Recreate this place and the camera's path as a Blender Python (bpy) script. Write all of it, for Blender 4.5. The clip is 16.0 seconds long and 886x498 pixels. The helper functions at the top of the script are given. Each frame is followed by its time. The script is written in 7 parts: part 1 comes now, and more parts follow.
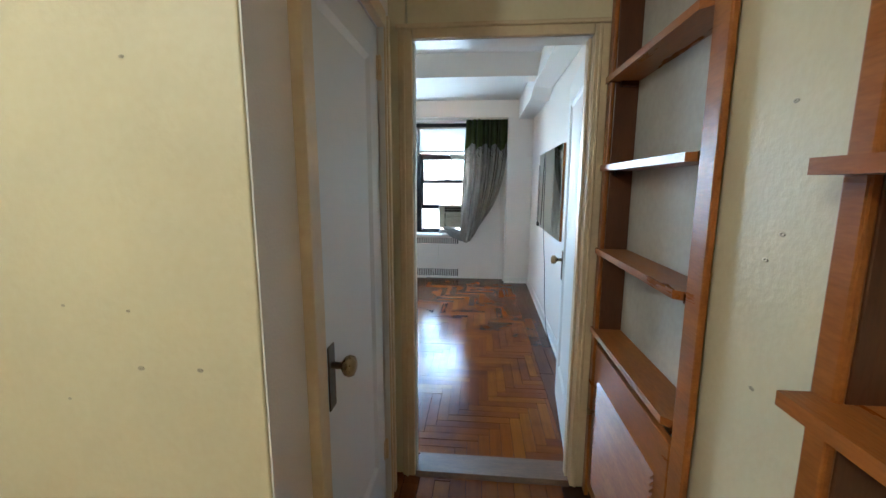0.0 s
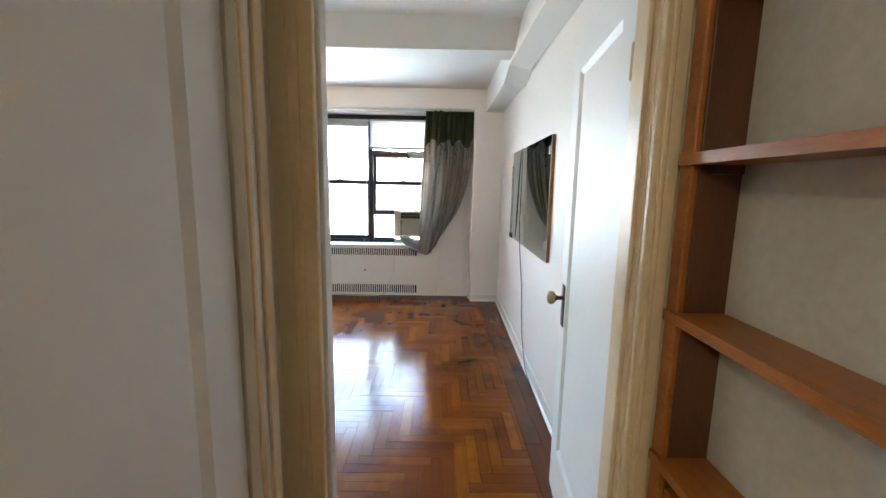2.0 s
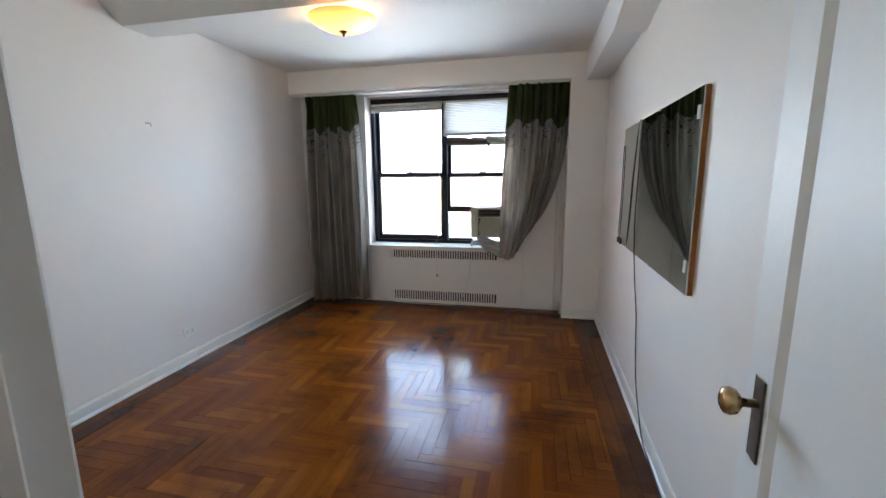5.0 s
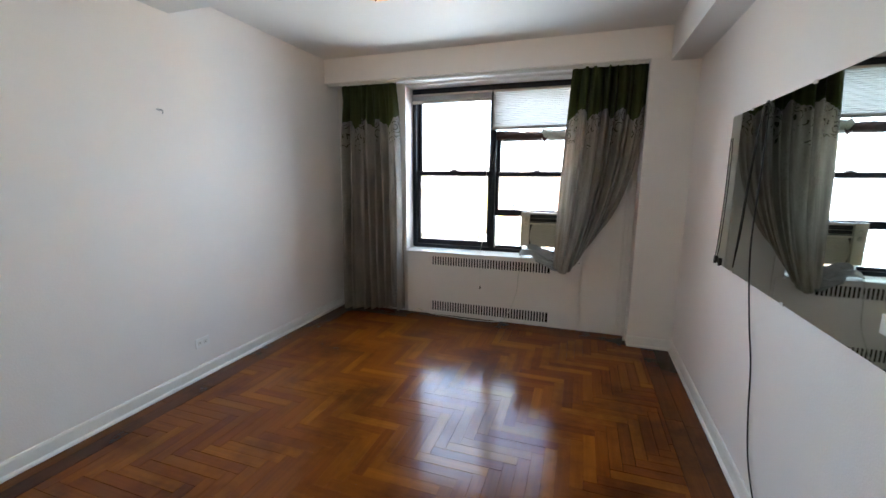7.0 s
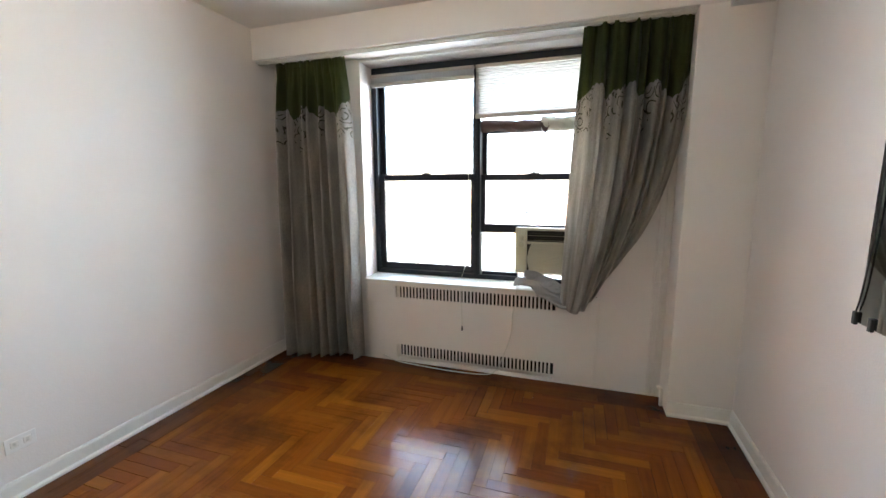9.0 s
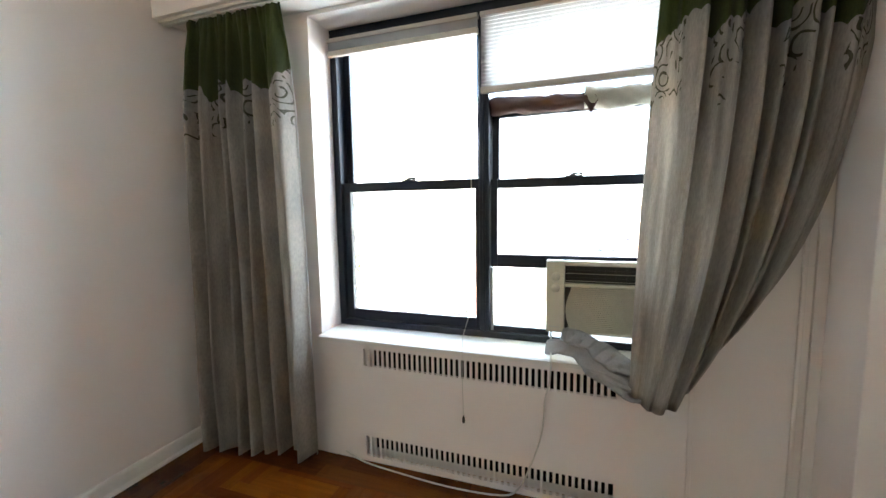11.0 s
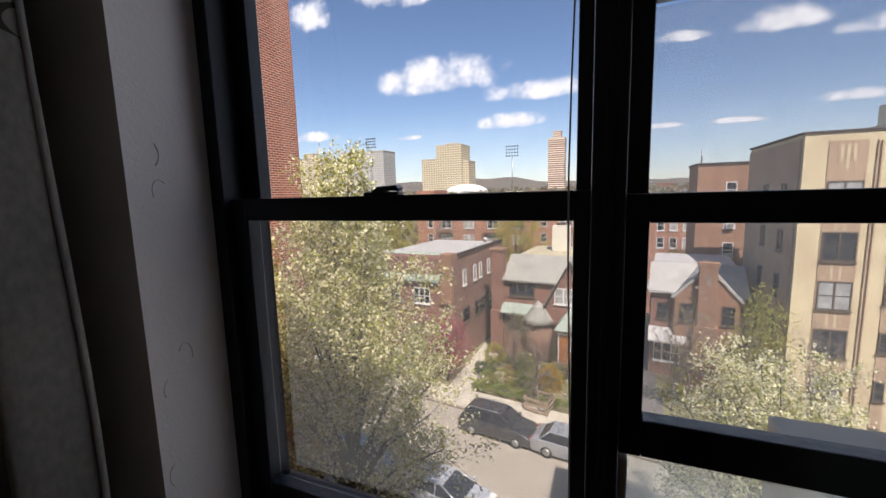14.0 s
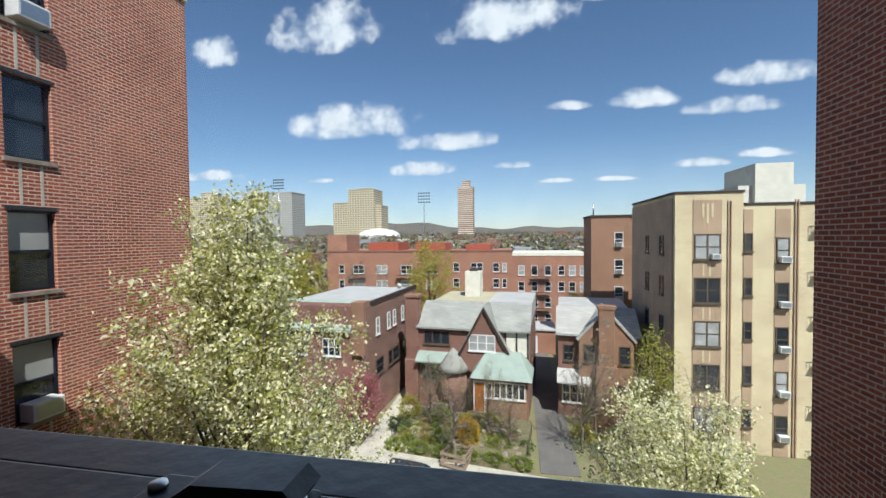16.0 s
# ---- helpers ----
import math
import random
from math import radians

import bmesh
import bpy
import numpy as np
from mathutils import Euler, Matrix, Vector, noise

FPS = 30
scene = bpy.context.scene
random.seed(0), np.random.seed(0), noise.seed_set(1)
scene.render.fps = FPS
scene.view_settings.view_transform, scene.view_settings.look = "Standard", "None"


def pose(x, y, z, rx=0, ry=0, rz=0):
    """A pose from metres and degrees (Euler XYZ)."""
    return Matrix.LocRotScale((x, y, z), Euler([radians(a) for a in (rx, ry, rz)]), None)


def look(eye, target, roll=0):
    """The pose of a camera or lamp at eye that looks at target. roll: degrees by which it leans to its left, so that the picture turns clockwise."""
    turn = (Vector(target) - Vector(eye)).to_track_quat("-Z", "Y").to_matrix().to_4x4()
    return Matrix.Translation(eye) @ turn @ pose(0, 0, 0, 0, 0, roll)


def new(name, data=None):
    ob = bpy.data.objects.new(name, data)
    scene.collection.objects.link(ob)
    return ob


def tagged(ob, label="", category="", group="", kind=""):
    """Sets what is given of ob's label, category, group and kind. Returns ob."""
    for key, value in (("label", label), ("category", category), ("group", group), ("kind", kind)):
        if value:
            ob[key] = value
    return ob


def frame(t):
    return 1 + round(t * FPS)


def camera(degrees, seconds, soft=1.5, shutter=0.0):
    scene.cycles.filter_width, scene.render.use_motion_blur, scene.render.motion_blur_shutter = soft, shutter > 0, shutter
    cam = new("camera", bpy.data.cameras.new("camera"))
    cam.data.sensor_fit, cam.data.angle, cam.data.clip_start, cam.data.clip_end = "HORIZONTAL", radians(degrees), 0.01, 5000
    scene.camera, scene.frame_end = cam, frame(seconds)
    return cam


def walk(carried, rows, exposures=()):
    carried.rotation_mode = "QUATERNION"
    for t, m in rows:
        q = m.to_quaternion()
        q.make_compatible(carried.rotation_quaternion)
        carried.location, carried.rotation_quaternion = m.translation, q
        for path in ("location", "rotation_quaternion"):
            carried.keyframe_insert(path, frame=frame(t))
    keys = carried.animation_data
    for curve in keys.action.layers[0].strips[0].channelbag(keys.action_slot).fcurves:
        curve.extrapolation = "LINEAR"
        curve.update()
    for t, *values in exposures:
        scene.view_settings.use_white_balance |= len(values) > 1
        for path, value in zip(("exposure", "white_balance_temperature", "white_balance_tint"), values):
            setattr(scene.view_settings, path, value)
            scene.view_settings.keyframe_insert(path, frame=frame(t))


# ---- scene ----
cam = camera(95.0, 16.0)
PATH = [
    (0, (0.585, -0.279, 1.464), (0.408, 1.688, 1.15), 0.2),
    (0.5, (0.551, -0.126, 1.458), (0.431, 1.843, 1.131), 0.8),
    (1, (0.503, 0.117, 1.46), (0.516, 2.092, 1.145), 0.6),
    (1.5, (0.514, 0.363, 1.458), (0.584, 2.34, 1.164), -0.8),
    (2, (0.565, 0.617, 1.465), (0.582, 2.594, 1.164), 1.0),
    (2.5, (0.575, 0.858, 1.458), (0.644, 2.837, 1.177), 0.9),
    (3, (0.594, 1.083, 1.489), (0.675, 3.062, 1.218), -1.6),
    (3.5, (0.609, 1.221, 1.481), (0.586, 3.204, 1.225), -1.0),
    (4, (0.65, 1.371, 1.47), (0.357, 3.325, 1.162), 0.1),
    (4.2, (0.655, 1.404, 1.468), (0.293, 3.34, 1.121), 0.2),
    (6.3, (0.562, 1.717, 1.464), (0.075, 3.63, 1.143), -1.1),
    (6.5, (0.545, 1.807, 1.469), (-0.004, 3.703, 1.143), -0.6),
    (7, (0.508, 1.983, 1.456), (-0.122, 3.85, 1.116), 0.4),
    (7.5, (0.444, 2.218, 1.448), (-0.139, 4.099, 1.099), 0.0),
    (8, (0.375, 2.479, 1.448), (-0.147, 4.381, 1.119), -1.0),
    (8.5, (0.392, 2.792, 1.455), (-0.207, 4.674, 1.138), -0.8),
    (8.7, (0.39, 2.901, 1.45), (-0.222, 4.779, 1.137), -0.6),
    (10.8, (0.17, 4.04, 1.40), (-0.50, 5.91, 1.185), -0.4),
    (11, (0.126, 4.149, 1.394), (-0.543, 6.022, 1.188), -0.9),
    (11.5, (-0.011, 4.382, 1.464), (-0.626, 6.269, 1.217), -2.1),
    (12, (-0.02, 4.717, 1.446), (-0.779, 6.56, 1.265), -1.3),
    (12.5, (-0.085, 4.977, 1.474), (-0.884, 6.796, 1.249), -1.2),
    (13, (-0.212, 5.196, 1.494), (-0.995, 7.022, 1.267), -1.9),
    (13.5, (-0.3, 5.338, 1.5), (-1.078, 7.164, 1.247), -2.0),
    (14, (-0.372, 5.502, 1.538), (-1.138, 7.33, 1.273), -1.5),
    (14.5, (-0.447, 5.667, 1.591), (-1.145, 7.527, 1.362), -0.8),
    (15, (-0.554, 5.829, 1.636), (-1.128, 7.739, 1.487), -0.4),
    (15.5, (-0.605, 5.952, 1.684), (-1.058, 7.898, 1.6), -0.4),
    (16, (-0.687, 6.09, 1.664), (-1.045, 8.057, 1.608), -0.6),
]
# ---- exposure: the film camera opens up indoors and closes at the window ----
EXPOSURES = [(0.0, 5.2, 5150, 0), (1.0, 5.4, 5450, 0), (2.5, 5.4, 6000, 7), (3.5, 4.75, 5850, 7), (4.2, 4.65, 5800, 8), (6.5, 4.5, 5950, 9), (8.7, 4.95, 6450, 9), (11.0, 5.1, 6400, 7), (11.5, 4.85, 6300, 6), (12.0, 3.5, 6150, 7),
             (12.5, 1.75, 5650, 10), (13.0, 0.95, 6450, 18), (14.5, 0.80, 6400, 18), (15.2, 0.70, 6150, 12), (16.0, 0.55, 5850, 5)]
walk(cam, [(t, look(eye, target, roll)) for t, eye, target, roll in PATH], EXPOSURES)

# ---- sky, sun and lamps ----
SUN = Vector((0.27, -0.53, 0.78)).normalized()
world = bpy.data.worlds.new("world")
scene.world = world
world.use_nodes = True
wn = world.node_tree
wn.nodes.clear()
sky = wn.nodes.new("ShaderNodeTexSky")
sky.sky_type, sky.sun_disc = "NISHITA", False
sky.sun_elevation = math.asin(SUN.z)
sky.sun_rotation = math.atan2(SUN.x, SUN.y)
sky.altitude, sky.air_density, sky.dust_density, sky.ozone_density = 50, 1.0, 0.2, 3.2
wbg = wn.nodes.new("ShaderNodeBackground")
wbg.inputs["Strength"].default_value = 0.072
wout = wn.nodes.new("ShaderNodeOutputWorld")
wn.links.new(sky.outputs[0], wbg.inputs["Color"])
wn.links.new(wbg.outputs[0], wout.inputs["Surface"])


def lamp(name, kind, matrix, energy, color, **size):
    data = bpy.data.lights.new(name, kind)
    data.energy, data.color = energy, color
    for key, value in size.items():
        if key == "angle":
            data.angle = value
        elif key == "radius":
            data.shadow_soft_size = value
        elif key == "width":
            data.shape, data.size = "RECTANGLE", value
        elif key == "height":
            data.size_y = value
        elif key == "spread":
            data.spread = value
    ob = new(name, data)
    ob.matrix_world = matrix
    return ob


lamp("sun", "SUN", look((0, 0, 60), Vector((0, 0, 60)) - SUN), 4.6, (1.0, 0.95, 0.87), angle=radians(0.5))
for bx in (-0.10, 0.10):
    lamp("bulb_light", "POINT", pose(-0.554 + bx, 4.02, 2.468), 0.25, (1.0, 0.66, 0.36), radius=0.03)
# added area lamp in the window opening, brightens the room beyond the sky's light
lamp("window_fill_light", "AREA", pose(-0.39, 6.352, 1.53, -90, 0, 0), 3.0, (0.74, 0.87, 1.0), width=1.66, height=1.56, spread=radians(135))
lamp("hall_bulb_light", "POINT", pose(-0.45, -1.05, 2.30), 1.05, (1.0, 0.92, 0.76), radius=0.06)


# ---- materials ----
def mat(name, col, rough=0.5, metal=0.0, var=0.12, scale=3.0, fine=45.0, bump=0.08, tint=None, spec=0.5, stretch=(1, 1, 1), coat=0.0, rv=0.08):
    """A surface with broad stains and fine grain; tint is the colour the stains drift to."""
    m = bpy.data.materials.new(name)
    m.use_nodes = True
    nt = m.node_tree
    N, L = nt.nodes, nt.links
    b = N["Principled BSDF"]
    geo = N.new("ShaderNodeNewGeometry")
    mp = N.new("ShaderNodeMapping")
    mp.inputs["Scale"].default_value = stretch
    L.new(geo.outputs["Position"], mp.inputs["Vector"])
    n1 = N.new("ShaderNodeTexNoise")
    n1.inputs["Scale"].default_value, n1.inputs["Detail"].default_value, n1.inputs["Roughness"].default_value = scale, 5, 0.6
    n2 = N.new("ShaderNodeTexNoise")
    n2.inputs["Scale"].default_value, n2.inputs["Detail"].default_value = fine, 3
    L.new(mp.outputs[0], n1.inputs["Vector"])
    L.new(mp.outputs[0], n2.inputs["Vector"])
    r1 = N.new("ShaderNodeValToRGB")
    c = Vector(col)
    t = Vector(tint) if tint else c * (1 - 2.2 * var)
    r1.color_ramp.elements[0].position, r1.color_ramp.elements[1].position = 0.25, 0.75
    r1.color_ramp.elements[0].color, r1.color_ramp.elements[1].color = (*t, 1), (*c, 1)
    L.new(n1.outputs["Fac"], r1.inputs["Fac"])
    mx = N.new("ShaderNodeMix")
    mx.data_type, mx.blend_type = "RGBA", "OVERLAY"
    mx.inputs["Factor"].default_value = min(1.0, var * 2)
    L.new(r1.outputs["Color"], mx.inputs["A"])
    L.new(n2.outputs["Fac"], mx.inputs["B"])
    L.new(mx.outputs["Result"], b.inputs["Base Color"])
    b.inputs["Metallic"].default_value = metal
    b.inputs["Specular IOR Level"].default_value = spec
    b.inputs["Coat Weight"].default_value = coat
    mr = N.new("ShaderNodeMapRange")
    mr.inputs["To Min"].default_value, mr.inputs["To Max"].default_value = max(0.02, rough - rv), min(1, rough + rv)
    L.new(n1.outputs["Fac"], mr.inputs["Value"])
    L.new(mr.outputs["Result"], b.inputs["Roughness"])
    if bump:
        bp = N.new("ShaderNodeBump")
        bp.inputs["Strength"].default_value, bp.inputs["Distance"].default_value = bump, 0.01
        L.new(n2.outputs["Fac"], bp.inputs["Height"])
        L.new(bp.outputs["Normal"], b.inputs["Normal"])
    return m


def wood_planks(name, cols, rough, bump=0.15, wear=0.5):
    """Boards that each take their own tone, with grain along the longer side and worn varnish."""
    m = bpy.data.materials.new(name)
    m.use_nodes = True
    nt = m.node_tree
    N, L = nt.nodes, nt.links
    b = N["Principled BSDF"]
    geo, oi, tc = N.new("ShaderNodeNewGeometry"), N.new("ShaderNodeObjectInfo"), N.new("ShaderNodeUVMap")
    add = N.new("ShaderNodeMath")
    add.operation = "ADD"
    L.new(geo.outputs["Random Per Island"], add.inputs[0])
    L.new(oi.outputs["Random"], add.inputs[1])
    fr = N.new("ShaderNodeMath")
    fr.operation = "FRACT"
    L.new(add.outputs[0], fr.inputs[0])
    ramp = N.new("ShaderNodeValToRGB")
    el = ramp.color_ramp.elements
    while len(el) < len(cols):
        el.new(0.5)
    for i, c in enumerate(cols):
        el[i].position, el[i].color = i / (len(cols) - 1), (*c, 1)
    L.new(fr.outputs[0], ramp.inputs["Fac"])
    grain = N.new("ShaderNodeTexNoise")
    mp = N.new("ShaderNodeMapping")
    mp.inputs["Scale"].default_value = (3, 60, 1)
    L.new(tc.outputs["UV"], mp.inputs["Vector"])
    off = N.new("ShaderNodeVectorMath")
    off.operation = "ADD"
    sc = N.new("ShaderNodeVectorMath")
    sc.operation = "SCALE"
    sc.inputs[0].default_value = (31.0, 17.0, 5.0)
    L.new(fr.outputs[0], sc.inputs["Scale"])
    L.new(mp.outputs[0], off.inputs[0])
    L.new(sc.outputs[0], off.inputs[1])
    L.new(off.outputs[0], grain.inputs["Vector"])
    grain.inputs["Scale"].default_value, grain.inputs["Detail"].default_value = 1.0, 5
    mx = N.new("ShaderNodeMix")
    mx.data_type, mx.blend_type = "RGBA", "OVERLAY"
    mx.inputs["Factor"].default_value = 0.32
    L.new(ramp.outputs["Color"], mx.inputs["A"])
    L.new(grain.outputs["Fac"], mx.inputs["B"])
    stain = N.new("ShaderNodeTexNoise")
    stain.inputs["Scale"].default_value, stain.inputs["Detail"].default_value, stain.inputs["Roughness"].default_value = 1.7, 6, 0.65
    L.new(geo.outputs["Position"], stain.inputs["Vector"])
    sr = N.new("ShaderNodeValToRGB")
    sr.color_ramp.elements[0].position, sr.color_ramp.elements[0].color = 0.34, (0.30, 0.24, 0.20, 1)
    sr.color_ramp.elements[1].position, sr.color_ramp.elements[1].color = 0.52, (1, 1, 1, 1)
    L.new(stain.outputs["Fac"], sr.inputs["Fac"])
    mul = N.new("ShaderNodeMix")
    mul.data_type, mul.blend_type = "RGBA", "MULTIPLY"
    mul.inputs["Factor"].default_value = wear
    L.new(mx.outputs["Result"], mul.inputs["A"])
    L.new(sr.outputs["Color"], mul.inputs["B"])
    L.new(mul.outputs["Result"], b.inputs["Base Color"])
    mr = N.new("ShaderNodeMapRange")
    mr.inputs["To Min"].default_value, mr.inputs["To Max"].default_value = rough * 1.6, rough * 0.7
    L.new(stain.outputs["Fac"], mr.inputs["Value"])
    L.new(mr.outputs["Result"], b.inputs["Roughness"])
    b.inputs["Specular IOR Level"].default_value = 0.20
    wav = N.new("ShaderNodeTexNoise")
    wav.inputs["Scale"].default_value = 9.0
    L.new(geo.outputs["Position"], wav.inputs["Vector"])
    ad = N.new("ShaderNodeMath")
    ad.operation = "MULTIPLY_ADD"
    ad.inputs[1].default_value = 0.25
    L.new(grain.outputs["Fac"], ad.inputs[0])
    L.new(wav.outputs["Fac"], ad.inputs[2])
    bp = N.new("ShaderNodeBump")
    bp.inputs["Strength"].default_value, bp.inputs["Distance"].default_value = bump, 0.006
    L.new(ad.outputs[0], bp.inputs["Height"])
    L.new(bp.outputs["Normal"], b.inputs["Normal"])
    return m


def brick_mat(name, c1, c2, mortar, course=0.068, length=0.21, rough=0.85, msize=0.006):
    """Brickwork in real courses for walls that stay far off."""
    m = bpy.data.materials.new(name)
    m.use_nodes = True
    nt = m.node_tree
    N, L = nt.nodes, nt.links
    b = N["Principled BSDF"]
    geo = N.new("ShaderNodeNewGeometry")
    sep, com, ad = N.new("ShaderNodeSeparateXYZ"), N.new("ShaderNodeCombineXYZ"), N.new("ShaderNodeMath")
    L.new(geo.outputs["Position"], sep.inputs[0])
    L.new(sep.outputs["X"], ad.inputs[0])
    L.new(sep.outputs["Y"], ad.inputs[1])
    L.new(ad.outputs[0], com.inputs["X"])
    L.new(sep.outputs["Z"], com.inputs["Y"])
    bt = N.new("ShaderNodeTexBrick")
    bt.inputs["Color1"].default_value, bt.inputs["Color2"].default_value, bt.inputs["Mortar"].default_value = (*c1, 1), (*c2, 1), (*mortar, 1)
    bt.inputs["Scale"].default_value, bt.inputs["Mortar Size"].default_value, bt.inputs["Mortar Smooth"].default_value = 1.0, msize, 0.3
    bt.inputs["Brick Width"].default_value, bt.inputs["Row Height"].default_value, bt.inputs["Bias"].default_value = length, course, -0.2
    L.new(com.outputs[0], bt.inputs["Vector"])
    n = N.new("ShaderNodeTexNoise")
    n.inputs["Scale"].default_value, n.inputs["Detail"].default_value = 0.6, 6
    L.new(geo.outputs["Position"], n.inputs["Vector"])
    mx = N.new("ShaderNodeMix")
    mx.data_type, mx.blend_type = "RGBA", "OVERLAY"
    mx.inputs["Factor"].default_value = 0.35
    L.new(bt.outputs["Color"], mx.inputs["A"])
    L.new(n.outputs["Fac"], mx.inputs["B"])
    L.new(mx.outputs["Result"], b.inputs["Base Color"])
    b.inputs["Roughness"].default_value = rough
    inv = N.new("ShaderNodeMath")
    inv.operation = "SUBTRACT"
    inv.inputs[0].default_value = 1.0
    L.new(bt.outputs["Fac"], inv.inputs[1])
    bp = N.new("ShaderNodeBump")
    bp.inputs["Strength"].default_value, bp.inputs["Distance"].default_value = 0.6, 0.01
    L.new(inv.outputs[0], bp.inputs["Height"])
    L.new(bp.outputs["Normal"], b.inputs["Normal"])
    return m


def glass_mat(name, col=(1, 1, 1), rough=0.0, gloss=0.06):
    """Thin window glass: clear, with a faint gloss."""
    m = bpy.data.materials.new(name)
    m.use_nodes = True
    nt = m.node_tree
    N, L = nt.nodes, nt.links
    N.remove(N["Principled BSDF"])
    tr, gl, mx, fr = N.new("ShaderNodeBsdfTransparent"), N.new("ShaderNodeBsdfGlossy"), N.new("ShaderNodeMixShader"), N.new("ShaderNodeLayerWeight")
    tr.inputs["Color"].default_value = (*col, 1)
    gl.inputs["Roughness"].default_value = rough
    pw, sc = N.new("ShaderNodeMath"), N.new("ShaderNodeMath")
    pw.operation, sc.operation = "POWER", "MULTIPLY_ADD"
    pw.inputs[1].default_value, sc.inputs[1].default_value, sc.inputs[2].default_value = 4.0, 0.35, gloss * 0.4
    L.new(fr.outputs["Facing"], pw.inputs[0])
    L.new(pw.outputs[0], sc.inputs[0])
    L.new(sc.outputs[0], mx.inputs["Fac"])
    L.new(tr.outputs[0], mx.inputs[1])
    L.new(gl.outputs[0], mx.inputs[2])
    L.new(mx.outputs[0], N["Material Output"].inputs["Surface"])
    return m


def glow_mat(name, col, strength, base=(0.8, 0.8, 0.8)):
    m = bpy.data.materials.new(name)
    m.use_nodes = True
    b = m.node_tree.nodes["Principled BSDF"]
    b.inputs["Base Color"].default_value = (*base, 1)
    b.inputs["Emission Color"].default_value = (*col, 1)
    b.inputs["Emission Strength"].default_value = strength
    b.inputs["Roughness"].default_value = 0.3
    return m


def cloth_mat(name, col, through_=0.35, var=0.15, fine=260.0):
    m = mat(name, col, 0.9, var=var, scale=4, fine=fine, bump=0.25)
    nt = m.node_tree
    N, L = nt.nodes, nt.links
    b = N["Principled BSDF"]
    tl, mx = N.new("ShaderNodeBsdfTranslucent"), N.new("ShaderNodeMixShader")
    src = b.inputs["Base Color"].links[0].from_socket
    L.new(src, tl.inputs["Color"])
    mx.inputs["Fac"].default_value = through_
    L.new(b.outputs[0], mx.inputs[1])
    L.new(tl.outputs[0], mx.inputs[2])
    L.new(mx.outputs[0], N["Material Output"].inputs["Surface"])
    return m


WHITE = mat("white_wall_paint", (0.86, 0.815, 0.775), 0.55, var=0.03, scale=1.2, fine=140, bump=0.10)
CEIL = mat("ceiling_paint", (0.80, 0.79, 0.77), 0.7, var=0.03, scale=0.9, fine=90, bump=0.08)
CREAM = mat("aged_cream_paint", (0.80, 0.70, 0.47), 0.5, var=0.05, scale=2.5, fine=60, bump=0.12)
TRIM = mat("gloss_trim_paint", (0.80, 0.78, 0.73), 0.32, var=0.04, scale=4, fine=30, bump=0.10)
DOORP = mat("gloss_door_paint", (0.80, 0.80, 0.79), 0.50, var=0.015, scale=2, fine=25, bump=0.08, rv=0.015)
# cream trim with the hall's warm lamp light mixed into its tan
WARMTRIM = mat("warm_lit_cream_trim", (0.76, 0.60, 0.38), 0.4, var=0.06, scale=5, fine=40, bump=0.15)
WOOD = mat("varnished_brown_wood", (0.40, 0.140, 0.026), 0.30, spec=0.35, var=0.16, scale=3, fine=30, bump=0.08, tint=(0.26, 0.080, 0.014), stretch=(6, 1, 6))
DARKWOOD = mat("dark_brown_wood", (0.13, 0.045, 0.016), 0.35, var=0.16, scale=3, fine=30, bump=0.08, stretch=(6, 6, 1))
PARQUET = wood_planks("parquet_oak", [(0.150, 0.038, 0.005), (0.215, 0.060, 0.006), (0.165, 0.043, 0.005), (0.262, 0.082, 0.008), (0.140, 0.034, 0.005), (0.195, 0.052, 0.006)], 0.15, wear=0.75)
BORDERW = wood_planks("worn_dark_border_oak", [(0.095, 0.028, 0.006), (0.130, 0.040, 0.007), (0.065, 0.020, 0.007), (0.15, 0.050, 0.008)], 0.20, wear=0.9)
SUBFLOOR = mat("dark_joint_filler", (0.07, 0.028, 0.010), 0.6)
THRESH = mat("worn_threshold_wood", (0.20, 0.11, 0.055), 0.45, var=0.2, scale=8, stretch=(1, 6, 1))
BLACK = mat("black_window_paint", (0.008, 0.012, 0.022), 0.38, spec=0.32, var=0.1, scale=6, fine=50, bump=0.12)
GLASS = glass_mat("window_glass")
FROST = glass_mat("hazy_side_pane", (0.86, 0.88, 0.86), 0.2)
SCREEN = glass_mat("fine_insect_screen", (0.96, 0.95, 0.93), 0.5)
DUSTY = glass_mat("dusty_insect_screen", (0.92, 0.92, 0.92), 0.5)


def hazy(m, col, fac):
    """Adds a share of scattered light to a clear pane."""
    nt = m.node_tree
    out = nt.nodes["Material Output"]
    src = out.inputs["Surface"].links[0].from_socket
    tl, mx = nt.nodes.new("ShaderNodeBsdfTranslucent"), nt.nodes.new("ShaderNodeMixShader")
    tl.inputs["Color"].default_value = (*col, 1)
    mx.inputs["Fac"].default_value = fac
    nt.links.new(src, mx.inputs[1])
    nt.links.new(tl.outputs[0], mx.inputs[2])
    nt.links.new(mx.outputs[0], out.inputs["Surface"])


hazy(FROST, (0.80, 0.76, 0.66), 0.22)
hazy(SCREEN, (0.62, 0.56, 0.46), 0.08)
hazy(DUSTY, (0.66, 0.62, 0.56), 0.07)
BRASS = mat("worn_brass", (0.48, 0.36, 0.20), 0.28, metal=1.0, var=0.15, scale=30)
IRON = mat("tarnished_plate", (0.16, 0.13, 0.10), 0.38, metal=0.9, var=0.15, scale=30)
STEEL = mat("galvanised_steel", (0.55, 0.56, 0.56), 0.35, metal=0.9, var=0.1, scale=20)
ACP = mat("beige_ac_plastic", (0.62, 0.58, 0.44), 0.45, var=0.05, scale=5, fine=200, bump=0.04)
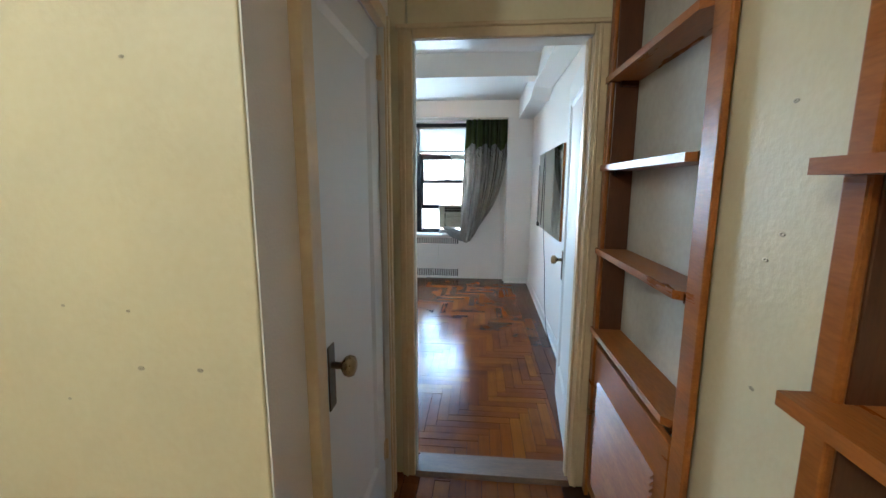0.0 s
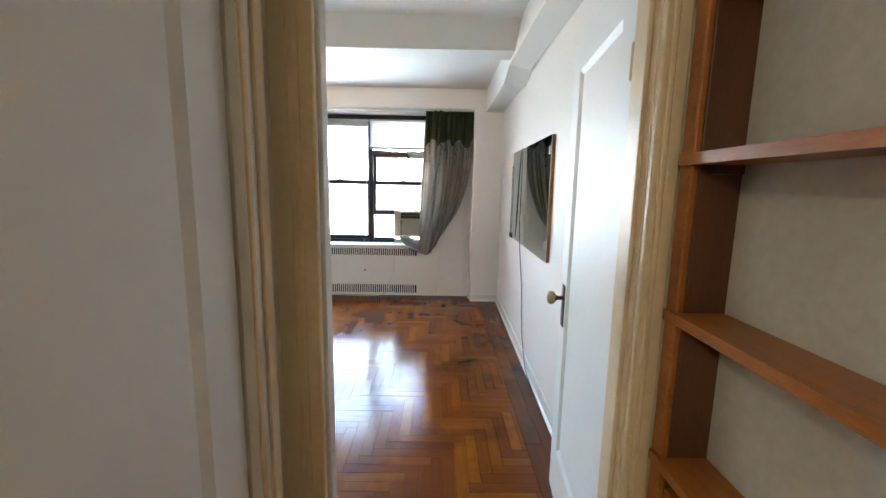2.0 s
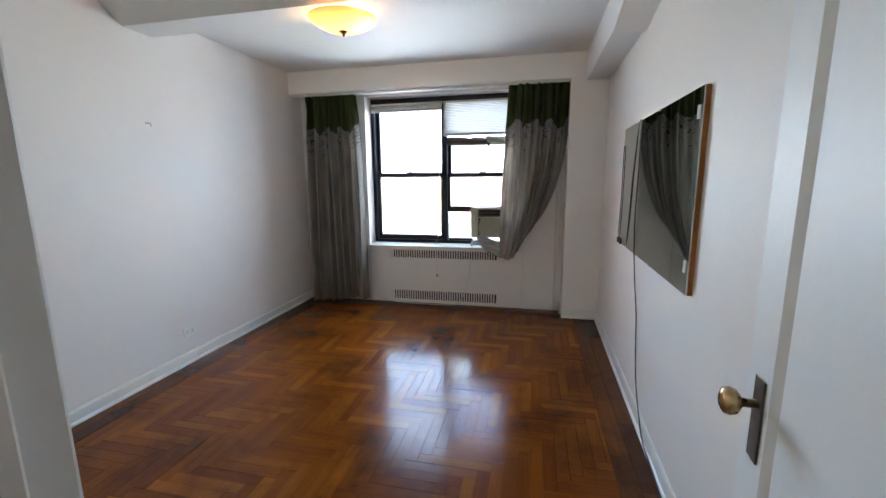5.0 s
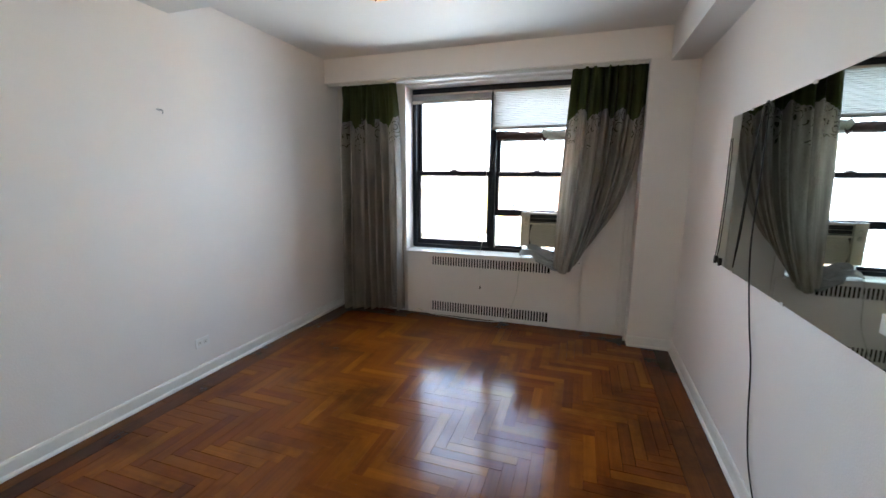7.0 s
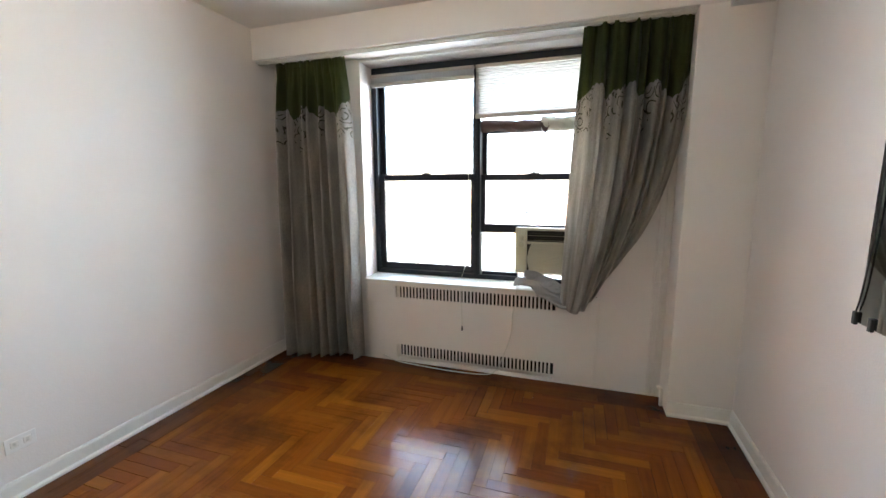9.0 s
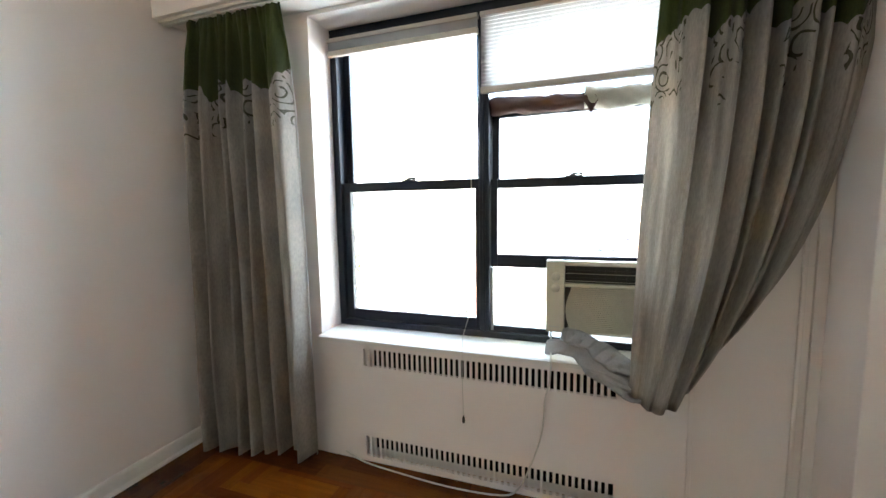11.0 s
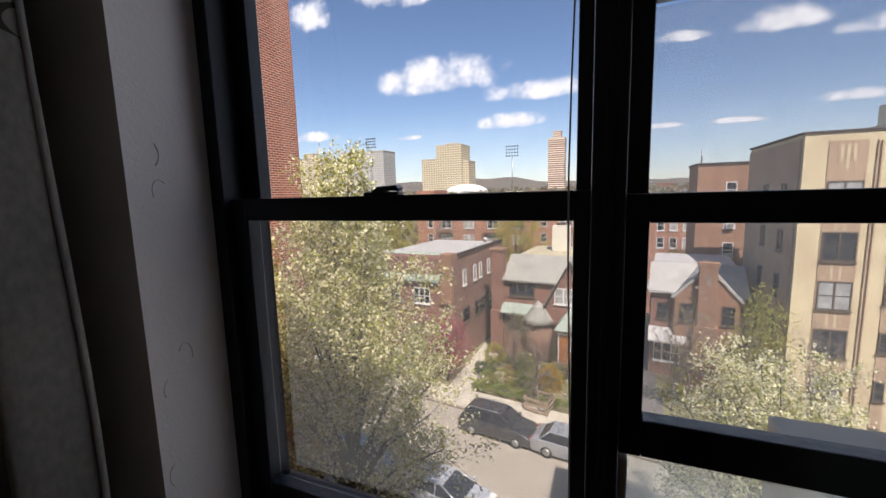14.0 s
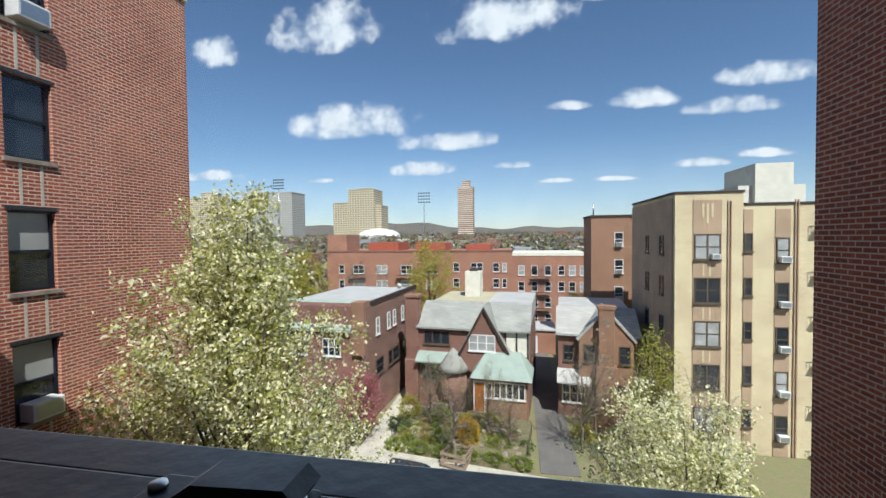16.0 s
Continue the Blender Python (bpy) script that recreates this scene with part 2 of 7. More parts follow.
ACDARK = mat("dark_vent_plastic", (0.05, 0.045, 0.035), 0.6)
CORD = mat("black_rubber", (0.02, 0.02, 0.02), 0.5)
WTPLATE = mat("white_cover_plate", (0.84, 0.83, 0.80), 0.4, var=0.02)
WCORD = mat("white_plastic", (0.72, 0.70, 0.64), 0.45)
MIRROR = mat("silvered_glass", (0.62, 0.70, 0.68), 0.02, metal=1.0, var=0.02, scale=2, bump=0)
for n_ in MIRROR.node_tree.nodes:
    if n_.type == "MAP_RANGE":
        n_.inputs["To Min"].default_value, n_.inputs["To Max"].default_value = 0.01, 0.03
BLIND = cloth_mat("pleated_shade_cloth", (0.60, 0.59, 0.57), 0.07, var=0.04)
BLINDRAIL = mat("beige_shade_rail", (0.48, 0.43, 0.37), 0.5, var=0.05)
TOWELB = cloth_mat("brown_towel", (0.11, 0.065, 0.055), 0.1)
TOWELW = cloth_mat("cream_towel", (0.66, 0.63, 0.52), 0.3)
RAG = cloth_mat("grey_cotton", (0.44, 0.43, 0.41), 0.2)
# near-black colour that stands for the shade inside the radiator cover
COVERSHADE = mat("radiator_shade_black", (0.010, 0.009, 0.008), 0.95, spec=0.1)
BACKP = mat("whitewashed_board", (0.62, 0.57, 0.47), 0.7, var=0.08, scale=3)
PLASTER = mat("patched_plaster", (0.68, 0.58, 0.41), 0.9, var=0.2, scale=40)


# ---- mesh helpers ----
def box(bm, x0, y0, z0, x1, y1, z1, bevel=0.0, mi=0):
    """A box between two corners, with its edges broken when bevel is given."""
    r = bmesh.ops.create_cube(bm, size=1.0, matrix=Matrix.Translation(((x0 + x1) / 2, (y0 + y1) / 2, (z0 + z1) / 2)) @ Matrix.Diagonal((abs(x1 - x0), abs(y1 - y0), abs(z1 - z0), 1)))
    fs = {f for v in r["verts"] for f in v.link_faces}
    for f in fs:
        f.material_index = mi
    if bevel:
        es = {e for v in r["verts"] for e in v.link_edges}
        bmesh.ops.bevel(bm, geom=list(es), offset=bevel, segments=2, affect="EDGES", profile=0.5)
    return r["verts"]


def prism(bm, profile, axis, a, b, mi=0):
    """A profile of (u, v) drawn along an axis from a to b: x takes (y, z), y takes (x, z), z takes (x, y)."""
    def place(u, v, w):
        return {"x": (w, u, v), "y": (u, w, v), "z": (u, v, w)}[axis]
    lo = [bm.verts.new(place(u, v, a)) for u, v in profile]
    hi = [bm.verts.new(place(u, v, b)) for u, v in profile]
    n = len(profile)
    fs = [bm.faces.new(lo), bm.faces.new(hi[::-1])]
    for i in range(n):
        fs.append(bm.faces.new((lo[i], hi[i], hi[(i + 1) % n], lo[(i + 1) % n])))
    for f in fs:
        f.material_index = mi
    bmesh.ops.recalc_face_normals(bm, faces=fs)
    return fs


def lathe(bm, profile, centre=(0, 0, 0), axis="z", n=24, mi=0):
    """Turns (radius, height) points about an axis."""
    rings = []
    c = Vector(centre)
    for r, h in profile:
        ring = []
        for i in range(n):
            a = 2 * math.pi * i / n
            p = (r * math.cos(a), r * math.sin(a), h)
            if axis == "x":
                p = (p[2], p[0], p[1])
            elif axis == "y":
                p = (p[0], p[2], p[1])
            ring.append(bm.verts.new(c + Vector(p)))
        rings.append(ring)
    fs = []
    for a, b in zip(rings, rings[1:]):
        for i in range(n):
            fs.append(bm.faces.new((a[i], a[(i + 1) % n], b[(i + 1) % n], b[i])))
    fs += [bm.faces.new(rings[0][::-1]), bm.faces.new(rings[-1])]
    for f in fs:
        f.smooth, f.material_index = True, mi
    bmesh.ops.recalc_face_normals(bm, faces=fs)


def tube(bm, pts, radius, n=6, taper=1.0, mi=0):
    """A round bar through points; taper is the radius at its end, as a share."""
    pts = [Vector(p) for p in pts]
    rings = []
    for i, p in enumerate(pts):
        d = (pts[min(i + 1, len(pts) - 1)] - pts[max(i - 1, 0)]).normalized()
        u = d.orthogonal().normalized()
        v = d.cross(u)
        r = radius * (1 + (taper - 1) * i / (len(pts) - 1))
        if rings:
            ref = rings[-1][0].co - pts[i - 1]
            u = (ref - d * ref.dot(d)).normalized()
            v = d.cross(u)
        rings.append([bm.verts.new(p + r * (math.cos(2 * math.pi * k / n) * u + math.sin(2 * math.pi * k / n) * v)) for k in range(n)])
    for a, b in zip(rings, rings[1:]):
        for k in range(n):
            f = bm.faces.new((a[k], a[(k + 1) % n], b[(k + 1) % n], b[k]))
            f.smooth, f.material_index = True, mi
    for ring in (rings[0][::-1], rings[-1]):
        bm.faces.new(ring).material_index = mi


def obj(name, bm, mats, matrix=None):
    me = bpy.data.meshes.new(name)
    bm.to_mesh(me)
    bm.free()
    for m in (mats if isinstance(mats, (list, tuple)) else [mats]):
        me.materials.append(m)
    ob = new(name, me)
    if matrix is not None:
        ob.matrix_world = matrix
    return ob


def part(name, bm, material, parent, label=""):
    """Links a mesh as one part under a thing or under a part, in the thing's own coordinates."""
    ob = obj(name, bm, material)
    ob.parent = parent
    if label:
        ob["label"] = label
    return ob


def thing(name, label, category, group="", kind="", at=(0, 0, 0), turn=0):
    """An empty at a thing's base, to hold its parts."""
    ob = new(name)
    ob.empty_display_size = 0.1
    ob.matrix_world = pose(*at, 0, 0, turn)
    return tagged(ob, label, category, group, kind)


def structure(name, bm, material, label, category):
    return tagged(obj(name, bm, material), label, category, kind="structure")


def one(*args, **kw):
    bm = bmesh.new()
    box(bm, *args, **kw)
    return bm


# ---- the shell of bedroom and hall ----
CEIL_Z, LEFT, BACKY, DOORY, ROOMY = 2.65, -2.075, 6.02, 1.58, 1.69


def right_x(y):
    return 1.236 + 0.0155 * y


structure("subfloor", one(-2.3, -2.1, -0.12, 1.6, 6.02, -0.014), SUBFLOOR, "dark joints under the parquet floor", "floor")

bm = bmesh.new()
box(bm, LEFT - 0.15, ROOMY, -0.1, LEFT, 6.30, CEIL_Z)
structure("wall_left", bm, WHITE, "white painted plaster wall with small nail holes", "wall")
bm = bmesh.new()
prism(bm, [(right_x(ROOMY), ROOMY), (1.50, ROOMY), (1.50, 6.30), (right_x(6.30), 6.30)], "z", -0.1, CEIL_Z)
structure("wall_right", bm, WHITE, "white painted plaster wall beside the mirror", "wall")
# window wall with its opening
bm = bmesh.new()
box(bm, LEFT, BACKY, -0.1, -1.275, 6.36, CEIL_Z)
box(bm, 0.47, BACKY, -0.1, 1.5, 6.36, CEIL_Z)
box(bm, -1.275, BACKY, 2.395, 0.47, 6.36, CEIL_Z)
box(bm, -1.275, 6.205, -0.1, 0.47, 6.36, 0.665)
structure("wall_window", bm, WHITE, "white painted window wall with a deep reveal", "wall")
structure("window_header", one(LEFT, 5.775, 2.415, right_x(5.9), BACKY, CEIL_Z, bevel=0.004), WHITE, "white plaster header above the curtains", "beam")
structure("column", one(0.968, 5.775, -0.05, right_x(5.9), BACKY, 2.415, bevel=0.005), WHITE, "white plastered corner column", "column")
# door wall
bm = bmesh.new()
box(bm, LEFT - 0.15, DOORY, -0.1, 0.250, ROOMY, CEIL_Z)
box(bm, 1.069, DOORY, -0.1, 1.5, ROOMY, CEIL_Z)
box(bm, 0.260, DOORY, 2.098, 1.069, ROOMY, CEIL_Z)
structure("wall_door", bm, CREAM, "cream painted partition wall round the doorway", "wall")
structure("ceiling", one(-2.3, -2.1, CEIL_Z, 1.6, 6.36, CEIL_Z + 0.15), CEIL, "white plaster ceiling", "ceiling")
bm = bmesh.new()
prism(bm, [(3.66, CEIL_Z), (3.86, 2.49), (4.09, 2.49), (4.09, CEIL_Z)], "x", LEFT, 1.112)
structure("ceiling_beam", bm, CEIL, "white plastered cross beam with a sloped side", "beam")
bm = bmesh.new()
prism(bm, [(1.112, 2.385), (1.112, CEIL_Z), (right_x(5.2), CEIL_Z), (right_x(5.2), 2.385)], "y", 4.40, 5.775)
prism(bm, [(1.112, 2.46), (1.112, CEIL_Z), (right_x(3), CEIL_Z), (right_x(3), 2.42)], "y", ROOMY, 4.10)
v = [bm.verts.new(p) for p in [(1.112, 4.10, 2.46), (right_x(4.1), 4.10, 2.42), (1.112, 4.40, 2.385), (right_x(4.4), 4.40, 2.36),
                               (1.112, 4.10, CEIL_Z), (1.112, 4.40, CEIL_Z), (right_x(4.4), 4.40, 2.385)]]
bm.faces.new((v[0], v[1], v[3], v[2]))
bm.faces.new((v[0], v[2], v[5], v[4]))
bm.faces.new((v[2], v[3], v[6]))
structure("wall_beam", bm, CEIL, "white boxed beam along the wall with a sloped step", "beam")
# hall shell
bm = bmesh.new()
box(bm, -1.8, 0.42, -0.1, 0.175, 0.54, CEIL_Z, bevel=0.004)
structure("wall_hall_return", bm, CREAM, "yellowed cream wall with filled nail holes", "wall")
structure("wall_return_end", one(0.1755, 0.425, 0, 0.179, 0.60, CEIL_Z - 0.001), WHITE, "white painted end of the hall wall", "wall")
bm = bmesh.new()
box(bm, 0.01, 0.54, -0.1, 0.175, 0.655, CEIL_Z)
box(bm, 0.01, 1.40, -0.1, 0.175, DOORY, CEIL_Z)
box(bm, 0.01, 0.655, 2.07, 0.175, 1.40, CEIL_Z)
structure("wall_closet_back", one(-0.70, 0.54, -0.1, -0.58, DOORY, CEIL_Z), WHITE, "plain white wall at the back of the closet", "wall")
structure("wall_closet", bm, WHITE, "white painted hall wall round the closet door", "wall")
structure("wall_hall_far_side", one(-1.95, -2.1, -0.1, -1.8, 0.54, CEIL_Z), CREAM, "plain cream hall wall", "wall")
structure("wall_hall_end", one(-1.8, -2.1, -0.1, 1.5, -1.98, CEIL_Z), CREAM, "plain cream hall end wall", "wall")
bm = bmesh.new()
box(bm, 1.13, 0.37, -0.1, 1.5, 0.715, CEIL_Z, bevel=0.003)
box(bm, 1.228, 0.715, -0.1, 1.5, DOORY, CEIL_Z)
box(bm, 1.228, -1.98, -0.1, 1.5, 0.37, CEIL_Z)
structure("wall_hall_shelves", bm, CREAM, "cream hall wall with two shelf niches", "wall")

# baseboards: a flat board with a quarter round at its foot
def baseboard(x0, y0, x1, y1, side, mate=TRIM):
    bm = bmesh.new()
    d = Vector((x1 - x0, y1 - y0, 0))
    n = Vector((-d.y, d.x, 0)).normalized() * side
    prof = [(0, 0), (0.028, 0), (0.026, 0.012), (0.016, 0.022), (0.013, 0.075), (0.008, 0.088), (0, 0.09)]
    rows = [[bm.verts.new(Vector((x, y, z)) + n * u) for u, z in prof] for x, y in ((x0, y0), (x1, y1))]
    for i in range(len(prof)):
        j = (i + 1) % len(prof)
        bm.faces.new((rows[0][i], rows[1][i], rows[1][j], rows[0][j]))
    bm.faces.new(rows[0])
    bm.faces.new(rows[1][::-1])
    bmesh.ops.recalc_face_normals(bm, faces=bm.faces[:])
    return structure("baseboard", bm, mate, "white painted low baseboard with scuffs", "baseboard")


baseboard(LEFT, ROOMY, LEFT, BACKY, -1)
baseboard(right_x(2.6), 2.6, right_x(5.775), 5.775, 1)
baseboard(0.968, 5.775, right_x(5.775), 5.775, -1)
baseboard(0.179, 0.43, 0.179, 0.60, -1)

# door frame of the bedroom
bm = bmesh.new()
for x0, x1 in ((0.220, 0.282), (1.047, 1.110)):
    box(bm, x0, DOORY - 0.022, 0, x1, DOORY - 0.001, 2.121, bevel=0.005)
    box(bm, x0 + 0.016, DOORY - 0.028, 0, x0 + 0.030, DOORY - 0.020, 2.121, bevel=0.003)
box(bm, 0.283, DOORY - 0.021, 2.080, 1.046, DOORY - 0.001, 2.122, bevel=0.005)
box(bm, 0.210, DOORY - 0.030, 2.122, 1.119, DOORY - 0.001, 2.140, bevel=0.006)
structure("door_casing", bm, WARMTRIM, "cream moulded door casing with warm hall light in its colour", "door casing")
bm = bmesh.new()
box(bm, 0.250, DOORY, 0, 0.273, ROOMY + 0.006, 2.098, bevel=0.004)
box(bm, 0.273, 1.605, 0, 0.285, 1.655, 2.078, bevel=0.003)
box(bm, 0.273, DOORY, 2.078, 1.045, ROOMY, 2.098)
structure("door_jamb", bm, TRIM, "white painted door jamb with a stop", "door frame")
# hinge-side jamb: the warm hall light on it is put into its colour
bm = bmesh.new()
box(bm, 1.045, DOORY, 0, 1.069, 1.700, 2.098, bevel=0.004)
box(bm, 1.033, 1.605, 0, 1.045, 1.655, 2.078, bevel=0.003)
structure("door_jamb", bm, WARMTRIM, "cream hinge-side door jamb with warm hall light in its colour", "door frame")
bm = bmesh.new()
prism(bm, [(1.555, -0.002), (1.575, 0.018), (1.72, 0.018), (1.735, -0.002)], "x", 0.284, 1.045)
structure("threshold", bm, THRESH, "worn wooden door threshold", "threshold")


# ---- doors ----
def panel_door(w, h, t, mate, m_):
    """A one-panel door, hinge side at x 0, both faces recessed; returns its thing."""
    d = m_
    s, topr, botr, bev, rec = 0.115, 0.13, 0.24, 0.022, 0.011
    bm = bmesh.new()
    for y, sg in ((-t / 2, -1), (t / 2, 1)):
        o = [(0, 0), (w, 0), (w, h), (0, h)]
        i1 = [(s, botr), (w - s, botr), (w - s, h - topr), (s, h - topr)]
        i2 = [(s + bev, botr + bev), (w - s - bev, botr + bev), (w - s - bev, h - topr - bev), (s + bev, h - topr - bev)]
        vo = [bm.verts.new((x, y, z)) for x, z in o]
        v1 = [bm.verts.new((x, y, z)) for x, z in i1]
        v2 = [bm.verts.new((x, y - sg * rec, z)) for x, z in i2]
        for k in range(4):
            j = (k + 1) % 4
            bm.faces.new((vo[k], vo[j], v1[j], v1[k]))
            bm.faces.new((v1[k], v1[j], v2[j], v2[k]))
        bm.faces.new(v2)
        if sg < 0:
            first = vo
        else:
            for k in range(4):
                j = (k + 1) % 4
                bm.faces.new((first[k], first[j], vo[j], vo[k]))
    bmesh.ops.recalc_face_normals(bm, faces=bm.faces[:])
    part("door_leaf", bm, mate, d)
    return d


def knob_set(parent, x, z, y, sg):
    """An oval brass knob on a long plate; sg gives the side it points to."""
    bm = bmesh.new()
    box(bm, x - 0.024, y, z - 0.13, x + 0.024, y + sg * 0.005, z + 0.06, bevel=0.002)
    plate = part("plate", bm, IRON, parent, "tarnished long door plate")
    bm = bmesh.new()
    lathe(bm, [(0.010, 0), (0.010, 0.028), (0.016, 0.032), (0.027, 0.040), (0.031, 0.052), (0.027, 0.064), (0.014, 0.070), (0.002, 0.071)], n=20)
    bmesh.ops.transform(bm, matrix=pose(x, y + sg * 0.004, z, -90 * sg, 0, 0), verts=bm.verts[:])
    part("knob", bm, BRASS, parent, "worn brass door knob")


bed_door = thing("door_1", "white painted one-panel bedroom door standing open", "door", kind="structure", at=(1.078, 1.722, 0.012), turn=84)
panel_door(0.745, 2.06, 0.038, DOORP, bed_door)
knob_set(bed_door, 0.672, 0.968, 0.019, 1)
knob_set(bed_door, 0.672, 0.968, -0.019, -1)
for z in (0.25, 1.78):
    bm = bmesh.new()
    lathe(bm, [(0.007, -0.045), (0.007, 0.045), (0.003, 0.050)], (-0.004, 0.022, z), n=10)
    box(bm, -0.004, -0.012, z - 0.045, -0.001, 0.018, z + 0.045)
    part("hinge", bm, WARMTRIM, bed_door, "painted-over butt hinge")
closet = thing("door_2", "white painted one-panel closet door, closed", "door", kind="structure", at=(0.154, 1.388, 0.012), turn=-90)
panel_door(0.72, 2.05, 0.035, DOORP, closet)
knob_set(closet, 0.615, 0.945, 0.0175, 1)
for z in (0.25, 1.905):
    bm = bmesh.new()
    lathe(bm, [(0.008, -0.045), (0.008, 0.045), (0.003, 0.052)], (-0.006, 0.026, z), n=10)
    box(bm, -0.028, 0.014, z - 0.045, 0.018, 0.021, z + 0.045, bevel=0.002)
    part("hinge", bm, WARMTRIM, closet, "painted-over butt hinge")
cc = thing("closet_casing", "cream painted closet door casing with warm highlights coloured in", "door casing", kind="structure")
# strips in the warmer trim colour paint the lamp's highlights on the moulding
for q, m_ in (((0.174, 0.602, 0, 0.207, 0.662, 2.13), WARMTRIM), ((0.174, 1.394, 0, 0.198, 1.490, 2.13), TRIM), ((0.197, 1.394, 0, 0.205, 1.408, 2.13), WARMTRIM),
              ((0.197, 1.440, 0, 0.207, 1.472, 2.13), WARMTRIM), ((0.197, 1.480, 0, 0.203, 1.490, 2.13), WARMTRIM), ((0.174, 0.662, 2.07, 0.206, 1.394, 2.13), WARMTRIM)):
    part("casing_board", one(*q, bevel=0.003), m_, cc)


# ---- built-in bookshelves in the hall ----
def shelf_unit(name, y0, y1, heights, x_front, shelf_x, doors, label, nose):
    u = thing(name, label, "bookshelf", at=(0, 0, 0))
    # uprights and cleats take a darker brown than shelves and face frame
    for ya, yb in ((y0, y0 + 0.045), (y1 - 0.045, y1)):
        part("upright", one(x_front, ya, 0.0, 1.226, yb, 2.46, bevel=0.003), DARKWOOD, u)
    part("face_frame", one(x_front - 0.018, y0 - 0.03, 0.0, x_front, y0 + 0.045, 2.49, bevel=0.005), WOOD, u)
    part("face_frame", one(x_front - 0.018, y1 - 0.045, 0.0, x_front, y1, 2.49, bevel=0.005), WOOD, u)
    part("back_panel", one(1.215, y0 + 0.045, 0.0, 1.227, y1 - 0.045, 2.46), BACKP, u, "whitewashed back panel")
    part("top_rail", one(x_front - 0.018, y0 + 0.045, 2.40, x_front, y1 - 0.045, 2.49, bevel=0.004), WOOD, u)
    for z in heights:
        bm = bmesh.new()
        c = 0.045
        prism(bm, [(1.214, y0 + 0.046), (x_front - 0.002, y0 + 0.046), (x_front - 0.020, y0 + 0.046 - nose), (shelf_x + c, y0 + 0.046 - nose), (shelf_x, y0 + 0.046 - nose + c),
                   (shelf_x, y1 - 0.01), (x_front - 0.020, y1 - 0.01), (x_front - 0.002, y1 - 0.046), (1.214, y1 - 0.046)], "z", z - 0.024, z)
        part("shelf", bm, WOOD, u)
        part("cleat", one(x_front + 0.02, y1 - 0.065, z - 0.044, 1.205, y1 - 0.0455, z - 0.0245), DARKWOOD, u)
    if doors:
        d = part("cabinet_door", one(x_front - 0.012, y0 + 0.06, 0.06, x_front + 0.012, y1 - 0.06, doors, bevel=0.004), WOOD, u, "brown louvred cabinet door")
        for k in range(22):
            z = 0.16 + k * (doors - 0.30) / 21
            bm = bmesh.new()
            prism(bm, [(x_front - 0.010, z), (x_front - 0.024, z - 0.014), (x_front - 0.020, z - 0.020), (x_front - 0.010, z - 0.012)], "y", y0 + 0.13, y1 - 0.13)
            part("louvre", bm, WOOD, d)
        bm = bmesh.new()
        lathe(bm, [(0.006, 0), (0.008, 0.012), (0.015, 0.020), (0.014, 0.028), (0.003, 0.031)], n=14)
        bmesh.ops.transform(bm, matrix=pose(x_front - 0.012, y1 - 0.09, 0.46, 0, -90, 0), verts=bm.verts[:])
        part("cabinet_knob", bm, BRASS, d)
    return u


shelf_unit("bookshelf", 0.72, 1.548, (0.832, 1.192, 1.546, 1.90, 2.26), 1.122, 1.094, 0.765, "brown varnished built-in bookshelf with empty shelves and louvred cupboard", 0.0)
shelf_unit("bookshelf", -0.75, 0.365, (0.36, 0.76, 1.150, 1.503, 1.92, 2.28), 1.122, 1.050, 0, "brown varnished built-in bookshelf with thick overhanging shelves", 0.0)

# nail holes and patches in the yellowed wall
for (x, z, r) in ((-0.043, 1.683, 0.0035), (-0.226, 1.227, 0.0028), (-0.089, 1.220, 0.003), (-0.076, 1.103, 0.005), (0.048, 1.104, 0.0045), (-0.241, 1.030, 0.003), (-0.62, 1.30, 0.004)):
    bm = bmesh.new()
    lathe(bm, [(r * 1.2, 0.0), (r * 0.7, 0.001), (r * 0.4, -0.001)], n=9)
    bmesh.ops.transform(bm, matrix=pose(x, 0.4195, z, 90, 0, 0) @ Matrix.Diagonal((1.3, 0.8, 1, 1)), verts=bm.verts[:])
    tagged(obj("nail_hole", bm, PLASTER), "small filled nail hole in cream paint", "nail hole", "nail holes in the wall")
for (y, z) in ((0.510, 1.610), (0.501, 1.377), (0.528, 1.065), (0.535, 1.324)):
    bm = bmesh.new()
    lathe(bm, [(0.006, 0.0), (0.004, 0.001), (0.002, -0.001)], n=7)
    bmesh.ops.transform(bm, matrix=pose(1.1295, y, z, 0, -90, 0) @ Matrix.Diagonal((0.7, 1.5, 1, 1)), verts=bm.verts[:])
    tagged(obj("nail_hole", bm, PLASTER), "chipped nail hole in cream paint", "nail hole", "nail holes in the wall")
# hall ceiling lamp behind the walker
hl = thing("hall_lamp", "small frosted ceiling lamp glowing warm", "ceiling lamp", at=(-0.45, -1.05, CEIL_Z))
bm = bmesh.new()
lathe(bm, [(0.07, 0), (0.07, -0.02), (0.03, -0.03), (0.02, -0.12), (0.02, -0.20)], n=20)
part("canopy", bm, BRASS, hl)

# ---- the window ----
WY = 6.205
win = thing("window_1", "black painted double-hung window pair with clear panes", "window", kind="structure")
bm = bmesh.new()
box(bm, -1.275, WY, 0.666, -1.235, 6.345, 2.394, bevel=0.003)
box(bm, 0.455, WY, 0.666, 0.470, 6.345, 2.394, bevel=0.003)
box(bm, -1.235, WY, 2.325, 0.455, 6.345, 2.394, bevel=0.003)
box(bm, -1.235, WY - 0.004, 0.688, 0.455, 6.345, 0.735, bevel=0.004)
part("window_frame", bm, BLACK, win)
bm = bmesh.new()
box(bm, -0.405, WY - 0.006, 0.735, -0.352, 6.345, 2.325, bevel=0.004)
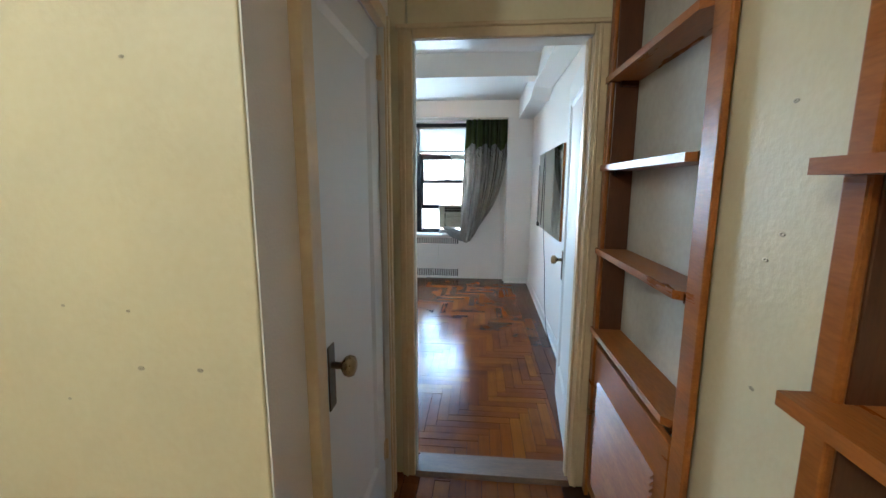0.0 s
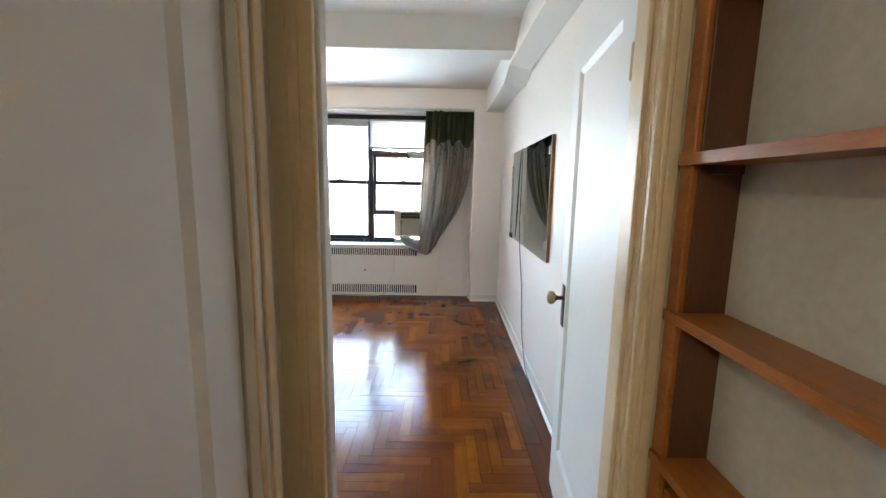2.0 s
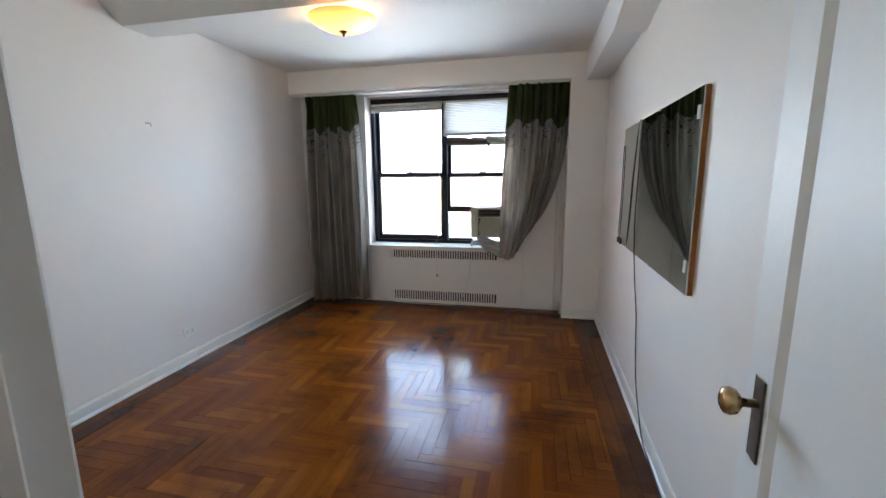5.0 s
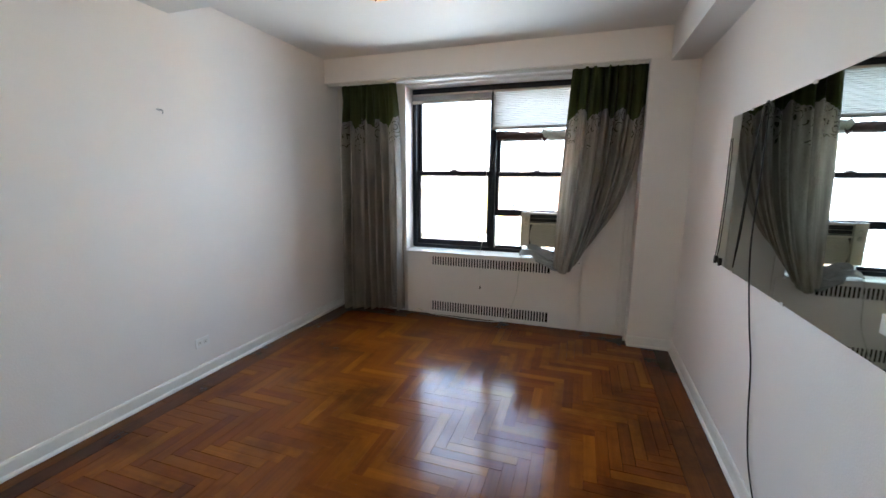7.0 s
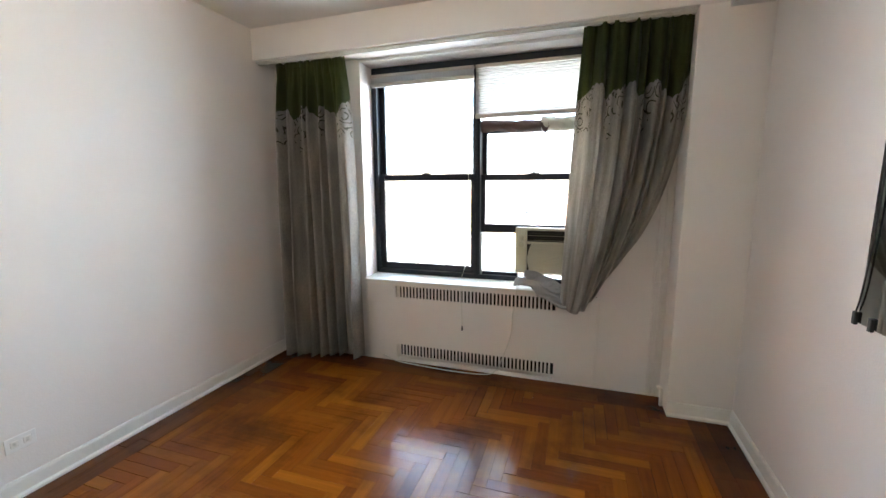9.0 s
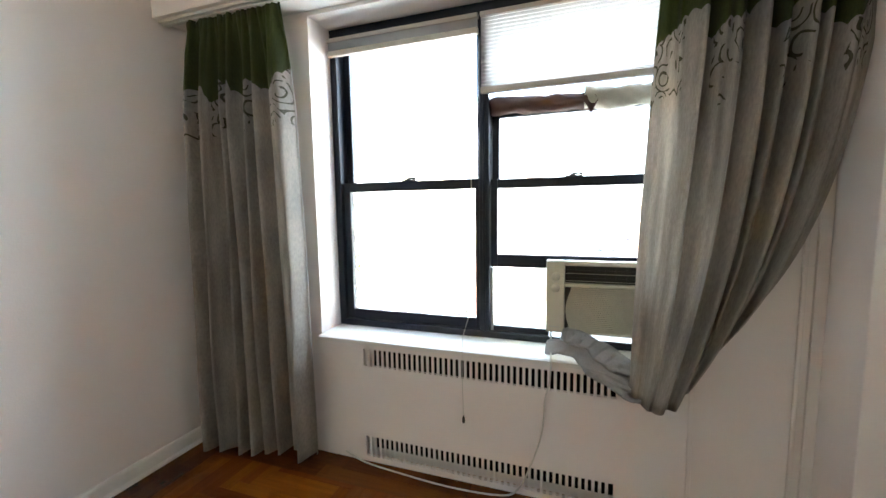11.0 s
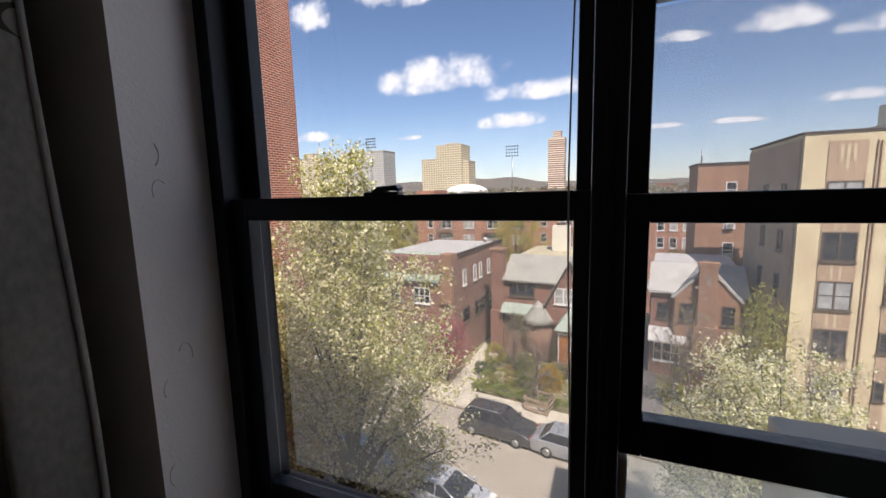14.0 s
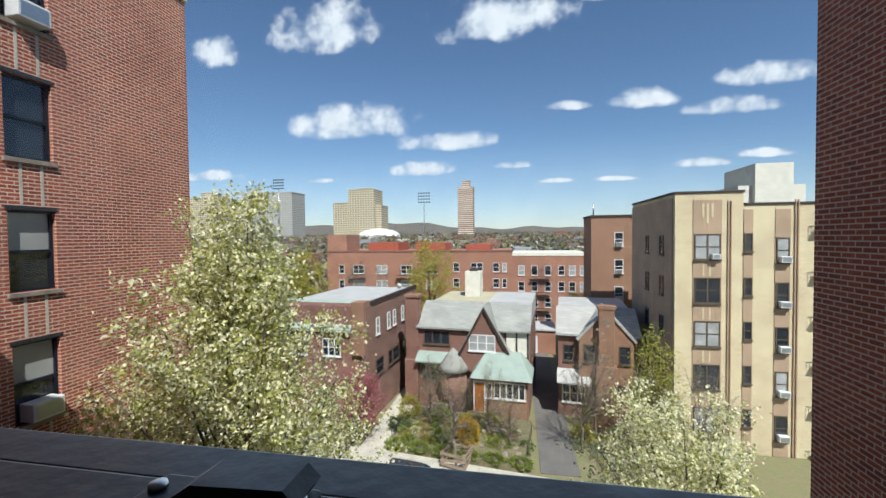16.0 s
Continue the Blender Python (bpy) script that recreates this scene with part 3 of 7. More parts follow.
box(bm, -0.385, WY - 0.014, 0.735, -0.372, WY - 0.006, 2.325, bevel=0.003)
part("mullion", bm, BLACK, win)


def sash(name, x0, x1, z0, z1, y0, y1, gx0, gx1, gz0, gz1, mate=GLASS):
    """A sash with its own stiles and rails round one pane."""
    s = part(name, one(x0, y0, z0, gx0, y1, z1, bevel=0.003), BLACK, win)
    part("stile", one(gx1, y0, z0, x1, y1, z1, bevel=0.003), BLACK, s)
    part("rail", one(gx0, y0 + 0.001, z0, gx1, y1 - 0.001, gz0, bevel=0.003), BLACK, s)
    part("rail", one(gx0, y0 + 0.001, gz1, gx1, y1 - 0.001, z1, bevel=0.003), BLACK, s)
    p = part("pane", one(gx0 - 0.004, (y0 + y1) / 2 + 0.010, gz0 - 0.004, gx1 + 0.004, (y0 + y1) / 2 + 0.013, gz1 + 0.004), mate, s, "clear window pane")
    p.visible_shadow = False
    return s


sash("lower_sash", -1.234, -0.406, 0.736, 1.540, 6.232, 6.272, -1.192, -0.434, 0.792, 1.487)
sash("upper_sash", -1.234, -0.406, 1.492, 2.324, 6.278, 6.318, -1.194, -0.434, 1.532, 2.285)
sash("lower_sash", -0.351, 0.454, 1.076, 1.532, 6.232, 6.272, -0.316, 0.432, 1.143, 1.484)
sash("upper_sash", -0.351, 0.454, 1.488, 1.900, 6.278, 6.318, -0.316, 0.432, 1.526, 1.845)
s = part("side_panel", one(-0.351, 6.222, 0.736, -0.336, 6.262, 1.072, bevel=0.003), STEEL, win, "grey metal filler frame")
part("rail", one(-0.336, 6.222, 0.736, -0.052, 6.262, 0.764, bevel=0.003), BLACK, s)
p = part("pane", one(-0.336, 6.240, 0.764, -0.052, 6.244, 1.072), FROST, s, "hazy plastic filler pane")
p.visible_shadow = False
p = part("pane", one(0.402, 6.240, 0.764, 0.454, 6.244, 1.072), FROST, s, "hazy plastic filler pane")
p.visible_shadow = False
p = part("insect_screen", one(-1.192, 6.326, 0.78, -0.434, 6.3275, 1.488), SCREEN, win, "fine grey insect screen")
p.visible_shadow = False
p = part("insect_screen", one(-0.316, 6.330, 1.10, 0.432, 6.3315, 1.846), DUSTY, win, "dusty grey insect screen")
p.visible_shadow = False
for lx, ly, lz in ((-0.817, 6.252, 1.540), (0.06, 6.252, 1.532)):
    bm = bmesh.new()
    box(bm, lx - 0.044, ly - 0.014, lz, lx + 0.040, ly + 0.012, lz + 0.007, bevel=0.002)
    lk = part("sash_lock", bm, BLACK, win, "black sash lock")
    bm = bmesh.new()
    prism(bm, [(lx - 0.026, lz + 0.007), (lx - 0.010, lz + 0.018), (lx + 0.034, lz + 0.020), (lx + 0.040, lz + 0.014), (lx + 0.036, lz + 0.008), (lx + 0.010, lz + 0.011), (lx + 0.004, lz + 0.007)], "y", ly - 0.012, ly + 0.010)
    part("lever", bm, BLACK, lk)
    for sx in (-0.038, 0.034):
        bm = bmesh.new()
        lathe(bm, [(0.0045, 0.007), (0.004, 0.0095), (0.001, 0.010)], (lx + sx, ly, lz), n=10)
        part("screw", bm, STEEL, lk)
bm = bmesh.new()
prism(bm, [(5.985, 0.668), (5.985, 0.688), (6.0, 0.694), (6.204, 0.700), (6.204, 0.668)], "x", -1.274, 0.469)
structure("window_sill", bm, TRIM, "white painted wooden window sill", "window sill")

# pleated shades
def shade(name, x0, x1, z0, z1, label, drop):
    s = thing(name, label, "window shade")
    part("headrail", one(x0, 6.168, z1, x1, 6.200, z1 + 0.022, bevel=0.003), BLINDRAIL, s)
    bm = bmesh.new()
    n = max(5, int((z1 - z0) / 0.019)) if drop else 9
    rows = []
    for i in range(2 * n + 1):
        z = z1 - (z1 - z0 - 0.03) * i / (2 * n)
        y = 6.176 if i % 2 else 6.188
        rows.append([bm.verts.new((x, y, z)) for x in (x0 + 0.003, x1 - 0.003)])
    for a, b in zip(rows, rows[1:]):
        bm.faces.new((a[0], a[1], b[1], b[0]))
    bmesh.ops.solidify(bm, geom=bm.faces[:], thickness=0.002)
    part("pleats", bm, BLIND, s)
    part("bottom_rail", one(x0, 6.170, z0, x1, 6.198, z0 + 0.030, bevel=0.004), BLINDRAIL, s)
    return s


shade("window_shade", -1.268, -0.400, 2.238, 2.312, "pale pleated window shade, fully raised", False)
sh2 = shade("window_shade", -0.388, 0.452, 1.950, 2.312, "pale pleated window shade, half lowered", True)
for x, z0, z1, nm in ((-0.432, 0.36, 2.24, "long"), (0.395, 0.93, 1.95, "short")):
    c = thing("blind_cord", "thin white blind cord with a small tassel", "cord", "blind cords", at=(x, 6.163, z0))
    bm = bmesh.new()
    k = 14
    pts = [(0.004 * math.sin(i * 0.9), (-0.0 if z1 - (z1 - z0) * i / k > 0.80 else -0.19), z1 - z0 - (z1 - z0) * i / k) for i in range(k + 1)]
    tube(bm, pts, 0.0016, 5)
    part("string", bm, WCORD, c)
    bm = bmesh.new()
    lathe(bm, [(0.002, 0.012), (0.006, 0.0), (0.008, -0.018), (0.005, -0.028)], (pts[-1][0], pts[-1][1], 0), n=10)
    part("tassel", bm, ACDARK if nm == "long" else WCORD, c)


# ---- air conditioner ----
ac = thing("air_conditioner", "old beige window air conditioner under the sash", "air conditioner", at=(-0.055, 6.105, 0.790))
W_, H_ = 0.455, 0.345
part("body", one(0.004, 0.045, 0.004, W_ - 0.004, 0.42, H_ - 0.085, bevel=0.006), ACP, ac)
part("control_panel", one(0, 0, 0, 0.085, 0.046, H_, bevel=0.006), ACP, ac)
part("top_panel", one(0.085, 0, 0.322, W_, 0.046, H_, bevel=0.006), ACP, ac)
part("middle_bar", one(0.085, 0.0, 0.222, W_, 0.045, 0.238, bevel=0.003), ACP, ac)
part("side_bar", one(W_ - 0.014, 0.002, 0.0, W_, 0.046, 0.323, bevel=0.003), ACP, ac)
part("bottom_bar", one(0.085, 0.002, 0.0, W_ - 0.014, 0.045, 0.014, bevel=0.003), ACP, ac)
part("vent_back", one(0.085, 0.036, 0.238, W_ - 0.014, 0.044, 0.322), ACDARK, ac, "dark air outlet")
for k in range(4):
    z = 0.250 + k * 0.0175
    bm = bmesh.new()
    prism(bm, [(0.012, z), (0.030, z - 0.004), (0.030, z - 0.002), (0.012, z + 0.002)], "x", 0.088, W_ - 0.016)
    part("outlet_vane", bm, ACDARK if k % 2 else ACP, ac)
for k in range(7):
    x = 0.085 + (k + 1) * (W_ - 0.10) / 8
    part("vane_divider", one(x, 0.016, 0.239, x + 0.003, 0.034, 0.321), ACDARK, ac)
part("intake_back", one(0.085, 0.034, 0.014, W_ - 0.014, 0.044, 0.222), ACDARK, ac)
for k in range(23):
    z = 0.017 + k * 0.0089
    bm = bmesh.new()
    x0 = 0.090 + 0.020 * math.sin(math.pi * (k + 0.5) / 21) * -1 + 0.020
    prism(bm, [(0.004, z), (0.004, z + 0.0056), (0.020, z + 0.0056), (0.020, z + 0.0005)], "x", x0, W_ - 0.014)
    part("intake_slat", bm, ACP, ac)
for z in (0.270, 0.215):
    bm = bmesh.new()
    lathe(bm, [(0.021, 0.0), (0.021, -0.003), (0.016, -0.006), (0.015, -0.016), (0.004, -0.018)], (0.044, 0, z), axis="y", n=20)
    box(bm, 0.041, -0.021, z - 0.013, 0.047, -0.012, z + 0.013, bevel=0.001)
    part("dial", bm, ACP, ac)
for k in range(5):
    part("label_bar", one(0.016 + k * 0.010, -0.001, 0.026, 0.023 + k * 0.010, 0.001, 0.030), STEEL, ac)

def smooth_path(pts, k=6):
    """A smooth run of points through the given ones."""
    out = []
    for i in range(len(pts) - 1):
        p0, p1, p2, p3 = (Vector(pts[max(0, min(len(pts) - 1, j))]) for j in (i - 1, i, i + 1, i + 2))
        for n in range(k):
            t = n / k
            out.append(0.5 * ((2 * p1) + (-p0 + p2) * t + (2 * p0 - 5 * p1 + 4 * p2 - p3) * t * t + (-p0 + 3 * p1 - 3 * p2 + p3) * t ** 3))
    return out + [Vector(pts[-1])]


# power cord of the air conditioner, down the cover to the floor
c = thing("power_cord", "white power cord hanging down to the floor", "cord", at=(0, 0, 0))
bm = bmesh.new()
pts = [(-0.035, 6.15, 0.80), (-0.03, 6.12, 0.72), (-0.02, 5.978, 0.702), (-0.022, 5.974, 0.60), (-0.045, 5.985, 0.50), (-0.05, 5.985, 0.38), (-0.07, 5.985, 0.28), (-0.11, 5.98, 0.16), (-0.16, 5.97, 0.05), (-0.24, 5.95, 0.010), (-0.5, 5.93, 0.008), (-0.80, 5.95, 0.008), (-1.0, 5.97, 0.012), (-1.12, 5.975, 0.05)]
tube(bm, smooth_path(pts, 4), 0.0042, 6)
part("cable", bm, WCORD, c)


# ---- radiator cover with its two slotted grilles ----
rc = thing("radiator_cover", "white painted radiator cover with two slotted grilles", "radiator cover", at=(0, 6.0, 0))
GX0, GX1 = -1.002, 0.258
bm = bmesh.new()
for x0, x1, z0, z1 in ((-1.262, GX0, 0, 0.667), (GX1, 0.535, 0, 0.667), (GX0, GX1, 0.0, 0.030), (GX0, GX1, 0.146, 0.545), (GX0, GX1, 0.640, 0.667)):
    box(bm, x0, 0.0, z0, x1, 0.0195, z1)
bmesh.ops.remove_doubles(bm, verts=bm.verts[:], dist=0.0005)
part("front_panel", bm, WHITE, rc)
bm = bmesh.new()
box(bm, 0.536, 0.004, 0.0, 0.556, 0.0195, 0.90, bevel=0.003)
box(bm, 0.884, 0.001, 0.0, 0.900, 0.0195, 2.40, bevel=0.005)
box(bm, 0.925, 0.001, 0.0, 0.933, 0.0195, 2.40, bevel=0.003)
part("cover_strip", bm, WHITE, rc)
# black sheet behind the slots paints the cover's inner shade
part("shade_sheet", one(GX0 - 0.02, 0.13, 0.0, GX1 + 0.02, 0.14, 0.66), COVERSHADE, rc, "black sheet standing for the shade inside the cover")
NSL = 44
for z0, z1 in ((0.030, 0.146), (0.545, 0.640)):
    pitch = (GX1 - GX0) / NSL
    bars = bmesh.new()
    box(bars, -pitch * 0.24, 0.001, 0, pitch * 0.24, 0.004, z1 - z0)
    me = bpy.data.meshes.new("grille_bar")
    bars.to_mesh(me)
    bars.free()
    me.materials.append(WHITE)
    for k in range(1, NSL):
        ob = new("grille_bar", me)
        ob.parent = rc
        ob.location = (GX0 + k * pitch, 0, z0)


# ---- curtains ----
def curtain_mat():
    m = bpy.data.materials.new("curtain_cloth")
    m.use_nodes = True
    nt = m.node_tree
    N, L = nt.nodes, nt.links
    b = N["Principled BSDF"]
    uv = N.new("ShaderNodeUVMap")
    sep = N.new("ShaderNodeSeparateXYZ")
    L.new(uv.outputs["UV"], sep.inputs[0])
    # scalloped lower edge of the green top, in metres along the flat cloth and up from the floor
    def math2(op, a, bb):
        n = N.new("ShaderNodeMath")
        n.operation = op
        for i, s in enumerate((a, bb)):
            if isinstance(s, (int, float)):
                n.inputs[i].default_value = s
            else:
                L.new(s, n.inputs[i])
        return n.outputs[0]
    wave = math2("MULTIPLY", math2("ABSOLUTE", math2("SINE", math2("MULTIPLY", sep.outputs["X"], 7.5), 0), 0), 0.11)
    small = math2("MULTIPLY", math2("ABSOLUTE", math2("SINE", math2("MULTIPLY", sep.outputs["X"], 70.0), 0), 0), 0.012)
    broad = N.new("ShaderNodeTexNoise")
    broad.inputs["Scale"].default_value = 2.6
    L.new(uv.outputs["UV"], broad.inputs["Vector"])
    edge = math2("ADD", math2("ADD", math2("ADD", wave, small), math2("MULTIPLY", broad.outputs["Fac"], 0.36)), 1.75)
    above = math2("GREATER_THAN", sep.outputs["Y"], edge)
    # scroll embroidery: thin rings of a warped pattern under the edge
    nz = N.new("ShaderNodeTexNoise")
    nz.inputs["Scale"].default_value, nz.inputs["Detail"].default_value = 11.0, 1.0
    L.new(uv.outputs["UV"], nz.inputs["Vector"])
    bend = N.new("ShaderNodeVectorMath")
    bend.operation = "MULTIPLY_ADD"
    L.new(nz.outputs["Color"], bend.inputs[0])
    bend.inputs[1].default_value = (0.07, 0.07, 0.0)
    L.new(uv.outputs["UV"], bend.inputs[2])
    cells_ = N.new("ShaderNodeTexVoronoi")
    cells_.inputs["Scale"].default_value = 11.0
    L.new(bend.outputs[0], cells_.inputs["Vector"])
    ring = math2("ABSOLUTE", math2("SINE", math2("MULTIPLY", cells_.outputs["Distance"], 11.0), 0), 0)
    gaps = math2("GREATER_THAN", nz.outputs["Fac"], 0.46)
    line = math2("MULTIPLY", math2("LESS_THAN", ring, 0.40), gaps)
    lo = math2("GREATER_THAN", sep.outputs["Y"], math2("SUBTRACT", edge, 0.25))
    motif = math2("GREATER_THAN", math2("SINE", math2("MULTIPLY", sep.outputs["X"], 15.0), 0), -0.1)
    emb = math2("MULTIPLY", math2("MULTIPLY", line, lo), motif)
    weave = N.new("ShaderNodeTexNoise")
    weave.inputs["Scale"].default_value, weave.inputs["Detail"].default_value = 180, 3
    mpw = N.new("ShaderNodeMapping")
    mpw.inputs["Scale"].default_value = (1.0, 0.25, 1)
    L.new(uv.outputs["UV"], mpw.inputs["Vector"])
    L.new(mpw.outputs[0], weave.inputs["Vector"])
    def mixc(fac, a, bb, blend="MIX"):
        n = N.new("ShaderNodeMix")
        n.data_type, n.blend_type = "RGBA", blend
        if isinstance(fac, (int, float)):
            n.inputs["Factor"].default_value = fac
        else:
            L.new(fac, n.inputs["Factor"])
        for s, v in (("A", a), ("B", bb)):
            if isinstance(v, tuple):
                n.inputs[s].default_value = (*v, 1)
            else:
                L.new(v, n.inputs[s])
        return n.outputs["Result"]
    grey = mixc(emb, (0.42, 0.385, 0.335), (0.085, 0.08, 0.050))
    col = mixc(above, grey, (0.070, 0.086, 0.018))
    # upright noise streaks paint the shade of fine creases into the cloth colour
    crease_shade = N.new("ShaderNodeTexNoise")
    crease_shade.inputs["Scale"].default_value, crease_shade.inputs["Detail"].default_value = 22.0, 5
    mps = N.new("ShaderNodeMapping")
    mps.inputs["Scale"].default_value = (1.0, 0.12, 1)
    L.new(uv.outputs["UV"], mps.inputs["Vector"])
    L.new(mps.outputs[0], crease_shade.inputs["Vector"])
    col = mixc(0.55, col, crease_shade.outputs["Fac"], "OVERLAY")
    col = mixc(0.35, col, weave.outputs["Fac"], "OVERLAY")
    L.new(col, b.inputs["Base Color"])
    b.inputs["Roughness"].default_value = 0.85
    b.inputs["Sheen Weight"].default_value = 0.2
    tl, mx = N.new("ShaderNodeBsdfTranslucent"), N.new("ShaderNodeMixShader")
    L.new(col, tl.inputs["Color"])
    mx.inputs["Fac"].default_value = 0.55
    L.new(b.outputs[0], mx.inputs[1])
    L.new(tl.outputs[0], mx.inputs[2])
    L.new(mx.outputs[0], N["Material Output"].inputs["Surface"])
    bp = N.new("ShaderNodeBump")
    bp.inputs["Strength"].default_value, bp.inputs["Distance"].default_value = 0.25, 0.003
    L.new(weave.outputs["Fac"], bp.inputs["Height"])
    L.new(bp.outputs["Normal"], b.inputs["Normal"])
    return m


CURT = curtain_mat()


def cloth(name, parent, fn, nu, nv, cloth_w, z_uv, mate, label=""):
    """A sheet from fn(u, v), with flat-cloth coordinates in metres."""
    bm = bmesh.new()
    uvl = bm.loops.layers.uv.new("UVMap")
    g = [[bm.verts.new(fn(i / nu, j / nv)) for i in range(nu + 1)] for j in range(nv + 1)]
    for j in range(nv):
        for i in range(nu):
            f = bm.faces.new((g[j][i], g[j][i + 1], g[j + 1][i + 1], g[j + 1][i]))
            f.smooth = True
            for l, (a, c_) in zip(f.loops, ((i, j), (i + 1, j), (i + 1, j + 1), (i, j + 1))):
                l[uvl].uv = (a / nu * cloth_w, z_uv(c_ / nv))
    ob = part(name, bm, mate, parent, label)
    so = ob.modifiers.new("thick", "SOLIDIFY")
    so.thickness = 0.003
    return ob


def pleat(u, n, seed):
    """Uneven folds between -1 and 1 along the cloth."""
    w = u + 0.035 * math.sin(9 * u + seed) + 0.02 * math.sin(23 * u + 2 * seed)
    return math.sin(2 * math.pi * n * w) * (0.75 + 0.25 * math.sin(5 * u + seed))


def left_fn(u, v):
    """Gathered at the heading, opening into a few deep folds."""
    xl = -1.925 - 0.035 * v
    xr = -1.300 + 0.065 * v ** 0.7
    g = max(0.0, 1 - v / 0.07)
    big = pleat(u, 7.5, 1.3)
    deep = (0.018 + 0.052 * min(1, v * 5)) * (big + 0.35 * big * abs(big)) + 0.010 * math.sin(2 * math.pi * 13 * u + 2.0) * (0.3 + 0.7 * min(1, v * 2))
    deep += 0.006 * math.sin(61 * u + 5 * v) + 0.005 * math.sin(97 * u - 8 * v + 2) * math.sin(7 * v + 9 * u)
    x = xl + (xr - xl) * u + 0.013 * math.sin(34 * u + 3 * v) * min(1, v * 4)
    y = 5.842 + deep * (1 - 0.55 * g) + 0.012 * math.sin(13 * u + 4 * v) * v + 0.008 * g * math.sin(2 * math.pi * 20 * u)
    z = 2.392 - 2.342 * v - 0.02 * math.sin(6 * u) * v + 0.012 * g * math.sin(2 * math.pi * 20 * u + 1)
    return Vector((x, y, z))


cl = thing("curtain", "grey curtain with a green embroidered top, hanging to the floor", "curtain", "window curtains")
cloth("drape", cl, left_fn, 150, 40, 1.5, lambda v: 2.385 - 2.335 * v, CURT)


def right_fn(u, v):
    """A flat leading panel, then deep folds that are swept together and tucked up on the sill."""
    s = min(1.0, v / 0.94)
    xl = 0.372 - 0.075 * s ** 1.2 - 0.015 * math.sin(3 * s)
    xr = 0.995 - 0.42 * s ** 2.6 - 0.02 * s
    z = 2.425 - (1.75 + 0.05 * math.sin(math.pi * u)) * s
    k = max(0.0, (v - 0.94) / 0.06)
    z += 0.07 * k * k
    f = min(1.0, max(0.0, (u - 0.30 * s) / 0.12))
    # the leading panel keeps its width while the rest closes up
    w = u * (1 + 0.30 * s * (1 - u))
    big = pleat(u, 8.5, 0.4)
    g = max(0.0, 1 - v / 0.07)
    deep = 0.044 * (big + 0.4 * big * abs(big)) * (0.25 + 0.75 * f) * (1 - 0.5 * g)
    x = xl + (xr - xl) * w + 0.008 * math.sin(37 * u + 2 * v) * f
    deep += (0.005 * math.sin(67 * u - 6 * v) + 0.005 * math.sin(103 * u + 9 * v) * math.sin(6 * v + 8 * u)) * (0.3 + 0.7 * f)
    deep *= 1 - 0.6 * s ** 6
    y = 5.848 + 0.05 * k + deep - 0.045 * s * s * math.sin(math.pi * min(1, u * 1.3)) + 0.008 * g * math.sin(2 * math.pi * 22 * u)
    z += -0.055 * math.sin(math.pi * u ** 0.6) * s ** 5 + 0.21 * s ** 5 * u * u + 0.010 * g * math.sin(2 * math.pi * 22 * u + 1)
    return Vector((x, y, z))


cr = thing("curtain", "grey curtain with a green embroidered top, swept up onto the sill", "curtain", "window curtains")
cloth("drape", cr, right_fn, 170, 50, 1.5, lambda v: 2.425 - 1.9 * v, CURT)


SWAGS = [([(0.41, 5.875, 0.660), (0.35, 5.87, 0.655), (0.265, 5.90, 0.680), (0.19, 5.97, 0.715), (0.10, 6.04, 0.735), (0.02, 6.065, 0.735), (-0.05, 6.075, 0.722)], 0.036, 0.4),
         ([(0.39, 5.885, 0.700), (0.32, 5.90, 0.715), (0.24, 5.96, 0.735), (0.16, 6.03, 0.765), (0.07, 6.07, 0.785), (0.02, 6.075, 0.792)], 0.033, 2.0),
         ([(0.40, 5.865, 0.625), (0.32, 5.865, 0.630), (0.23, 5.895, 0.662), (0.17, 5.94, 0.690), (0.11, 5.985, 0.715)], 0.026, 3.7)]


def bundle(pts, r0, seed):
    path = smooth_path(pts, 10)
    def fn(u, v):
        a = 2 * math.pi * v
        k = min(len(path) - 1, int(u * (len(path) - 1)))
        p = path[k]
        d = (path[min(k + 1, len(path) - 1)] - path[max(k - 1, 0)]).normalized()
        up = (Vector((0, 0, 1)) - d * d.z).normalized()
        side = d.cross(up)
        r = 0.004 + r0 * min(1, 4 * u) * (1 - 0.35 * max(0, u - 0.8) * 5) * (1 + 0.20 * math.sin(14 * u + seed) + 0.16 * math.sin(3 * a + 9 * u + seed) + 0.10 * math.sin(5 * a - 23 * u))
        return p + up * r * 0.62 * math.sin(a + 2.2 * u) + side * r * 1.25 * math.cos(a + 1.1 * u)
    return fn


for pts, r0, seed in SWAGS:
    cloth("tucked_hem", cr, bundle(pts, r0, seed), 60, 30, 0.5, lambda v: v * 0.3, RAG, "crumpled hem lying on the sill")
ct = thing("curtain_track", "white metal curtain track under the header", "curtain track")
part("rail", one(LEFT + 0.01, 5.82, 2.392, 0.966, 5.850, 2.413, bevel=0.003), WCORD, ct)
part("fascia", one(LEFT + 0.01, 5.800, 2.398, 0.966, 5.806, 2.414, bevel=0.001), WCORD, ct)


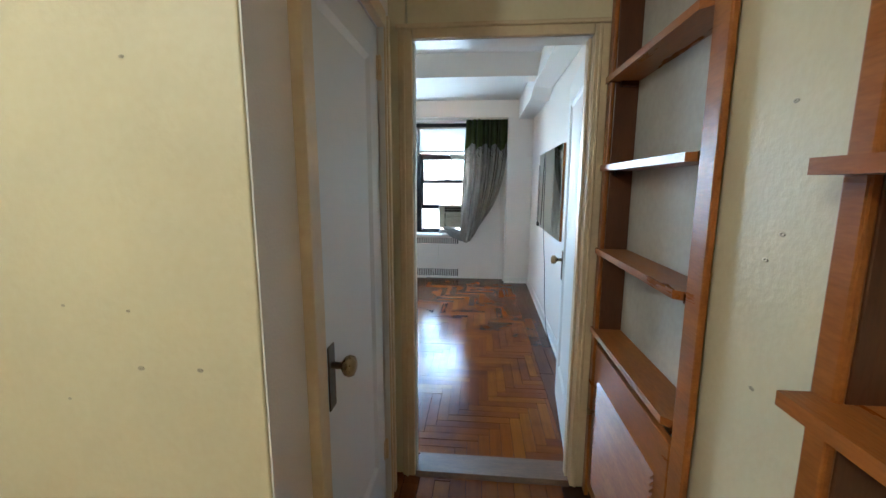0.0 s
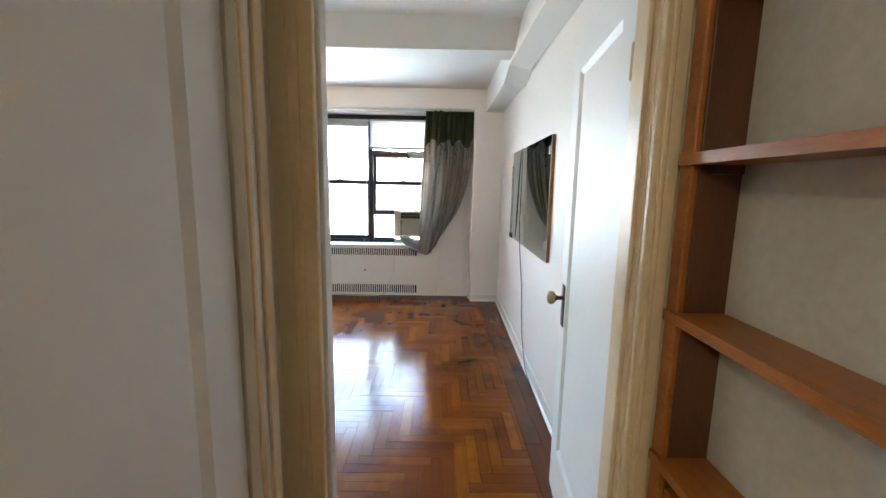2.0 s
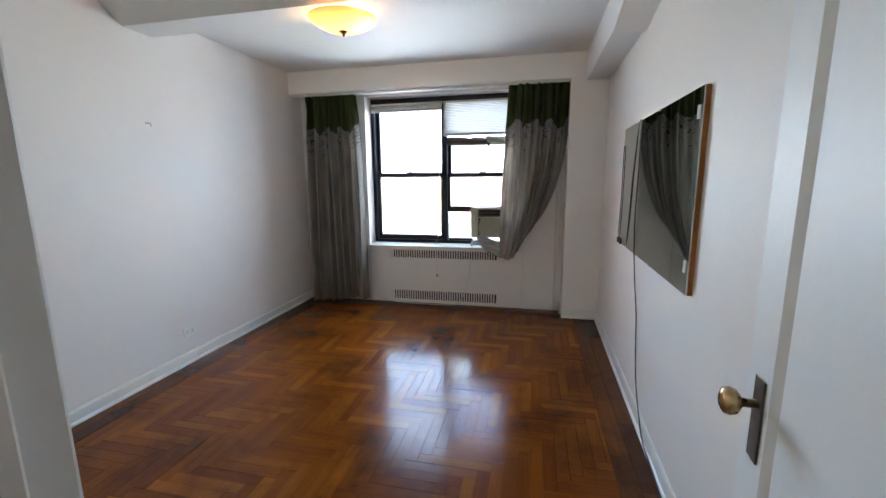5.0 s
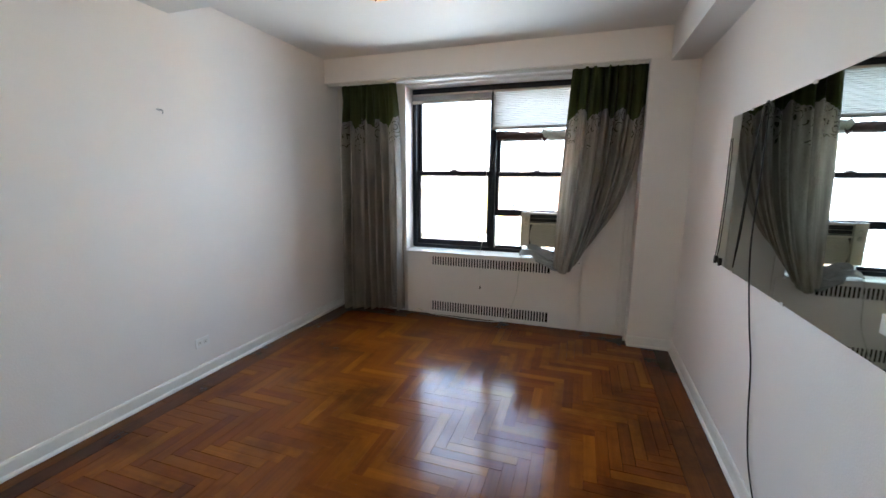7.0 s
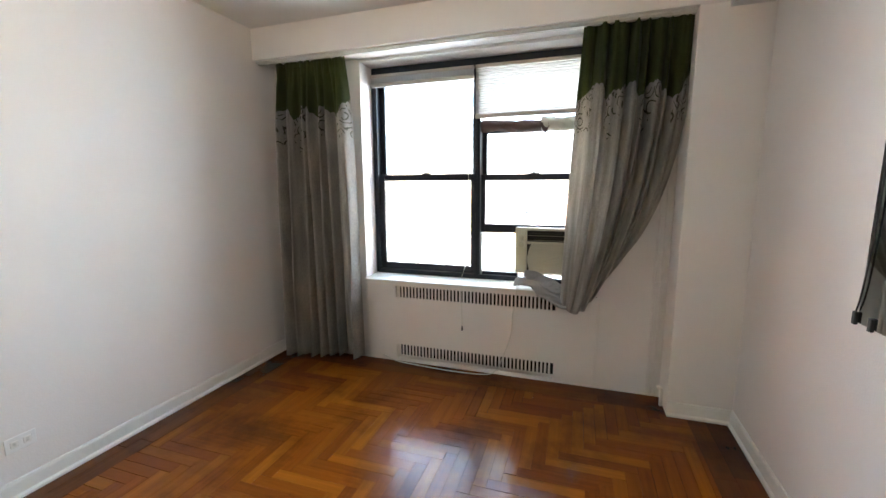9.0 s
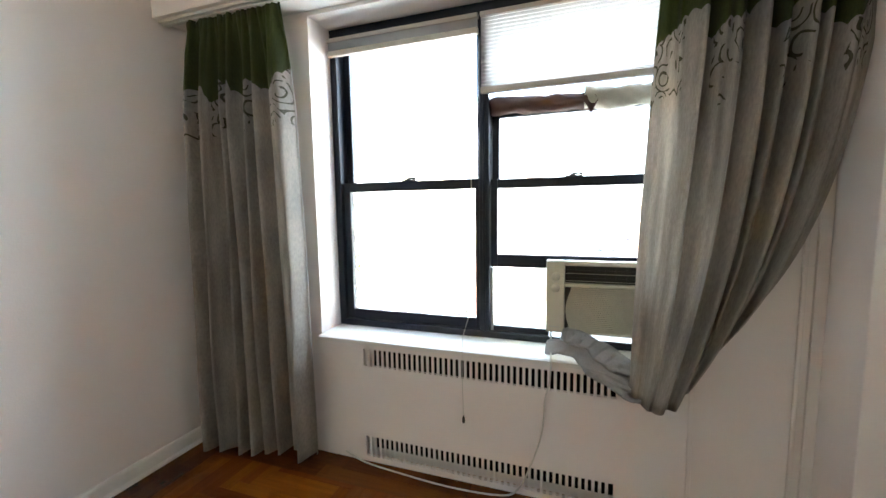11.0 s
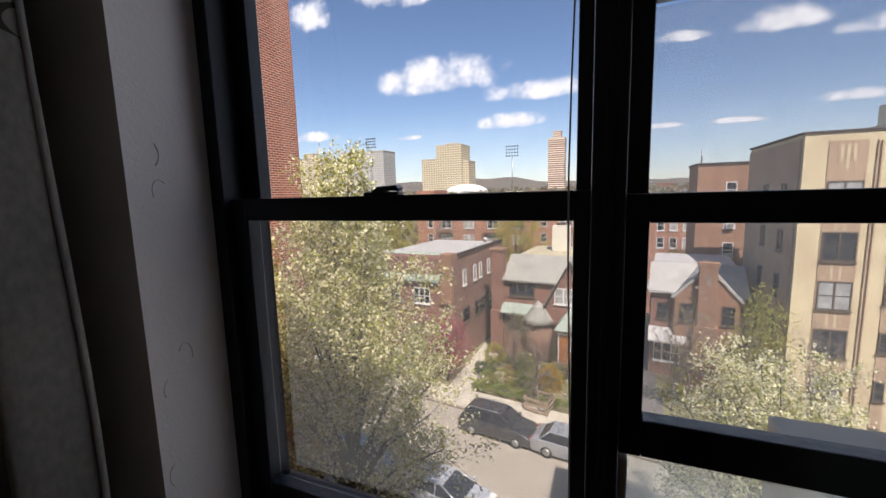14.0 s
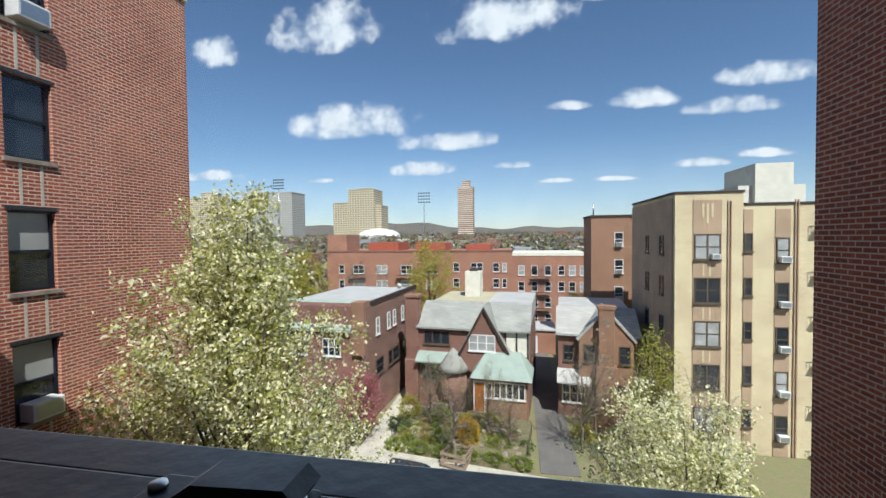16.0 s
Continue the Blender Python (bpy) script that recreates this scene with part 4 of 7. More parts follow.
# ---- towels stuffed along the lowered sash ----
def roll(name, x0, x1, z0, r0, mate, label, seed, tail=0.0):
    t_ = thing(name, label, "towel", "towels along the sash")
    def fn(u, v):
        a = 2 * math.pi * v
        r = r0 * (0.92 + 0.10 * math.sin(8 * u + seed) * math.sin(12 * u + seed) + 0.08 * math.sin(3 * a + 11 * u + seed) + 0.05 * math.sin(5 * a - 31 * u))
        return Vector((x0 + (x1 - x0) * u, 6.262 + 1.1 * r * math.cos(a), z0 + 0.006 * math.sin(5 * u + seed) + r * math.sin(a)))
    cloth("roll", t_, fn, 50, 20, 0.5, lambda v: v * 0.2, mate)
    return t_


tb = roll("towel", -0.352, 0.12, 1.893, 0.042, TOWELB, "dark brown rolled towel on the sash rail", 0.7)
def flap(u, v):
    return Vector((0.09 + 0.06 * u + 0.01 * v, 6.215 - 0.008 * math.sin(7 * u), 1.90 - (0.085 - 0.06 * abs(u - 0.5) * 2) * v))
cloth("flap", tb, flap, 12, 8, 0.1, lambda v: v * 0.1, TOWELB)
tw = roll("towel", 0.10, 0.453, 1.895, 0.050, TOWELW, "cream rolled towel on the sash rail", 2.1)


# ---- ceiling lamp ----
cl_ = thing("ceiling_lamp", "amber glass bowl ceiling lamp, lit", "ceiling lamp", at=(-0.554, 4.02, 2.538))
bm = bmesh.new()
lathe(bm, [(0.060, -0.049), (0.060, -0.058), (0.040, -0.068), (0.014, -0.072), (0.012, -0.155), (0.004, -0.158)], n=24)
part("canopy", bm, WCORD, cl_)
BOWL = bpy.data.materials.new("amber_glass")
BOWL.use_nodes = True
nt = BOWL.node_tree
b = nt.nodes["Principled BSDF"]
b.inputs["Base Color"].default_value = (0.88, 0.64, 0.38, 1)
b.inputs["Roughness"].default_value = 0.35
tl, mx = nt.nodes.new("ShaderNodeBsdfTranslucent"), nt.nodes.new("ShaderNodeMixShader")
tl.inputs["Color"].default_value = (0.95, 0.68, 0.40, 1)
mx.inputs["Fac"].default_value = 0.65
nt.links.new(b.outputs[0], mx.inputs[1])
nt.links.new(tl.outputs[0], mx.inputs[2])
nt.links.new(mx.outputs[0], nt.nodes["Material Output"].inputs["Surface"])
bm = bmesh.new()
lathe(bm, [(0.020, -0.154), (0.07, -0.150), (0.13, -0.133), (0.18, -0.108), (0.208, -0.085), (0.212, -0.080), (0.206, -0.080), (0.178, -0.102), (0.128, -0.127), (0.07, -0.144), (0.020, -0.148)], n=40)
part("bowl", bm, BOWL, cl_, "amber glass bowl")
bm = bmesh.new()
lathe(bm, [(0.030, -0.150), (0.026, -0.158), (0.012, -0.164), (0.010, -0.172), (0.006, -0.180), (0.001, -0.186)], n=18)
part("finial", bm, BRASS, cl_)
BULB = glow_mat("bulb_glass", (1.0, 0.70, 0.38), 1.6)
for bx in (-0.10, 0.10):
    bm = bmesh.new()
    lathe(bm, [(0.006, -0.02), (0.016, -0.010), (0.020, 0.004), (0.014, 0.020), (0.010, 0.034)], (bx, 0, -0.100), n=14)
    o_ = part("bulb", bm, BULB, cl_)
    o_.visible_shadow = False

# ---- mirror on the wall ----
mi = thing("mirror", "large frameless wall mirror on a brown backing board", "mirror", at=(1.262, 3.245, 0.982), turn=-0.89)
bm = bmesh.new()
box(bm, 0.006, 0, 0.0, 0.034, 1.490, 0.826, bevel=0.002)
part("backing_board", bm, WOOD, mi, "brown wooden backing board")
part("glass", one(0.0, 0.002, 0.001, 0.0055, 1.488, 0.825, bevel=0.001), MIRROR, mi, "slightly greenish mirror glass")
for y, z in ((0.035, 0.73), (0.035, 0.115), (0.6, 0.823), (0.6, 0.003), (1.2, 0.823), (1.2, 0.003)):
    part("clip", one(-0.004, y - 0.014, z - 0.026, 0.004, y + 0.014, z + 0.026, bevel=0.002) if z in (0.73, 0.115) else one(-0.003, y - 0.012, z - 0.006, 0.004, y + 0.012, z + 0.006, bevel=0.001), WCORD, mi, "white mirror clip")


wc = thing("extension_cord", "black cord looped over the mirror and hanging to the floor", "cord", at=(0.025, 0.04, 0.0))
bm = bmesh.new()
tube(bm, smooth_path([(1.256, 4.70, 1.02), (1.254, 4.68, 1.10), (1.254, 4.66, 1.35), (1.254, 4.665, 1.60), (1.256, 4.672, 1.69)]), 0.0028, 6)
tube(bm, smooth_path([(1.256, 4.40, 1.01), (1.252, 4.36, 1.20), (1.252, 4.33, 1.45), (1.253, 4.28, 1.70), (1.256, 4.24, 1.81), (1.254, 4.20, 1.76), (1.252, 4.19, 1.5), (1.252, 4.20, 1.2), (1.252, 4.16, 1.0), (1.256, 4.10, 0.80), (1.262, 4.04, 0.62), (1.264, 4.00, 0.40), (1.262, 3.93, 0.22), (1.256, 3.80, 0.095), (1.24, 3.62, 0.03), (1.23, 3.3, 0.012), (1.22, 2.9, 0.012)]), 0.0035, 6)
part("cable", bm, CORD, wc)
for y in (4.70, 4.62):
    bm = bmesh.new()
    box(bm, 1.250, y - 0.009, 0.975, 1.262, y + 0.009, 1.020, bevel=0.003)
    part("plug", bm, CORD, wc)

# ---- outlet, hook and small wall marks ----
ou = thing("wall_outlet", "white double wall outlet above the baseboard", "outlet", at=(LEFT, 4.10, 0.260))
part("cover_plate", one(0.0, -0.058, -0.036, 0.006, 0.058, 0.036, bevel=0.002), WTPLATE, ou)
for y in (-0.024, 0.024):
    r_ = part("socket", one(0.005, y - 0.015, -0.016, 0.008, y + 0.015, 0.016, bevel=0.002), TRIM, ou)
    for z in (-0.005, 0.005):
        part("slot", one(0.0075, y - 0.005, z - 0.001, 0.0085, y + 0.004, z + 0.001), ACDARK, r_)
hk = thing("wall_hook", "small grey screw hook in the white wall", "hook", at=(LEFT, 3.96, 1.878))
bm = bmesh.new()
tube(bm, smooth_path([(0, 0, 0), (0.018, 0, 0), (0.028, 0, -0.006), (0.030, 0.0, -0.018), (0.022, 0, -0.024)], 4), 0.0028, 6)
box(bm, 0.0, -0.02, -0.006, 0.003, 0.016, 0.006, bevel=0.001)
part("hook", bm, STEEL, hk)
pp = thing("pipe_stub", "short white painted pipe stub at the column", "pipe", at=(0.955, 5.88, 0.0))
bm = bmesh.new()
tube(bm, [(0, 0, 0.0), (0, 0, 0.11), (-0.01, 0, 0.125), (-0.03, 0, 0.13)], 0.011, 8)
part("pipe", bm, WHITE, pp)


# ---- curled paint marks on the window reveal ----
for k, (y, z) in enumerate(((6.075, 1.64), (6.085, 1.56), (6.10, 1.19), (6.06, 1.12), (6.05, 0.92))):
    bm = bmesh.new()
    r_ = random.Random(k)
    a0 = r_.uniform(0, 6)
    tube(bm, [(0, 0.018 * math.cos(a0 + q * 0.55) * (1 - q * 0.03), 0.026 * math.sin(a0 + q * 0.55)) for q in range(5 + k % 3)], 0.0013, 5)
    o_ = obj("paint_curl", bm, TRIM, pose(-1.2745, y, z))
    tagged(o_, "curled flake of old white paint", "paint flake", "flaking paint on the reveal")


# ---- parquet: single herringbone laid square to the walls, with border boards ----
def plank_mesh(name, length, width, along):
    bm = bmesh.new()
    uvl = bm.loops.layers.uv.new("UVMap")
    hl_, hw, c_ = length / 2 - 0.0002, width / 2 - 0.0002, 0.0008
    a, b_ = (hl_, hw) if along == "x" else (hw, hl_)
    lo = [bm.verts.new((x, y, -0.012)) for x, y in ((-a, -b_), (a, -b_), (a, b_), (-a, b_))]
    md = [bm.verts.new((x, y, -0.0006)) for x, y in ((-a, -b_), (a, -b_), (a, b_), (-a, b_))]
    hi = [bm.verts.new((x, y, 0.0)) for x, y in ((-a + c_, -b_ + c_), (a - c_, -b_ + c_), (a - c_, b_ - c_), (-a + c_, b_ - c_))]
    for k in range(4):
        j = (k + 1) % 4
        bm.faces.new((lo[k], lo[j], md[j], md[k]))
        bm.faces.new((md[k], md[j], hi[j], hi[k]))
    bm.faces.new(hi)
    for f in bm.faces:
        for l in f.loops:
            p = l.vert.co
            l[uvl].uv = (p.x, p.y) if along == "x" else (p.y, p.x)
    me = bpy.data.meshes.new(name)
    bm.to_mesh(me)
    bm.free()
    me.materials.append(PARQUET)
    return me


PL, PW = 0.390, 0.065
floor_e = thing("floor", "glossy reddish-brown oak herringbone parquet, worn in places", "floor", kind="structure")
rng = random.Random(5)
X0, X1, Y0, Y1 = LEFT + 0.20, 1.08, ROOMY + 0.04, 5.80
cells = []
for i in range(-90, 140):
    for j in range(-30, 40):
        ox, oy = i * PW + j * PL - 2.0, i * PW - j * PL + 2.0
        for along, cx, cy in (("x", ox + PL / 2, oy + PW / 2), ("y", ox + PL + PW / 2, oy + PW - PL / 2)):
            cells.append((along, cx, cy))
meshes = {}


def clipped(along, cx, cy):
    hx_, hy_ = (PL / 2, PW / 2) if along == "x" else (PW / 2, PL / 2)
    a0, a1, b0, b1 = max(cx - hx_, X0), min(cx + hx_, X1), max(cy - hy_, Y0), min(cy + hy_, Y1)
    if a1 - a0 < 0.012 or b1 - b0 < 0.012:
        return None
    return a0, a1, b0, b1


near, rest = [], []
for c_ in cells:
    q = clipped(*c_)
    if q is None:
        continue
    full = abs((q[1] - q[0]) * (q[3] - q[2]) - PL * PW) < 1e-5
    (near if full and -0.95 < c_[1] < 0.75 and 2.2 < c_[2] < 5.4 else rest).append((c_[0], q))
near = near[:300] if len(near) <= 300 else sorted(near, key=lambda e: abs((e[1][0] + e[1][1]) / 2 + 0.1))[:300]
allc = [(c_[0], clipped(*c_)) for c_ in cells if clipped(*c_)]
taken = set((e[0], e[1]) for e in near)
for along, q in near:
    key = along
    if key not in meshes:
        meshes[key] = plank_mesh("plank", PL, PW, along)
    ob = new("plank", meshes[key])
    ob.parent = floor_e
    ob.matrix_world = pose((q[0] + q[1]) / 2, (q[2] + q[3]) / 2, rng.uniform(-0.0007, 0.0007), rng.uniform(-0.16, 0.16), rng.uniform(-0.16, 0.16), 0)
bm = bmesh.new()
uvl = bm.loops.layers.uv.new("UVMap")


def rest_plank(bm, along, q):
    x0, x1, y0, y1 = q[0] + 0.0003, q[1] - 0.0003, q[2] + 0.0003, q[3] - 0.0003
    dz = rng.uniform(-0.0006, 0.0006)
    c_ = 0.0008
    lo = [bm.verts.new(p) for p in ((x0, y0, -0.012), (x1, y0, -0.012), (x1, y1, -0.012), (x0, y1, -0.012))]
    hi = [bm.verts.new(p) for p in ((x0 + c_, y0 + c_, dz), (x1 - c_, y0 + c_, dz), (x1 - c_, y1 - c_, dz + rng.uniform(-3e-4, 3e-4)), (x0 + c_, y1 - c_, dz))]
    fs = [bm.faces.new((lo[k], lo[(k + 1) % 4], hi[(k + 1) % 4], hi[k])) for k in range(4)] + [bm.faces.new(hi)]
    for f in fs:
        for l in f.loops:
            p = l.vert.co
            l[uvl].uv = (p.x, p.y) if along == "x" else (p.y, p.x)


for along, q in allc:
    if (along, q) not in taken:
        rest_plank(bm, along, q)
rest_ob = part("planks", bm, PARQUET, floor_e, "remaining parquet strips")
tagged(rest_ob, kind="stuff")
bm = bmesh.new()
uvl = bm.loops.layers.uv.new("UVMap")
# border boards along the walls
for wx0, wx1 in ((LEFT + 0.0, LEFT + 0.10), (LEFT + 0.10, LEFT + 0.20), (1.08, 1.18), (1.18, 1.34)):
    y = ROOMY
    while y < 6.0:
        ln = rng.uniform(0.5, 1.1)
        rest_plank(bm, "y", (wx0, wx1, y, min(y + ln, 6.0)))
        y += ln
for wy0, wy1 in ((ROOMY, ROOMY + 0.04), (5.80, 5.90), (5.90, 6.00)):
    x = LEFT + 0.2
    while x < 1.08:
        ln = rng.uniform(0.5, 1.1)
        rest_plank(bm, "x", (x, min(x + ln, 1.08), wy0, wy1))
        x += ln
border_ob = part("border_boards", bm, BORDERW, floor_e, "dark worn border boards along the walls")
tagged(border_ob, kind="stuff")
bm = bmesh.new()
uvl = bm.loops.layers.uv.new("UVMap")
# hall boards
for k in range(36):
    y = -1.98
    x0 = -1.8 + k * 0.078
    while y < 1.58:
        ln = rng.uniform(0.5, 1.2)
        rest_plank(bm, "y", (x0, x0 + 0.078, y, min(y + ln, 1.58)))
        y += ln
hall_ob = part("hall_boards", bm, PARQUET, floor_e, "narrow hall floor boards")
tagged(hall_ob, kind="stuff")

# ======== outside ========
GZ = -13.0
BRICK = brick_mat("red_brick", (0.33, 0.080, 0.040), (0.19, 0.042, 0.024), (0.62, 0.47, 0.36), course=0.078, length=0.235, msize=0.011)
BRICKD = brick_mat("dark_brick", (0.22, 0.095, 0.065), (0.13, 0.055, 0.040), (0.34, 0.27, 0.21))
BRICKB = brick_mat("brown_brick", (0.29, 0.15, 0.085), (0.22, 0.11, 0.065), (0.32, 0.24, 0.17))
BRICKR = brick_mat("orange_brick", (0.34, 0.15, 0.092), (0.27, 0.115, 0.070), (0.36, 0.27, 0.20))
CREAMB = brick_mat("cream_brick", (0.60, 0.50, 0.31), (0.54, 0.44, 0.27), (0.50, 0.42, 0.28), course=0.10, length=0.30)
TANB = brick_mat("tan_brick", (0.40, 0.28, 0.18), (0.36, 0.25, 0.16), (0.38, 0.29, 0.20), course=0.10, length=0.30)
TANSIDE = brick_mat("brownish_tan_side_brick", (0.40, 0.29, 0.20), (0.33, 0.23, 0.16), (0.40, 0.32, 0.24))
STONE = mat("rough_stone", (0.34, 0.28, 0.22), 0.9, var=0.25, scale=5, fine=30, bump=0.4)
SLATE = brick_mat("grey_slate", (0.33, 0.325, 0.285), (0.25, 0.245, 0.215), (0.12, 0.13, 0.125), course=0.16, length=0.34)
PALESLATE = brick_mat("pale_slate", (0.42, 0.40, 0.36), (0.33, 0.315, 0.285), (0.20, 0.19, 0.175), course=0.16, length=0.34)
COPPER = mat("green_roofing", (0.33, 0.39, 0.33), 0.8, var=0.12, scale=2)
TARROOF = mat("silver_roof_coating", (0.54, 0.52, 0.48), 0.6, var=0.15, scale=0.8)
SANDROOF = mat("tan_roofing", (0.52, 0.46, 0.30), 0.8, var=0.15, scale=0.8)
STUCCO = mat("cream_stucco", (0.72, 0.68, 0.56), 0.85, var=0.1, scale=2)
TIMBER = mat("dark_timber", (0.055, 0.035, 0.025), 0.7, var=0.2, scale=5)
CONC = mat("pale_concrete", (0.56, 0.51, 0.41), 0.9, var=0.15, scale=1.2, fine=20, bump=0.2)
ASPH = mat("sun_bleached_asphalt", (0.36, 0.32, 0.26), 0.9, var=0.12, scale=0.7, fine=25, bump=0.25)
DRIVE = mat("dark_driveway", (0.17, 0.155, 0.14), 0.9, var=0.15, scale=1, fine=25, bump=0.25)
GRASS = mat("rough_lawn", (0.17, 0.19, 0.07), 0.95, var=0.3, scale=1.3, fine=12, bump=0.6, tint=(0.22, 0.17, 0.10))
WINGL = mat("dark_window_glass", (0.03, 0.035, 0.045), 0.06, var=0.3, scale=0.8, bump=0, spec=0.8)
# pale panes: drawn blinds, and on the wing a painted sky reflection
WINBL = mat("blind_and_sky_reflection", (0.42, 0.42, 0.40), 0.25, var=0.2, scale=1.5)
WTRIM = mat("white_window_trim", (0.72, 0.70, 0.66), 0.6, var=0.05)
BTRIM = mat("black_steel_trim", (0.03, 0.03, 0.035), 0.5)
BRTRIM = mat("brown_window_trim", (0.10, 0.075, 0.05), 0.6)
ACWHITE = mat("white_ac_casing", (0.72, 0.72, 0.70), 0.5)
BARK = mat("grey_bark", (0.12, 0.09, 0.07), 0.95, var=0.25, scale=9, fine=40, bump=0.6)
PALEBARK = mat("pale_twig_bark", (0.26, 0.20, 0.16), 0.95, var=0.2, scale=9)


def leaf_mat(name, col, thru=0.48):
    m = bpy.data.materials.new(name)
    m.use_nodes = True
    nt = m.node_tree
    N, L = nt.nodes, nt.links
    b = N["Principled BSDF"]
    geo, ramp = N.new("ShaderNodeNewGeometry"), N.new("ShaderNodeValToRGB")
    c = Vector(col)
    ramp.color_ramp.elements[0].color, ramp.color_ramp.elements[1].color = (*(c * 0.7), 1), (*(c * 1.2), 1)
    L.new(geo.outputs["Random Per Island"], ramp.inputs["Fac"])
    L.new(ramp.outputs["Color"], b.inputs["Base Color"])
    b.inputs["Roughness"].default_value = 0.7
    tl, mx = N.new("ShaderNodeBsdfTranslucent"), N.new("ShaderNodeMixShader")
    L.new(ramp.outputs["Color"], tl.inputs["Color"])
    mx.inputs["Fac"].default_value = thru
    L.new(b.outputs[0], mx.inputs[1])
    L.new(tl.outputs[0], mx.inputs[2])
    L.new(mx.outputs[0], N["Material Output"].inputs["Surface"])
    return m


BLOSSOM = leaf_mat("white_blossom", (0.88, 0.84, 0.56), 0.50)
SPRING = leaf_mat("young_green_leaf", (0.42, 0.43, 0.11), 0.55)
YELLOWG = leaf_mat("yellow_green_leaf", (0.46, 0.40, 0.06))
PINKL = leaf_mat("pink_blossom", (0.50, 0.14, 0.18))
FORS = leaf_mat("yellow_forsythia", (0.55, 0.33, 0.02))
DEEPG = leaf_mat("dark_green_leaf", (0.10, 0.15, 0.04))
HEDGEG = leaf_mat("hedge_leaf", (0.24, 0.31, 0.07))


def quads(name, pts, sizes, mats, weights, parent, seed, label=""):
    """Many small leaves, each a bent pair of triangles, as one mesh."""
    r = np.random.default_rng(seed)
    n = len(pts)
    a = r.normal(size=(n, 3))
    a /= np.linalg.norm(a, axis=1)[:, None]
    b_ = np.cross(a, r.normal(size=(n, 3)))
    b_ /= np.linalg.norm(b_, axis=1)[:, None]
    c = np.cross(a, b_) * 0.35
    s = sizes[:, None] / 2
    v = np.stack([pts - a * s, pts + b_ * s * 0.7 + c * s, pts + a * s, pts - b_ * s * 0.7 + c * s], 1).reshape(-1, 3)
    i = np.arange(n) * 4
    faces = np.stack([i, i + 1, i + 2, i + 3], 1)
    me = bpy.data.meshes.new(name)
    me.from_pydata(v.tolist(), [], faces.tolist())
    for m in mats:
        me.materials.append(m)
    me.polygons.foreach_set("material_index", r.choice(len(mats), n, p=weights).astype(np.int32))
    ob = new(name, me)
    ob.parent = parent
    if label:
        ob["label"] = label
    return ob


def tree(label, at, height, fork, shape, limbs, mats, weights, leaves, size, seed, trunk_r=0.16, bark=None, clump=0.28, twigs=6, twig_r=0.01, thin=0.0):
    """A tree: trunk, limbs and twigs that taper, leaves in clumps round the twigs. shape(h) gives the crown's radius at share h of its height."""
    r = random.Random(seed)
    t = thing("tree", label, "tree", "street and garden trees", at=at)
    bm = bmesh.new()
    lean = (r.uniform(-0.2, 0.2), r.uniform(-0.2, 0.2))
    tube(bm, [(lean[0] * k / 4, lean[1] * k / 4, fork * k / 4) for k in range(5)], trunk_r, 9, 0.75)
    part("trunk", bm, bark or BARK, t)
    bm = bmesh.new()
    tips = []
    for k in range(limbs):
        h = (k + 0.5) / limbs
        ang_ = k * 2.39996 + r.uniform(-0.4, 0.4)
        rad = shape(h) * r.uniform(0.45, 0.95)
        end = Vector((rad * math.cos(ang_), rad * math.sin(ang_), fork + (height - fork) * h))
        base = Vector((lean[0], lean[1], fork * 0.92 + (height - fork) * h * 0.35))
        mid = base.lerp(end, 0.5) + Vector((r.uniform(-0.2, 0.2), r.uniform(-0.2, 0.2), r.uniform(0.0, 0.12) * (height - fork) * 0.4))
        pts = [base.lerp(mid, q) if q <= 1 else mid.lerp(end, q - 1) for q in (0, 0.5, 1, 1.5, 2)]
        tube(bm, pts, trunk_r * 0.42 * (1.1 - 0.6 * h), 6, 0.25)
        for q in range(twigs):
            s = pts[2 + q % 3] if q < 3 else mid.lerp(end, r.uniform(0.2, 1.0))
            o = Vector((r.gauss(0, 1), r.gauss(0, 1), r.gauss(0.35, 0.8))).normalized() * r.uniform(0.5, 1.2) * max(0.5, shape(h) * 0.42)
            e = s + o
            tube(bm, [s, s.lerp(e, 0.5) + Vector((r.uniform(-.08, .08), r.uniform(-.08, .08), 0.06)), e], twig_r, 4, 0.3)
            if h > thin or q % 3 == 0:
                tips += [s.lerp(e, f_) for f_ in (0.35, 0.7, 1.0)]
    part("limbs", bm, bark or BARK, t)
    if leaves:
        g = np.random.default_rng(seed)
        tp = np.array([tuple(p) for p in tips])
        pick = tp[g.integers(0, len(tp), leaves)] + g.normal(size=(leaves, 3)) * clump
        quads("crown", pick, g.uniform(0.6, 1.3, leaves) * size, mats, weights, t, seed)
    return t


# ---- ground: one sheet to the horizon, with the street laid on it ----
bm = bmesh.new()
box(bm, -3000, 6.6, GZ - 1, 3000, 3200, GZ - 0.02)
structure("ground", bm, GRASS, "rough spring grass and earth between the houses", "ground")
street = thing("road", "sun-bleached asphalt street with faint stains", "road", kind="structure", at=(-4.0, 24.6, GZ), turn=-8)
part("carriageway", one(-90, -4.4, -0.3, 90, 4.4, 0.0), ASPH, street)
pv = thing("pavement", "pale concrete pavement with a raised kerb", "pavement", kind="structure", at=(-4.0, 24.6, GZ), turn=-8)
for y0, y1 in ((4.4, 6.9), (-7.2, -4.4)):
    k0 = y0 if y0 > 0 else y1 - 0.16
    part("kerb", one(-90, k0, -0.3, 90, k0 + 0.16, 0.15, bevel=0.02), STONE, pv)
    a0, a1 = (y0 + 0.16, y1) if y0 > 0 else (y0, y1 - 0.16)
    for k in range(34):
        x = -26 + k * 1.53
        part("slab", one(x, a0, -0.2, x + 1.515, a1, 0.145, bevel=0.008), CONC, pv)
bm = bmesh.new()
